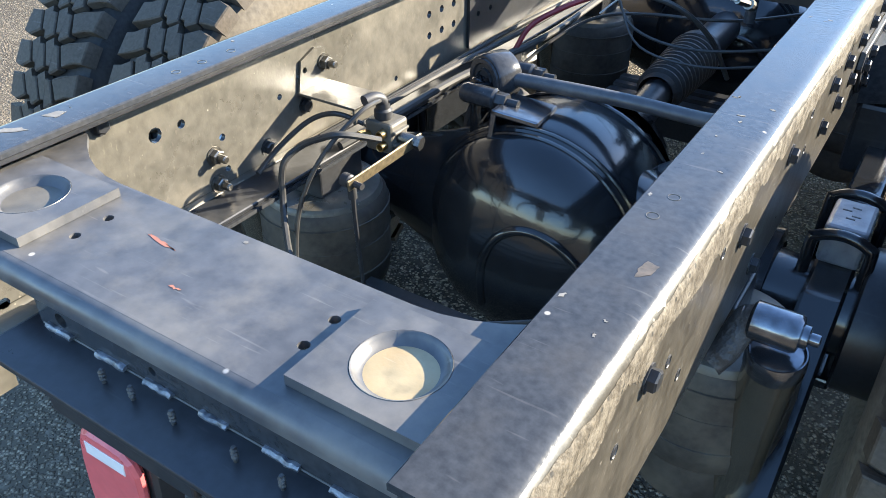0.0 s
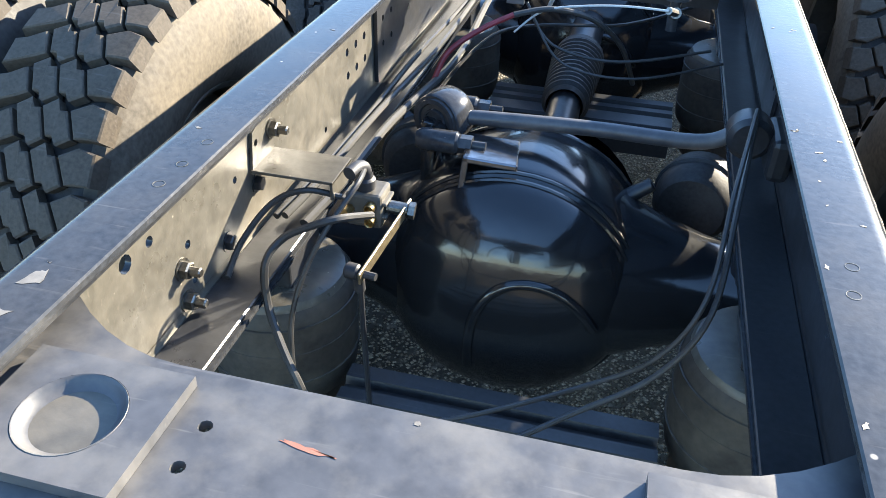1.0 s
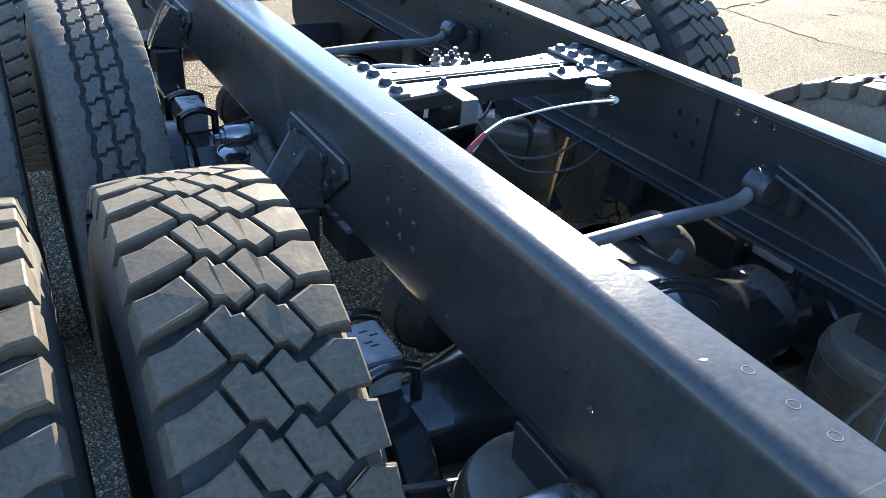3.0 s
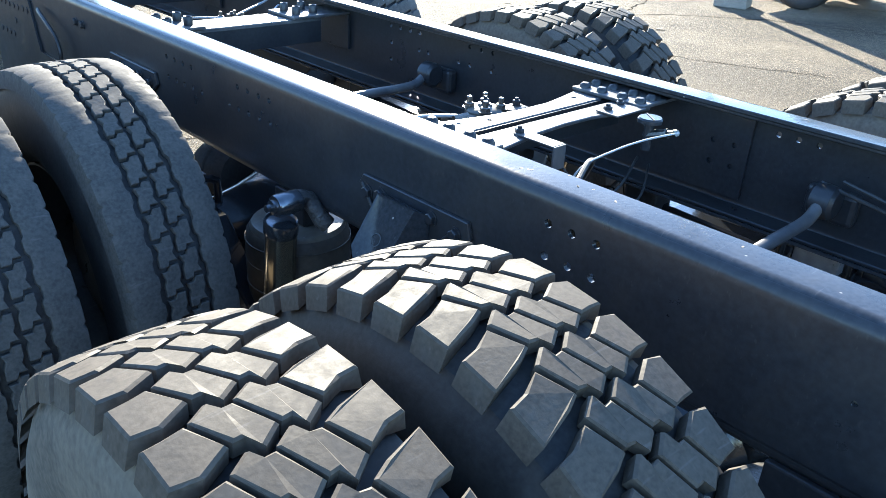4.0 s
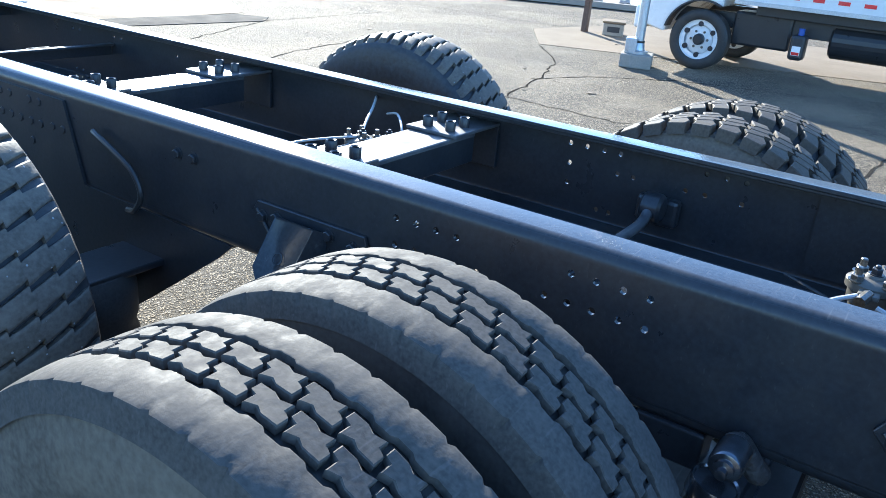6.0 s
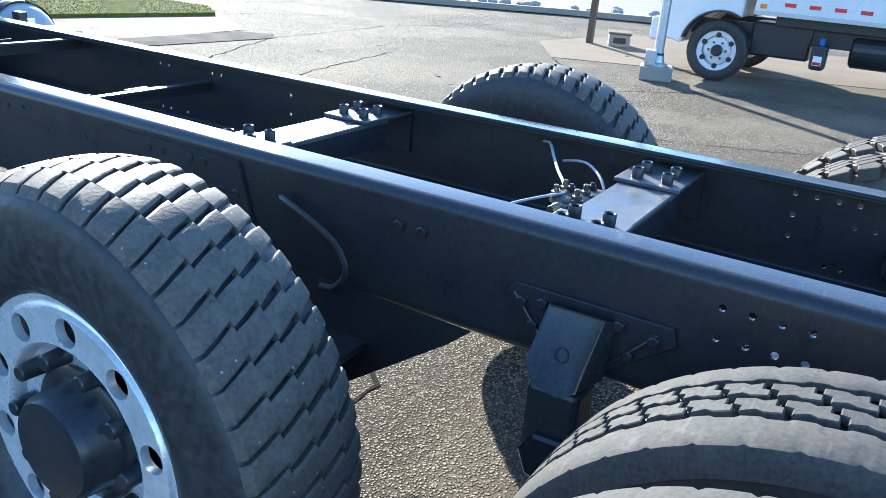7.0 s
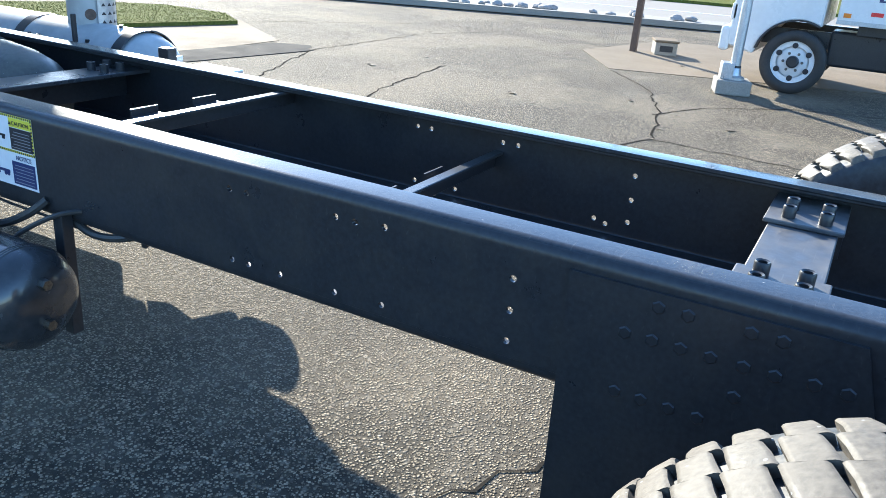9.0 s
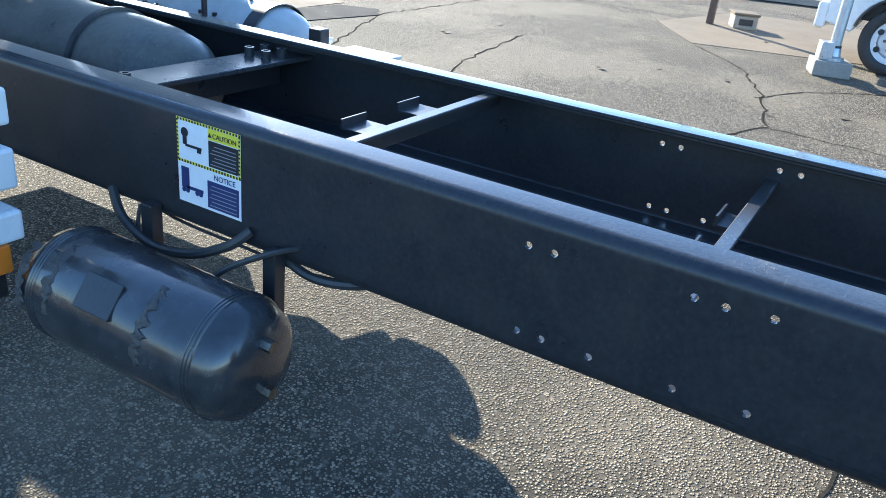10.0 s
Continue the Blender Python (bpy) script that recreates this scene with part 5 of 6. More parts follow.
rod(bm, (-0.206, 0.626, 0.797), (-0.205, 0.627, 0.765), 0.0085, 10)
part("link_joint", bm, DARKPLASTIC, valve, smooth=True)
bm = bmesh.new()
pipe(bm, [(-0.203, 0.626, 0.785), (-0.203, 0.628, 0.7), (-0.203, 0.65, 0.42)], 0.0045, 8, 4)
part("link_rod", bm, PAINT, valve)


def hose(pts, r=0.0065, mat=None, name="hose", label="", parent=None):
    return part(name, pipe(bmesh.new(), pts, r), mat or HOSE, parent or chassis, label, smooth=True)


hose([(-0.22, 0.73, 0.83), (-0.245, 0.66, 0.862), (-0.285, 0.645, 0.85), (-0.325, 0.635, 0.828), (-0.342, 0.605, 0.8), (-0.338, 0.59, 0.74), (-0.31, 0.56, 0.7), (-0.274, 0.53, 0.66), (-0.24, 0.52, 0.6), (-0.2, 0.53, 0.58)], 0.0062)
hose([(-0.24, 0.76, 0.89), (-0.232, 0.7, 0.895), (-0.262, 0.645, 0.845), (-0.288, 0.608, 0.78), (-0.3, 0.58, 0.7), (-0.28, 0.55, 0.6), (-0.22, 0.54, 0.575)], 0.0042)
hose([(-0.28, 0.76, 0.835), (-0.33, 0.74, 0.85), (-0.38, 0.72, 0.83), (-0.408, 0.66, 0.79), (-0.405, 0.6, 0.765)], 0.005)
hose([(-0.2, 0.53, 0.58), (-0.05, 0.58, 0.585), (0.15, 0.70, 0.6), (0.24, 0.70, 0.68), (0.29, 0.73, 0.78), (0.31, 0.86, 0.88), (0.35, 1.1, 0.92)], 0.0042)
hose([(-0.15, 0.5, 0.57), (0.01, 0.545, 0.58), (0.13, 0.63, 0.6), (0.24, 0.68, 0.66), (0.3, 0.72, 0.76), (0.32, 0.86, 0.86), (0.36, 1.15, 0.9)], 0.0048)
for k, (dx, dz, r) in enumerate(((0, 0, 0.006), (0.016, 0.004, 0.007), (0.05, -0.006, 0.009))):
    hose([(-0.405 + dx, 0.775, 0.768 + dz), (-0.385 + dx, 0.9, 0.78 + dz), (-0.37 + dx, 1.15, 0.79 + dz), (-0.36 + dx + 0.02 * k, 1.5, 0.8 + dz), (-0.34 + dx, 2.0, 0.8 + dz), (-0.36 + dx, 2.9, 0.8 + dz)], r)
hose([(-0.29, 1.36, 0.79), (-0.265, 1.39, 0.848), (-0.203, 1.435, 0.891), (-0.138, 1.463, 0.921)], 0.0065, material("red_air_hose", (0.2, 0.025, 0.03), 0.45, grain=0.2), label="red air hose")
hose([(-0.138, 1.463, 0.921), (-0.06, 1.5, 0.93), (0.03, 1.55, 0.9), (0.1, 1.62, 0.82), (0.14, 1.7, 0.7)], 0.0065)
hose([(-0.3, 1.4, 0.73), (-0.26, 1.52, 0.78), (-0.2, 1.66, 0.81), (-0.1, 1.78, 0.8), (0.1, 1.85, 0.8), (0.3, 2.1, 0.8)], 0.0045)
hose([(0.186, 1.432, 0.972), (0.1, 1.464, 0.963), (0.009, 1.486, 0.948), (-0.079, 1.503, 0.923), (-0.14, 1.5, 0.87)], 0.0024, material("pale_nylon_line", (0.5, 0.5, 0.48), 0.4, grain=0.1))
hose([(-0.12, 1.53, 0.93), (-0.05, 1.5, 0.85), (0.1, 1.52, 0.82), (0.3, 1.6, 0.84)], 0.0035)
hose([(-0.1, 1.52, 0.9), (-0.02, 1.47, 0.82), (0.14, 1.48, 0.8), (0.33, 1.58, 0.82)], 0.003)
# round cap with a slot, on its stem
bm = bmesh.new()
lathe(bm, [(0.0, 0.012), (0.027, 0.012), (0.031, 0.008), (0.031, 0.0), (0.012, -0.004), (0.012, -0.07), (0.0, -0.07)], 28, Matrix.Translation((0.2, 1.52, 0.974)))
cap = part("filler_cap", bm, PAINT_TOP, chassis, "round slotted cap beside the crossmember", smooth=True)
bm = bmesh.new()
box(bm, -0.03, 0.03, -0.002, 0.002, 0, 0.0015, 0, Matrix.Translation((0.2, 1.52, 0.9858)) @ Matrix.Rotation(0.9, 4, "Z"))
part("slot", bm, INK, cap)
bm = bmesh.new()
rod(bm, (0.2, 1.52, 0.94), (0.202, 1.468, 0.958), 0.012, 10)
part("elbow", bm, STEEL, cap)
bm = bmesh.new()
rod(bm, (0.202, 1.468, 0.958), (0.186, 1.436, 0.971), 0.008, 8)
part("fitting", bm, STEEL, cap)
# relay valve ahead of the double crossmember
def relay_valve(x, y, z):
    bm = bmesh.new()
    lathe(bm, [(0.0, 0.0), (0.017, 0.0), (0.02, -0.006), (0.045, -0.01), (0.052, -0.016), (0.052, -0.03), (0.044, -0.035), (0.043, -0.06), (0.036, -0.066), (0.034, -0.1), (0.0, -0.1)], 28, Matrix.Translation((x, y, z)))
    box(bm, x - 0.074, x + 0.074, y - 0.02, y + 0.02, z - 0.032, z - 0.02, 0.004)
    box(bm, x + 0.05, x + 0.12, y - 0.05, y + 0.0, z - 0.03, z - 0.015, 0.004)
    ob = part("relay_valve", bm, DUSTY, chassis, "grimy round relay valve with bolted cover", smooth=True)
    for k in range(4):
        a = radians(45 + 90 * k)
        bolt(ob, (x + 0.041 * math.cos(a), y + 0.041 * math.sin(a), z - 0.012), UP, "stud")
    bolt(ob, (x, y, z), UP, "nut")
    bolt(ob, (x + 0.1, y - 0.02, z - 0.015), UP, "nut")
    for p, q, r in (((x - 0.06, y, z - 0.025), (x - 0.1, y + 0.01, z - 0.03), 0.012), ((x - 0.05, y - 0.04, z - 0.03), (x - 0.05, y - 0.08, z - 0.035), 0.010)):
        bm = bmesh.new()
        rod(bm, p, q, r, 8)
        part("fitting", bm, STEEL, ob)
    return ob


relay_valve(0.02, 1.9, 0.955)
relay_valve(0.06, 3.26, 0.945)
PALE = material("dusty_pale_line", (0.45, 0.45, 0.44), 0.45, grain=0.15)
hose([(-0.06, 1.92, 0.93), (-0.16, 1.97, 0.93), (-0.26, 2.0, 0.9)], 0.005, PALE)
hose([(-0.07, 1.88, 0.92), (-0.08, 1.83, 0.9), (-0.1, 1.8, 0.84)], 0.006, PALE)
hose([(0.44, 3.52, 0.96), (0.38, 3.47, 0.975), (0.3, 3.42, 0.96), (0.2, 3.36, 0.95), (0.09, 3.29, 0.94), (-0.02, 3.24, 0.9)], 0.0045, PALE)
hose([(0.38, 3.42, 0.93), (0.3, 3.32, 0.96), (0.22, 3.24, 0.945), (0.17, 3.2, 0.9)], 0.004, PALE)
hose([(0.05, 3.27, 0.94), (-0.05, 3.3, 0.945), (-0.16, 3.34, 0.94), (-0.3, 3.4, 0.9)], 0.0035, PALE)
hose([(-0.455, 3.78, 0.93), (-0.462, 3.75, 0.925), (-0.466, 3.676, 0.899), (-0.466, 3.604, 0.86), (-0.466, 3.574, 0.803), (-0.462, 3.609, 0.751), (-0.45, 3.66, 0.735)], 0.008)
hose([(-0.36, 0.86, 0.6), (-0.6, 0.9, 0.62), (-0.64, 1.0, 0.55)], 0.006)

# ---------------------------------------------------------------- air tank and warning label
bm = bmesh.new()
tm, tl = frame_of((-0.62, 5.685, 0.598), (-0.62, 6.34, 0.598))
lathe(bm, [(0.0, 0.0), (0.05, 0.003), (0.095, 0.016), (0.122, 0.038), (0.135, 0.075), (0.1365, 0.085), (0.1365, tl - 0.085), (0.135, tl - 0.075), (0.122, tl - 0.038), (0.095, tl - 0.016), (0.05, tl - 0.003), (0.0, tl)], 48, tm)
tank = part("air_tank", bm, TANKPAINT, chassis, "gloss black cylindrical air tank with peeling patches", smooth=True)
for yy in (5.775, 6.25):
    bm = bmesh.new()
    for k in range(3):
        lathe(bm, [(0.1355, -0.004), (0.1385, -0.002), (0.1385, 0.002), (0.1355, 0.004)], 48, Matrix.Translation((-0.62, yy + 0.009 * (k - 1), 0.598)) @ PY)
    part("end_seam", bm, TANKPAINT, tank, smooth=True)
rnd = random.Random(17)
for yy, a0, a1 in ((5.91, 110, 185), (6.2, 95, 180), (6.29, 120, 190)):
    # torn remains of tape round the tank
    bm = bmesh.new()
    rows = []
    for k in range(19):
        a = radians(a0 + (a1 - a0) * k / 18)
        w = rnd.uniform(0.004, 0.02)
        mid = yy + rnd.uniform(-0.008, 0.008)
        lift = rnd.uniform(0.1378, 0.1405)
        rows.append([bm.verts.new((-0.62 + r * math.cos(a), y, 0.598 + r * math.sin(a))) for r, y in ((0.1362, mid - w), (lift, mid - w * 0.6), (lift, mid + w * 0.6), (0.1362, mid + w))])
    for r0, r1 in zip(rows, rows[1:]):
        for m in range(3):
            bm.faces.new((r0[m], r0[m + 1], r1[m + 1], r1[m]))
    bmesh.ops.recalc_face_normals(bm, faces=bm.faces[:])
    part("torn_tape", bm, CAST, tank, "torn dark remains of tape")
bm = bmesh.new()
box(bm, -0.04, 0.04, -0.055, 0.055, 0.0, 0.006, 0.002, Matrix.Translation((-0.724, 6.05, 0.681)) @ Matrix.Rotation(radians(-52), 4, "Y"))
part("rating_plate", bm, PAINT, tank, "small plate on the tank")
for yy in (5.75, 6.02):
    bm = bmesh.new()
    rod(bm, (-0.62, 5.697, 0.55 if yy < 6 else 0.66), (-0.62, 5.668, 0.55 if yy < 6 else 0.66), 0.014, 6)
    part("port_plug", bm, STEEL, tank)
for yy in (5.815, 6.2):
    bm = bmesh.new()
    box(bm, -0.475, -0.44, yy - 0.018, yy + 0.018, 0.42, 0.77, 0.003)
    part("tank_hanger", bm, PAINT, tank)
hose([(-0.44, 6.36, 0.76), (-0.47, 6.29, 0.711), (-0.48, 6.176, 0.674), (-0.48, 6.045, 0.694), (-0.47, 5.938, 0.745), (-0.44, 5.896, 0.785)], 0.012)
hose([(-0.53, 5.93, 0.69), (-0.51, 5.886, 0.727), (-0.48, 5.8, 0.775), (-0.42, 5.76, 0.78)], 0.007)
hose([(-0.4, 6.4, 0.76), (-0.4, 6.188, 0.718), (-0.4, 5.98, 0.712), (-0.4, 5.768, 0.709), (-0.4, 5.6, 0.735)], 0.004)
hose([(-0.44, 6.26, 0.745), (-0.455, 6.255, 0.7), (-0.46, 6.245, 0.67)], 0.005)
hose([(-0.42, 5.86, 0.76), (-0.425, 5.8, 0.735), (-0.43, 5.73, 0.722), (-0.425, 5.65, 0.73), (-0.41, 5.55, 0.76)], 0.011)


def label_on_rail():
    x = -0.4375
    y0, y1, z0, z1 = 5.928, 6.122, 0.797, 0.997

    def flat(bm, ya, yb, za, zb, lift):
        box(bm, x - lift, x - lift + 0.0007, ya, yb, za, zb)
        return bm
    ob = part("warning_label", flat(bmesh.new(), y0, y1, z0, z1, 0.0015), PAPER, chassis, "white warning label with yellow caution band and blue notice panel")
    zm = (z0 + z1) / 2
    ym = (y0 + y1) / 2
    part("caution_band", flat(bmesh.new(), y0 + 0.006, ym - 0.002, z1 - 0.032, z1 - 0.007, 0.0028), YELLOW, ob)
    part("text_panel", flat(bmesh.new(), y0 + 0.006, ym - 0.002, zm + 0.006, z1 - 0.034, 0.0028), INK, ob)
    part("notice_panel", flat(bmesh.new(), y0 + 0.006, ym + 0.004, z0 + 0.007, zm - 0.028, 0.0028), NAVY, ob)
    for k in range(6):
        part("text_bar", flat(bmesh.new(), y0 + 0.012, ym - 0.008 - 0.006 * (k % 3), zm + 0.012 + 0.0085 * k, zm + 0.0137 + 0.0085 * k, 0.004), GREYINK, ob)
        part("text_bar", flat(bmesh.new(), y0 + 0.012, ym - 0.004 - 0.005 * (k % 2), z0 + 0.013 + 0.0095 * k, z0 + 0.0148 + 0.0095 * k, 0.004), GREYINK, ob)
    for ya, yb, za, zb in ((y0, y1, z1 - 0.0062, z1), (y0, y1, zm - 0.0032, zm + 0.0032), (y0, y0 + 0.0052, zm + 0.0033, z1 - 0.0063), (y1 - 0.0052, y1, zm + 0.0033, z1 - 0.0063)):
        part("border_band", flat(bmesh.new(), ya, yb, za, zb, 0.0024), YELLOW, ob)
    bm = bmesh.new()
    for k in range(22):
        ya = y0 + (y1 - y0) * k / 22
        flat(bm, ya, ya + 0.0045, z1 - 0.006, z1 - 0.0005, 0.0028)
        flat(bm, ya, ya + 0.0045, zm - 0.003, zm + 0.003, 0.0028)
    for k in range(11):
        za = zm + (z1 - zm) * k / 11
        flat(bm, y0 + 0.0005, y0 + 0.005, za, za + 0.0045, 0.0028)
        flat(bm, y1 - 0.005, y1 - 0.0005, za, za + 0.0045, 0.0028)
    part("striped_border", bm, INK, ob)
    bm = bmesh.new()
    rod(bm, (x - 0.003, ym + 0.072, zm + 0.068), (x - 0.0018, ym + 0.072, zm + 0.068), 0.011, 14)
    flat(bm, ym + 0.066, ym + 0.078, zm + 0.04, zm + 0.066, 0.0029)
    flat(bm, ym + 0.02, ym + 0.07, zm + 0.036, zm + 0.042, 0.0029)
    flat(bm, ym + 0.022, ym + 0.034, zm + 0.028, zm + 0.037, 0.0029)
    part("pictogram", bm, INK, ob)
    bm = bmesh.new()
    tri = [bm.verts.new((x - 0.0042, y0 + 0.089 + dy, z1 - 0.026 + dz)) for dy, dz in ((-0.006, 0), (0.006, 0), (0, 0.011))]
    bm.faces.new(tri)
    part("warning_triangle", bm, INK, ob)
    bm = bmesh.new()
    flat(bm, ym + 0.062, ym + 0.086, zm - 0.065, zm - 0.014, 0.0029)
    flat(bm, ym + 0.018, ym + 0.07, zm - 0.066, zm - 0.058, 0.0029)
    for yy in (ym + 0.026, ym + 0.038, ym + 0.068, ym + 0.08):
        rod(bm, (x - 0.003, yy, zm - 0.07), (x - 0.0018, yy, zm - 0.07), 0.006, 12)
    part("pictogram", bm, NAVY, ob)
    for word, yy, zz, size, mat in (("CAUTION", y0 + 0.081, z1 - 0.026, 0.0158, INK), ("NOTICE", y0 + 0.079, zm - 0.022, 0.0178, NAVY)):
        cu = bpy.data.curves.new("word", "FONT")
        cu.body = word
        cu.size = size
        cu.extrude = 0.0003
        tmp = new("word", cu)
        me = bpy.data.meshes.new_from_object(tmp)
        bpy.data.objects.remove(tmp)
        me.materials.append(mat)
        o = new("lettering", me)
        o.parent = ob
        o.matrix_basis = Matrix(((0, 0, -1, x - 0.0042), (-1, 0, 0, yy), (0, 1, 0, zz), (0, 0, 0, 1)))
    return ob


label_on_rail()

# gearbox behind the cab, exhaust box and stack, cab
bm = bmesh.new()
lathe(bm, [(0.0, -0.4), (0.07, -0.395), (0.12, -0.37), (0.16, -0.31), (0.18, -0.22), (0.19, -0.1), (0.2, 0.3), (0.22, 0.9), (0.0, 0.9)], 36, Matrix.Translation((0.13, 7.04, 0.85)) @ PY)
gearbox = part("gearbox", bm, DUSTY, chassis, "dusty dark gearbox between the rails", smooth=True)
bm = bmesh.new()
lathe(bm, [(0.188, -0.01), (0.204, -0.008), (0.204, 0.012), (0.19, 0.014)], 36, Matrix.Translation((0.13, 7.04, 0.85)) @ PY)
part("flange", bm, PAINT, gearbox, smooth=True)
bm = bmesh.new()
EX = Matrix.Translation((0.95, 6.92, 0.805)) @ PY
lathe(bm, [(0.0, 0.0), (0.05, 0.004), (0.1, 0.018), (0.145, 0.045), (0.175, 0.085), (0.193, 0.14), (0.2, 0.22), (0.2, 1.8), (0.17, 1.86), (0.0, 1.88)], 48, EX)
exbox = part("exhaust_box", bm, OFFWHITE, chassis, "white rounded exhaust treatment cover with black straps", smooth=True)
for yy in (0.16, 0.85, 1.5):
    bm = bmesh.new()
    lathe(bm, [(0.199, -0.034), (0.204, -0.032), (0.204, 0.032), (0.199, 0.034)], 48, EX @ Matrix.Translation((0, 0, yy)))
    part("strap", bm, PAINT, exbox, smooth=True)
    bm = bmesh.new()
    box(bm, 0.742, 0.762, 6.92 + yy - 0.012, 6.92 + yy + 0.012, 0.835, 0.895, 0.003)
    part("strap_clamp", bm, STEEL, exbox)
for xx, yy in ((0.8, 7.28), (0.8, 7.36), (0.79, 7.62), (0.79, 7.69), (0.93, 7.2)):
    bm = bmesh.new()
    zz = 0.805 + math.sqrt(0.04 - (xx - 0.95) ** 2) - 0.002
    rod(bm, (xx, yy, zz), (xx, yy, zz + 0.014), 0.011, 6)
    part("bolt", bm, PAINT, exbox)
# Unseen box behind the rail, added to cast part of the ground shadow.
bm = bmesh.new()
box(bm, 0.58, 1.06, 6.72, 7.3, 0.42, 0.85, 0.08, seg=4)
part("rear_cover", bm, OFFWHITE, exbox, smooth=True)
# Unseen round ends, added for the lumps in the shadow's edge.
for xx, yy, zz, rr in ((1.06, 6.68, 0.455, 0.1), (1.0, 6.68, 0.66, 0.09), (0.93, 6.68, 0.375, 0.075), (1.045, 6.68, 0.76, 0.1)):
    bm = bmesh.new()
    lathe(bm, [(0.0, -0.05), (rr * 0.7, -0.05), (rr, -0.03), (rr, 0.1)], 24, Matrix.Translation((xx, yy, zz)) @ PY)
    part("end_fitting", bm, PAINT, exbox, smooth=True)
# Hidden plate added so that its slanted foot fills the shadow outline.
bm = bmesh.new()
slab(bm, [(0.56, 0.12), (0.66, 0.16), (0.76, 0.255), (0.97, 0.29), (1.0, 0.4), (1.0, 0.62), (0.56, 0.66)], 0.03, Matrix.Translation((0, 6.7, 0)) @ XZ)
part("support_bracket", bm, PAINT, exbox)
# Two more hidden boxes, added to carry the ground shadow forward.
bm = bmesh.new()
box(bm, 0.58, 0.91, 7.28, 8.6, 0.2, 0.64, 0.03)
box(bm, 0.58, 1.02, 7.28, 8.6, 0.4, 0.64, 0.03)
part("lower_cover", bm, PAINT, exbox)
# Added out of sight for a step in the shadow's outline.
bm = bmesh.new()
box(bm, 0.7, 1.14, 8.03, 8.6, 0.46, 0.63, 0.03)
part("mounting_bracket", bm, PAINT, exbox)
bm = bmesh.new()
box(bm, 0.655, 0.705, 6.6, 6.66, 0.87, 1.005, 0.006)
box(bm, 0.55, 0.9, 6.64, 6.7, 0.86, 0.9, 0.01)
sensor = part("sensor_block", bm, PAINT, chassis, "black sensor block on a bracket beside the exhaust")
for k in range(3):
    bm = bmesh.new()
    rod(bm, (0.6 + 0.035 * k, 6.7, 0.93), (0.6 + 0.035 * k, 6.76 + 0.02 * k, 0.95), 0.011, 10)
    part("plug", bm, DARKPLASTIC, sensor)
bm = bmesh.new()
box(bm, 0.705, 0.76, 6.625, 6.637, 0.945, 0.965, 0.002)
part("tab", bm, ALU, sensor)
bm = bmesh.new()
box(bm, 0.46, 0.86, 6.38, 6.6, 0.915, 0.93, 0.004)
box(bm, 0.46, 0.52, 6.2, 6.4, 0.86, 0.926, 0.004)
step = part("step_tread", bm, ALU, chassis, "bare aluminium step")
# Unseen plate under the step, its outline cut to cast the shadow's near edge.
bm = bmesh.new()
slab(bm, [(0.44, 0.32), (0.6, 0.3), (0.67, 0.347), (0.68, 0.423), (0.745, 0.5), (0.95, 0.64), (0.95, 0.8), (0.76, 0.86), (0.44, 0.86)], 0.02, Matrix.Translation((0, 6.22, 0)) @ XZ)
part("step_bracket", bm, PAINT, step)
bm = bmesh.new()
rod(bm, (0.98, 7.47, 0.93), (0.98, 7.47, 1.72), 0.106, 32)
stack = part("exhaust_pipe", bm, OFFWHITE, chassis, "off-white exhaust stack with perforated shield", smooth=True)
bm = bmesh.new()
lathe(bm, [(0.112, 0.0), (0.118, 0.0), (0.118, 0.72), (0.112, 0.72)], 24, Matrix.Translation((0.98, 7.47, 0.975)), False, radians(248), radians(400))
shield = part("heat_shield", bm, GALV, stack, "bright perforated heat shield", smooth=True)
for k in range(16):
    for j in range(4):
        a = radians(262 + 17 * j)
        bm = bmesh.new()
        slab(bm, [(-0.012, -0.006), (0.012, -0.006), (0.0, 0.009)], 0.0016, Matrix.Translation((0.98, 7.47, 1.01 + 0.04 * k)) @ Matrix.Rotation(a, 4, "Z") @ Matrix.Translation((0.1178, 0, 0)) @ YZ)
        part("slot", bm, INK, shield)
bm = bmesh.new()
rod(bm, (0.98 + 0.09 * math.cos(radians(232)), 7.47 + 0.09 * math.sin(radians(232)), 1.045), (0.98 + 0.112 * math.cos(radians(232)), 7.47 + 0.112 * math.sin(radians(232)), 1.045), 0.026, 20)
part("port", bm, RUSTPOST, stack, "round brown port at the foot of the stack")
bm = bmesh.new()
box(bm, 0.69, 0.712, 7.225, 7.24, 0.9, 1.075, 0.004)
part("bracket_strip", bm, PAINT, exbox)
bm = bmesh.new()
box(bm, -1.2, 1.2, 8.75, 10.8, 1.03, 2.9, 0.08, seg=3)
box(bm, -1.15, 1.15, 9.0, 10.8, 0.6, 1.06, 0.04)
cab = part("cab", bm, WHITE, chassis, "white cab ahead of the bare frame", smooth=True)
bm = bmesh.new()
box(bm, -0.7, 0.7, 8.74, 8.755, 1.7, 2.4, 0.004)
part("rear_window", bm, GLASS, cab)
# Unseen panels added to keep the sun off the left rail's front end.
for sx in (-1, 1):
    bm = bmesh.new()
    slab(bm, [(7.84, 1.45), (8.76, 1.3), (8.76, 2.8), (7.88, 2.7)], 0.03, Matrix.Translation((sx * 1.2 - 0.015, 0, 0)) @ YZ, bevel=0.006)
    part("side_extender", bm, WHITE, cab)
for sx in (-1, 1):
    place_wheel((sx * 1.03, 10.2, 0.52), "alu", sx, 4)
bm = bmesh.new()
for k, (z0, z1) in enumerate(((0.98, 1.06), (0.84, 0.93), (0.72, 0.79))):
    box(bm, -0.79, -0.70, 6.32, 6.75, z0, z1, 0.008)
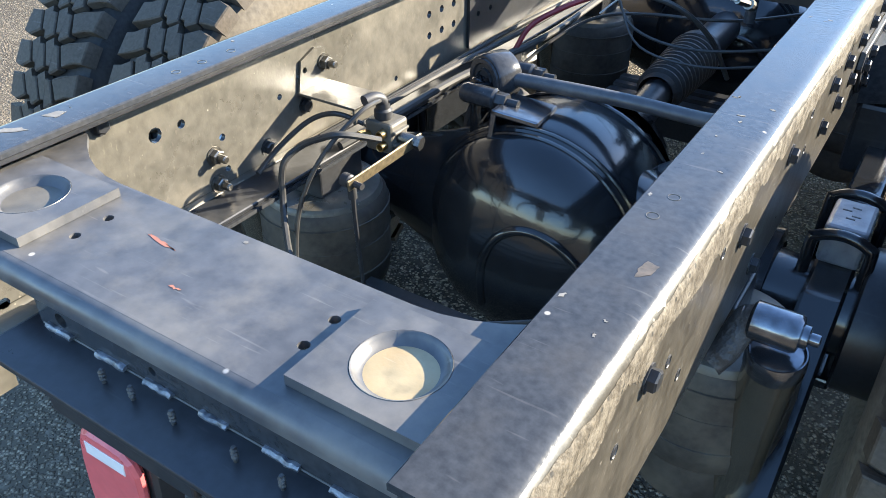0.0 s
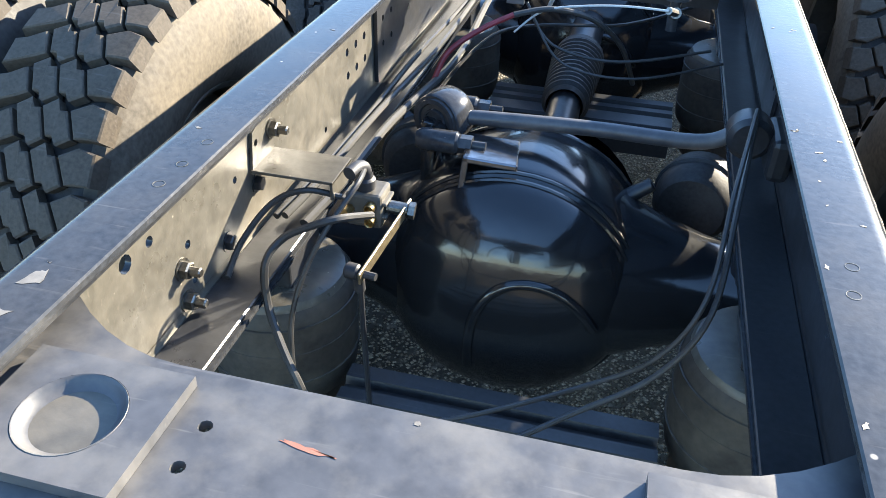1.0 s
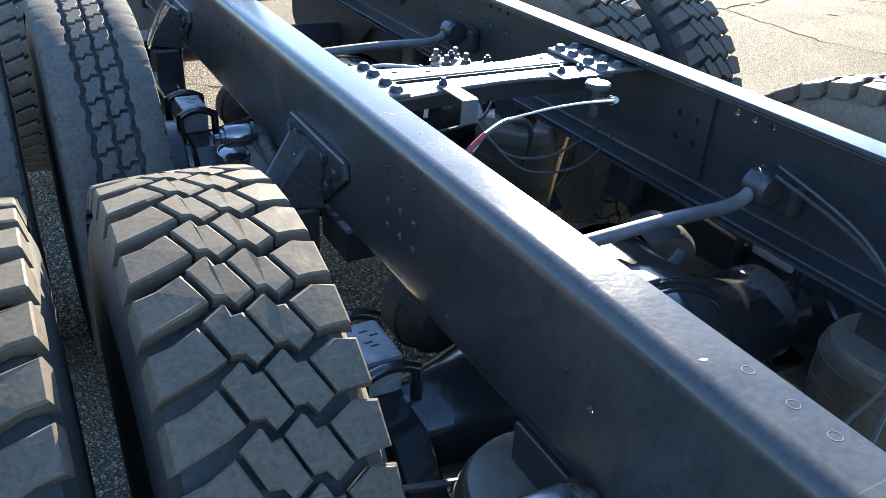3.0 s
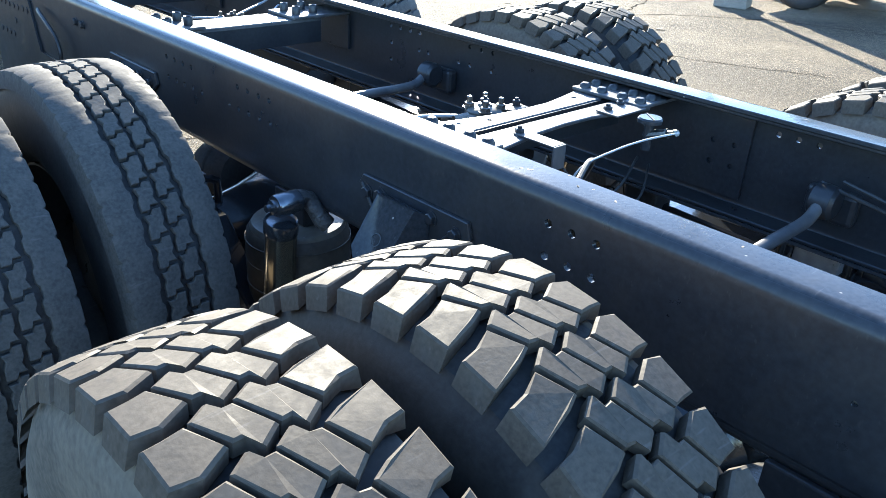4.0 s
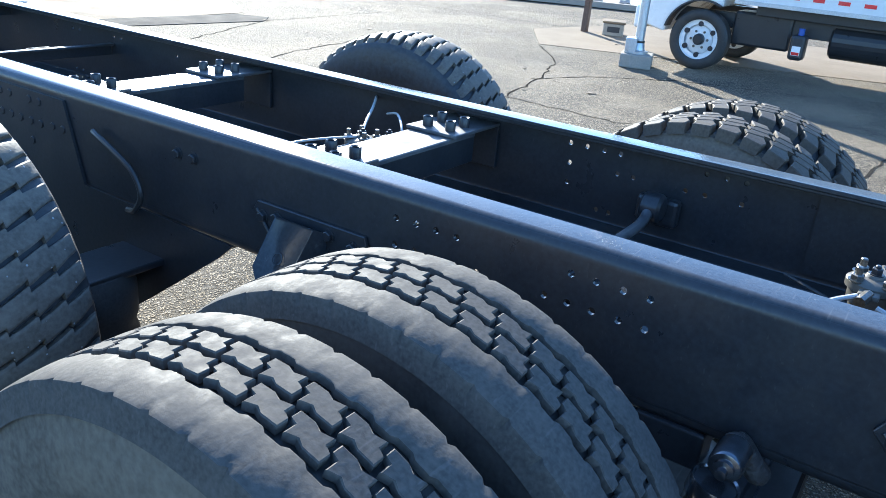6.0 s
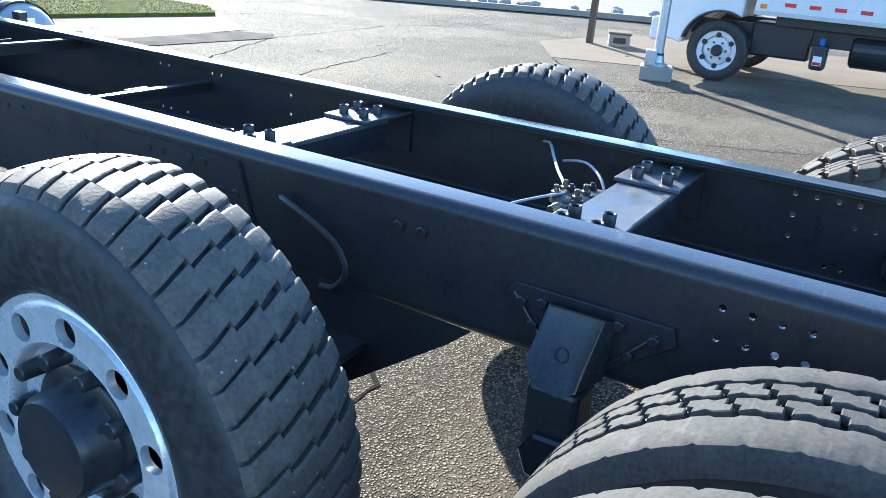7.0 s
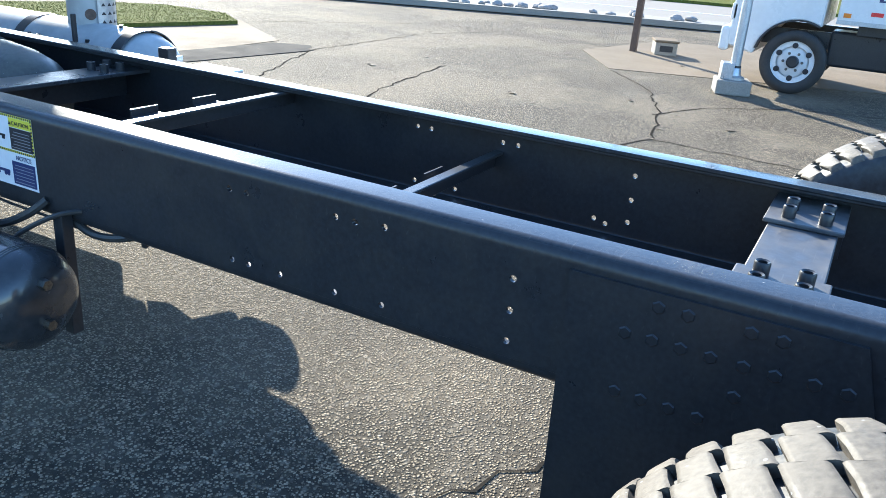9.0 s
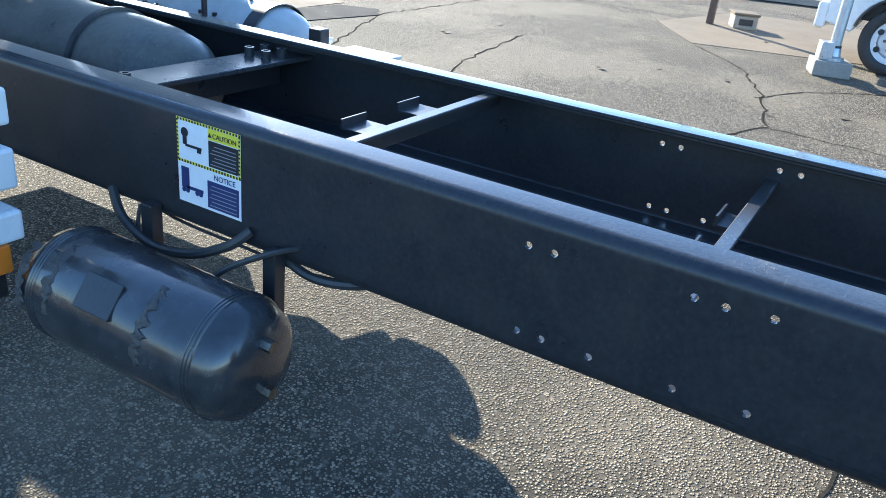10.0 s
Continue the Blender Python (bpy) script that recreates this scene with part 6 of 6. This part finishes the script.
ladder = part("side_step", bm, WHITE, chassis, "white side steps by the tank")
bm = bmesh.new()
box(bm, -0.78, -0.71, 6.4, 6.74, 0.55, 1.07, 0.006)
part("step_back", bm, PAINT, ladder)
bm = bmesh.new()
box(bm, -0.785, -0.705, 6.375, 6.41, 0.62, 0.69, 0.006)
part("marker_lamp", bm, AMBER, ladder)

# ---------------------------------------------------------------- the lot and its surroundings
def sheet(name, pts, z, mat, label, category, thick=0.12, parent=None):
    bm = bmesh.new()
    slab(bm, pts, -thick, Matrix.Translation((0, 0, z)))
    ob = part(name, bm, mat, parent)
    if parent is None:
        tagged(ob, label, category, kind="structure")
    return ob


sheet("apron", [(3.2, 11.2), (6.95, 11.3), (8.3, 13.3), (7.75, 12.78), (3.0, 14.1)], 0.006, CONC_WARM, "tan concrete apron beside the grass", "apron")
# This dark strip is a shadow on the lot, painted as a flat sheet.
sheet("patch", [(3.3, 11.4), (4.9, 11.36), (6.7, 11.2), (6.95, 10.75), (6.58, 10.47), (4.9, 10.7), (3.2, 10.95)], 0.009, material("painted_shadow", (0.04, 0.038, 0.037), 1.0, specular=0.05, grain=0.2, scale=60, bump=0.1), "dark strip painted on the lot for a shadow", "asphalt patch")
sheet("pavement", [(8.85, 7.22), (10.4, 8.15), (13.2, 7.6), (14.6, 2.0), (12.5, -2.0), (9.3, 6.05)], 0.006, CONC_WARM, "tan concrete strip under the parked truck", "pavement")
far = [(18.3, -4), (17.5, 3.0), (16.4, 7.2), (15.5, 9.8), (14.3, 12.2), (13.2, 14.6), (11.6, 17.2), (8.8, 21.0)]


def strip(name, line, off0, off1, z, mat, label, category, thick=0.12):
    a = [Vector((x, y, 0)) for x, y in line]
    nrm = []
    for i in range(len(a)):
        d = (a[min(i + 1, len(a) - 1)] - a[max(i - 1, 0)]).normalized()
        nrm.append(Vector((d.y, -d.x, 0)))
    bm = bmesh.new()
    rows = []
    for p, n in zip(a, nrm):
        q0, q1 = p + n * off0, p + n * off1
        rows.append([bm.verts.new((q0.x, q0.y, z)), bm.verts.new((q1.x, q1.y, z)), bm.verts.new((q1.x, q1.y, z - thick)), bm.verts.new((q0.x, q0.y, z - thick))])
    for r0, r1 in zip(rows, rows[1:]):
        for k in range(4):
            bm.faces.new((r0[k], r0[(k + 1) % 4], r1[(k + 1) % 4], r1[k]))
    bm.faces.new(rows[0])
    bm.faces.new(rows[-1][::-1])
    bmesh.ops.recalc_face_normals(bm, faces=bm.faces[:])
    return tagged(part(name, bm, mat), label, category, kind="structure")


strip("kerb", far, 0.0, 0.16, 0.14, CONCRETE, "grey concrete kerb along the road verge", "kerb")
strip("verge", far, 0.16, 1.6, 0.1, material("gravel_verge", (0.24, 0.22, 0.19), 0.9, grain=0.4, scale=18, bump=0.4), "stony verge behind the kerb", "verge")
strip("road", far, 1.6, 9.0, 0.03, ROAD, "pale concrete road beyond the verge", "road")
strip("road_line", far, 4.9, 5.02, 0.035, PAPER, "white painted road line", "road line", 0.02)
strip("grass_verge", far, 9.0, 40.0, 0.12, GRASS, "mown grass across the road", "grass")
lawn = [(3.0, 14.1), (7.75, 12.78), (8.35, 13.6), (8.3, 14.9), (7.6, 15.6), (2.0, 17.5)]
sheet("lawn", lawn, 0.06, GRASS, "short green lawn at the lot's corner", "lawn", 0.07)


def grass_blades():
    rnd = random.Random(9)
    verts, faces = [], []
    poly = [Vector((x, y)) for x, y in lawn]

    def inside(x, y):
        c = False
        for i in range(len(poly)):
            a, b = poly[i], poly[i - 1]
            if (a.y > y) != (b.y > y) and x < (b.x - a.x) * (y - a.y) / (b.y - a.y) + a.x:
                c = not c
        return c
    while len(faces) < 24000:
        x, y = rnd.uniform(2.0, 8.4), rnd.uniform(12.7, 17.5)
        if not inside(x, y):
            continue
        h, a, w = rnd.uniform(0.005, 0.016), rnd.uniform(0, 6.28), rnd.uniform(0.004, 0.009)
        i = len(verts)
        verts += [(x - w * math.cos(a), y - w * math.sin(a), 0.058), (x + w * math.cos(a), y + w * math.sin(a), 0.058), (x + rnd.uniform(-0.03, 0.03), y + rnd.uniform(-0.03, 0.03), 0.06 + h)]
        faces.append((i, i + 1, i + 2))
    me = bpy.data.meshes.new("grass_blades")
    me.from_pydata(verts, [], faces)
    me.materials.append(GRASS)
    return tagged(new("grass_blades", me), "short green grass blades on the lawn", "grass", kind="stuff")


grass_blades()


def rock_mesh(seed):
    rnd = random.Random(seed)
    bm = bmesh.new()
    bmesh.ops.create_icosphere(bm, subdivisions=2, radius=1.0)
    off = Vector((rnd.uniform(0, 50), rnd.uniform(0, 50), 0))
    for v in bm.verts:
        v.co *= 1 + 0.35 * noise.noise(v.co * 1.3 + off)
        v.co.z = max(v.co.z * 0.7, -0.35)
    return bm


ROCKS = []
rnd = random.Random(21)
for k in range(46):
    u = rnd.uniform(0.12, 0.9) * (len(far) - 1)
    i = int(u)
    p = Vector(far[i]).lerp(Vector(far[i + 1]), u - i)
    d = (Vector(far[i + 1]) - Vector(far[i])).normalized()
    q = p + Vector((d.y, -d.x)) * rnd.uniform(0.35, 1.3)
    sc = rnd.uniform(0.06, 0.15)
    if len(ROCKS) < 6:
        ob = part("rock", rock_mesh(k), ROCK, None, smooth=False)
        ROCKS.append(ob)
    else:
        ob = new("rock", rnd.choice(ROCKS).data)
    ob.matrix_basis = Matrix.LocRotScale((q.x, q.y, 0.1 + 0.3 * sc), Euler((0, 0, rnd.uniform(0, 6))), Vector((sc, sc * rnd.uniform(0.7, 1.2), sc * rnd.uniform(0.7, 1.0))))
    tagged(ob, "grey landscape rock on the stony verge", "rock", "rocks on the verge")


def crack(pts, w=0.018, seed=1):
    rnd = random.Random(seed)
    line = []
    for (x0, y0), (x1, y1) in zip(pts, pts[1:]):
        n = max(2, int(math.hypot(x1 - x0, y1 - y0) / 0.12))
        for k in range(n):
            t = k / n
            line.append(Vector((x0 + (x1 - x0) * t + rnd.uniform(-0.03, 0.03), y0 + (y1 - y0) * t + rnd.uniform(-0.03, 0.03), 0.0)))
    bm = bmesh.new()
    prev = None
    for i, p in enumerate(line):
        d = (line[min(i + 1, len(line) - 1)] - line[max(i - 1, 0)]).normalized()
        n = Vector((-d.y, d.x, 0)) * w * rnd.uniform(0.25, 0.7)
        row = [bm.verts.new(p + n + Vector((0, 0, 0.003))), bm.verts.new(p - n + Vector((0, 0, 0.003)))]
        if prev:
            bm.faces.new((prev[0], prev[1], row[1], row[0]))
        prev = row
    return part("crack", bm, CRACKED, ground)


CRACKED = material("crack_soil", (0.04, 0.036, 0.03), 1.0, grain=0.3, scale=80, bump=0.2, specular=0.0)
for k, (pts, w) in enumerate((
        ([(4.3, 5.9), (5.13, 5.61), (6.25, 5.85), (7.6, 6.3), (8.8, 7.2)], 0.018), ([(5.1, 5.6), (5.0, 4.4), (5.6, 3.0)], 0.013),
        ([(8.3, 13.0), (11.25, 11.13), (11.34, 8.0), (10.4, 8.15)], 0.02), ([(4.0, 9.4), (6.6, 10.5), (9.5, 10.6), (12.0, 9.8)], 0.018),
        ([(-0.243, 3.926), (-0.07, 3.92), (0.107, 3.985), (0.265, 3.99), (0.441, 4.106), (0.713, 4.2), (1.1, 4.3)], 0.016), ([(-0.3, 4.95), (0.006, 4.803), (0.151, 4.743), (0.25, 4.672), (0.346, 4.623), (0.6, 4.62), (0.85, 4.6)], 0.011),
        ([(6.2, 5.9), (6.98, 5.58), (7.8, 4.8), (8.4, 3.2)], 0.02), ([(3.0, 2.0), (4.6, 2.4), (6.5, 2.2)], 0.02), ([(3.0, 7.5), (4.9, 8.4), (7.2, 8.8)], 0.02))):
    crack(pts, w, k)


# fallen leaves on the lot
LEAF = material("dry_leaf", (0.1, 0.07, 0.04), 0.8, grain=0.4, scale=30)
bm = bmesh.new()
rim = [bm.verts.new((0.05 * math.cos(a) * (1 + 0.25 * math.cos(3 * a)), 0.032 * math.sin(a), 0.012 * abs(math.cos(a)))) for a in [2 * math.pi * k / 10 for k in range(10)]]
hub = bm.verts.new((0, 0, 0.004))
for k in range(10):
    bm.faces.new((hub, rim[k], rim[(k + 1) % 10]))
leaf = part("fallen_leaf", bm, LEAF)
rnd = random.Random(31)
for k in range(34):
    ob = leaf if k == 0 else new("fallen_leaf", leaf.data)
    x, y = rnd.uniform(5.5, 11.5), rnd.uniform(5.0, 11.0)
    sc = rnd.uniform(0.5, 1.2)
    ob.matrix_basis = Matrix.LocRotScale((x, y, 0.004), Euler((0, 0, rnd.uniform(0, 6.28))), Vector((sc, sc, sc)))
    tagged(ob, "small dry brown leaf lying on the asphalt", "leaf", "fallen leaves on the lot")

# light pole on its footing
pole = tagged(empty("light_pole", (8.34, 5.54, 0)), "galvanised light pole on a concrete footing", "light pole")
bm = bmesh.new()
box(bm, -0.2, 0.2, -0.2, 0.2, 0, 0.17, 0.015, Matrix.Rotation(0.3, 4, "Z"))
part("footing", bm, CONCRETE, pole, "square concrete footing")
bm = bmesh.new()
rod(bm, (0, 0, 0.17), (0.02, 0.05, 7.5), 0.06, 20, 0.045)
lathe(bm, [(0.13, 0.17), (0.13, 0.2), (0.085, 0.215), (0.07, 0.3), (0.06, 0.32)], 20)
part("shaft", bm, GALV, pole, smooth=True)
bm = bmesh.new()
box(bm, -0.12, 0.1, 0.02, 0.16, 0.17, 0.36, 0.01, Matrix.Rotation(0.3, 4, "Z"))
part("junction_box", bm, GALV, pole, "small grey box strapped to the pole")
bm = bmesh.new()
lathe(bm, [(0.068, 0.3), (0.07, 0.31), (0.07, 0.325), (0.068, 0.33)], 20)
part("band", bm, PAINT, pole)
bm = bmesh.new()
box(bm, -0.05, 0.05, -0.05, 0.05, 0, 2.6, 0.01, Matrix.Translation((11.1, 7.55, 0)) @ Matrix.Rotation(0.035, 4, "Y"))
tagged(part("sign_post", bm, RUSTPOST), "brown steel post standing in the lot", "post")
ubox = tagged(empty("utility_box", (11.25, 7.1, 0)), "small grey utility box on the concrete strip", "utility box")
bm = bmesh.new()
box(bm, -0.2, 0.2, -0.17, 0.17, 0.0, 0.2, 0.015, Matrix.Rotation(0.4, 4, "Z"))
part("housing", bm, CONCRETE, ubox)
bm = bmesh.new()
box(bm, -0.22, 0.22, -0.19, 0.19, 0.2, 0.235, 0.012, Matrix.Rotation(0.4, 4, "Z"))
part("lid", bm, CONC_WARM, ubox)
bm = bmesh.new()
box(bm, -0.204, -0.199, -0.1, 0.1, 0.06, 0.15, 0.001, Matrix.Rotation(0.4, 4, "Z"))
part("door", bm, DARKPLASTIC, ubox)


def road_wheel(parent, at, r=0.38, w=0.22):
    bm = bmesh.new()
    lathe(bm, [(0.19, -0.06), (0.24, -0.06), (0.245, -0.075), (0.255, -0.078), (0.255, 0.08), (0.225, 0.06), (0.225, 0.0), (0.19, -0.02), (0.16, -0.04), (0.0, -0.04)], 36, Matrix.Translation(at) @ PX)
    wh = part("wheel", bm, WHITE, parent, "white steel wheel", smooth=True)
    bm = bmesh.new()
    prof = [(0.25, -0.085), (0.28, -0.105), (0.33, -0.11), (r - 0.012, -0.095), (r, -0.08), (r, 0.08), (r - 0.012, 0.095), (0.33, 0.11), (0.25, 0.085)]
    lathe(bm, prof, 48, Matrix.Translation(at) @ PX)
    part("tyre", bm, RUBBER, wh, smooth=True)
    bm = bmesh.new()
    lathe(bm, [(0.0, -0.1), (0.055, -0.1), (0.07, -0.085), (0.075, -0.04)], 24, Matrix.Translation(at) @ PX)
    part("hub", bm, PAINT, wh, smooth=True)
    for k in range(6):
        t = 2 * math.pi * k / 6
        bolt(wh, (at[0] - 0.04, at[1] + 0.11 * math.cos(t), at[2] + 0.11 * math.sin(t)), NX, "stud")
        t += 0.5
        bm = bmesh.new()
        rod(bm, (at[0] - 0.063, at[1] + 0.196 * math.cos(t), at[2] + 0.196 * math.sin(t)), (at[0] - 0.02, at[1] + 0.196 * math.cos(t), at[2] + 0.196 * math.sin(t)), 0.034, 14)
        part("hand_hole", bm, INK, wh)
    return wh


def box_truck():
    t = tagged(empty("box_truck", (-0.25, -0.13, 0)), "white box truck with red and white tape parked on the lot", "box truck")
    x0, x1 = 9.15, 11.25
    bm = bmesh.new()
    side = [(4.88, 0.84), (4.88, 2.25), (5.35, 2.25), (5.75, 1.5), (5.92, 1.3), (5.92, 0.5), (5.6, 0.42)]
    side += [(5.12 + 0.47 * math.cos(a), 0.4 + 0.47 * math.sin(a)) for a in [radians(15 + 10.5 * k) for k in range(11)]]
    slab(bm, side, x1 - x0 - 0.1, Matrix.Translation((x0 + 0.05, 0, 0)) @ YZ, bevel=0.02)
    body = part("cab", bm, WHITE, t)
    bm = bmesh.new()
    box(bm, x0 + 0.04, x0 + 0.05, 4.8, 5.45, 1.35, 2.1, 0.002)
    part("window", bm, GLASS, body)
    bm = bmesh.new()
    box(bm, x0 + 0.035, x0 + 0.051, 5.25, 5.33, 1.12, 1.19, 0.004)
    part("door_handle", bm, DARKPLASTIC, body)
    bm = bmesh.new()
    arch = [(5.12 + r * math.cos(a), 0.4 + r * math.sin(a)) for r, rng in ((0.482, range(11)), (0.462, range(10, -1, -1))) for a in [radians(12 + 10.6 * k) for k in rng]]
    slab(bm, arch, 0.2, Matrix.Translation((x0 + 0.02, 0, 0)) @ YZ)
    part("wheel_arch", bm, DARKPLASTIC, body)
    bm = bmesh.new()
    box(bm, x0 + 0.03, x1 - 0.03, 5.9, 6.02, 0.42, 0.72, 0.04, seg=3)
    part("bumper", bm, WHITE, t)
    bm = bmesh.new()
    box(bm, x0 + 0.05, x0 + 0.2, 5.86, 5.94, 0.8, 1.0, 0.02)
    part("headlight", bm, WHITE_LENS, t)
    bm = bmesh.new()
    box(bm, x0, x1, -1.6, 4.74, 0.9, 3.2, 0.02)
    van = part("cargo_box", bm, WHITE, t, "white cargo box body")
    bm = bmesh.new()
    box(bm, x0 - 0.004, x0 + 0.02, -1.6, 4.74, 0.88, 0.93, 0.002)
    part("sill", bm, GALV, van)
    for k in range(14):
        bm = bmesh.new()
        y = 4.4 - 0.28 * k
        box(bm, x0 - 0.003, x0 - 0.001, y - 0.13, y, 1.0, 1.045)
        part("reflector", bm, REDTAPE, van)
    bm = bmesh.new()
    box(bm, x0 - 0.012, x0, 4.6, 4.68, 0.96, 1.01, 0.004)
    part("marker_lamp", bm, AMBER, van)
    bm = bmesh.new()
    box(bm, x0 - 0.003, x0 - 0.001, 3.95, 4.35, 1.16, 1.25)
    part("maker_plate", bm, NAVY, van)
    for k in range(5):
        bm = bmesh.new()
        box(bm, x0 - 0.005, x0 - 0.0035, 4.27 - 0.06 * k, 4.31 - 0.06 * k, 1.18, 1.23)
        part("mark", bm, PAPER, van)
    bm = bmesh.new()
    box(bm, x0 + 0.35, x0 + 0.43, -1.5, 5.7, 0.55, 0.75, 0.005)
    box(bm, x1 - 0.43, x1 - 0.35, -1.5, 5.7, 0.55, 0.75, 0.005)
    box(bm, x0 + 0.2, x1 - 0.2, -1.5, 4.5, 0.76, 0.9, 0.005)
    part("frame", bm, PAINT, t)
    bm = bmesh.new()
    rod(bm, (x0 + 0.5, 2.6, 0.56), (x0 + 0.5, 3.6, 0.56), 0.22, 28, None, 0.03)
    part("fuel_tank", bm, PAINT, t)
    bm = bmesh.new()
    box(bm, x0 + 0.3, x0 + 0.75, 4.05, 4.78, 0.36, 0.78, 0.03)
    part("battery_box", bm, PAINT, t)
    bm = bmesh.new()
    box(bm, x0 + 0.06, x0 + 0.26, 3.82, 4.0, 0.3, 0.6, 0.04)
    jug = part("fluid_tank", bm, DARKPLASTIC, t)
    bm = bmesh.new()
    rod(bm, (x0 + 0.12, 3.9, 0.6), (x0 + 0.12, 3.9, 0.68), 0.035, 14)
    part("cap", bm, BLUECAP, jug)
    bm = bmesh.new()
    box(bm, x0 + 0.055, x0 + 0.059, 3.86, 3.96, 0.36, 0.47)
    part("label", bm, PAPER, jug)
    bm = bmesh.new()
    box(bm, x0 + 0.053, x0 + 0.0555, 3.865, 3.955, 0.365, 0.4)
    part("label_band", bm, REDTAPE, jug)
    for x in (x0 + 0.15, x1 - 0.15):
        road_wheel(t, (x, 5.12, 0.38))
        road_wheel(t, (x + (0.05 if x < 10 else -0.05), -0.4, 0.38))
    return t


box_truck()
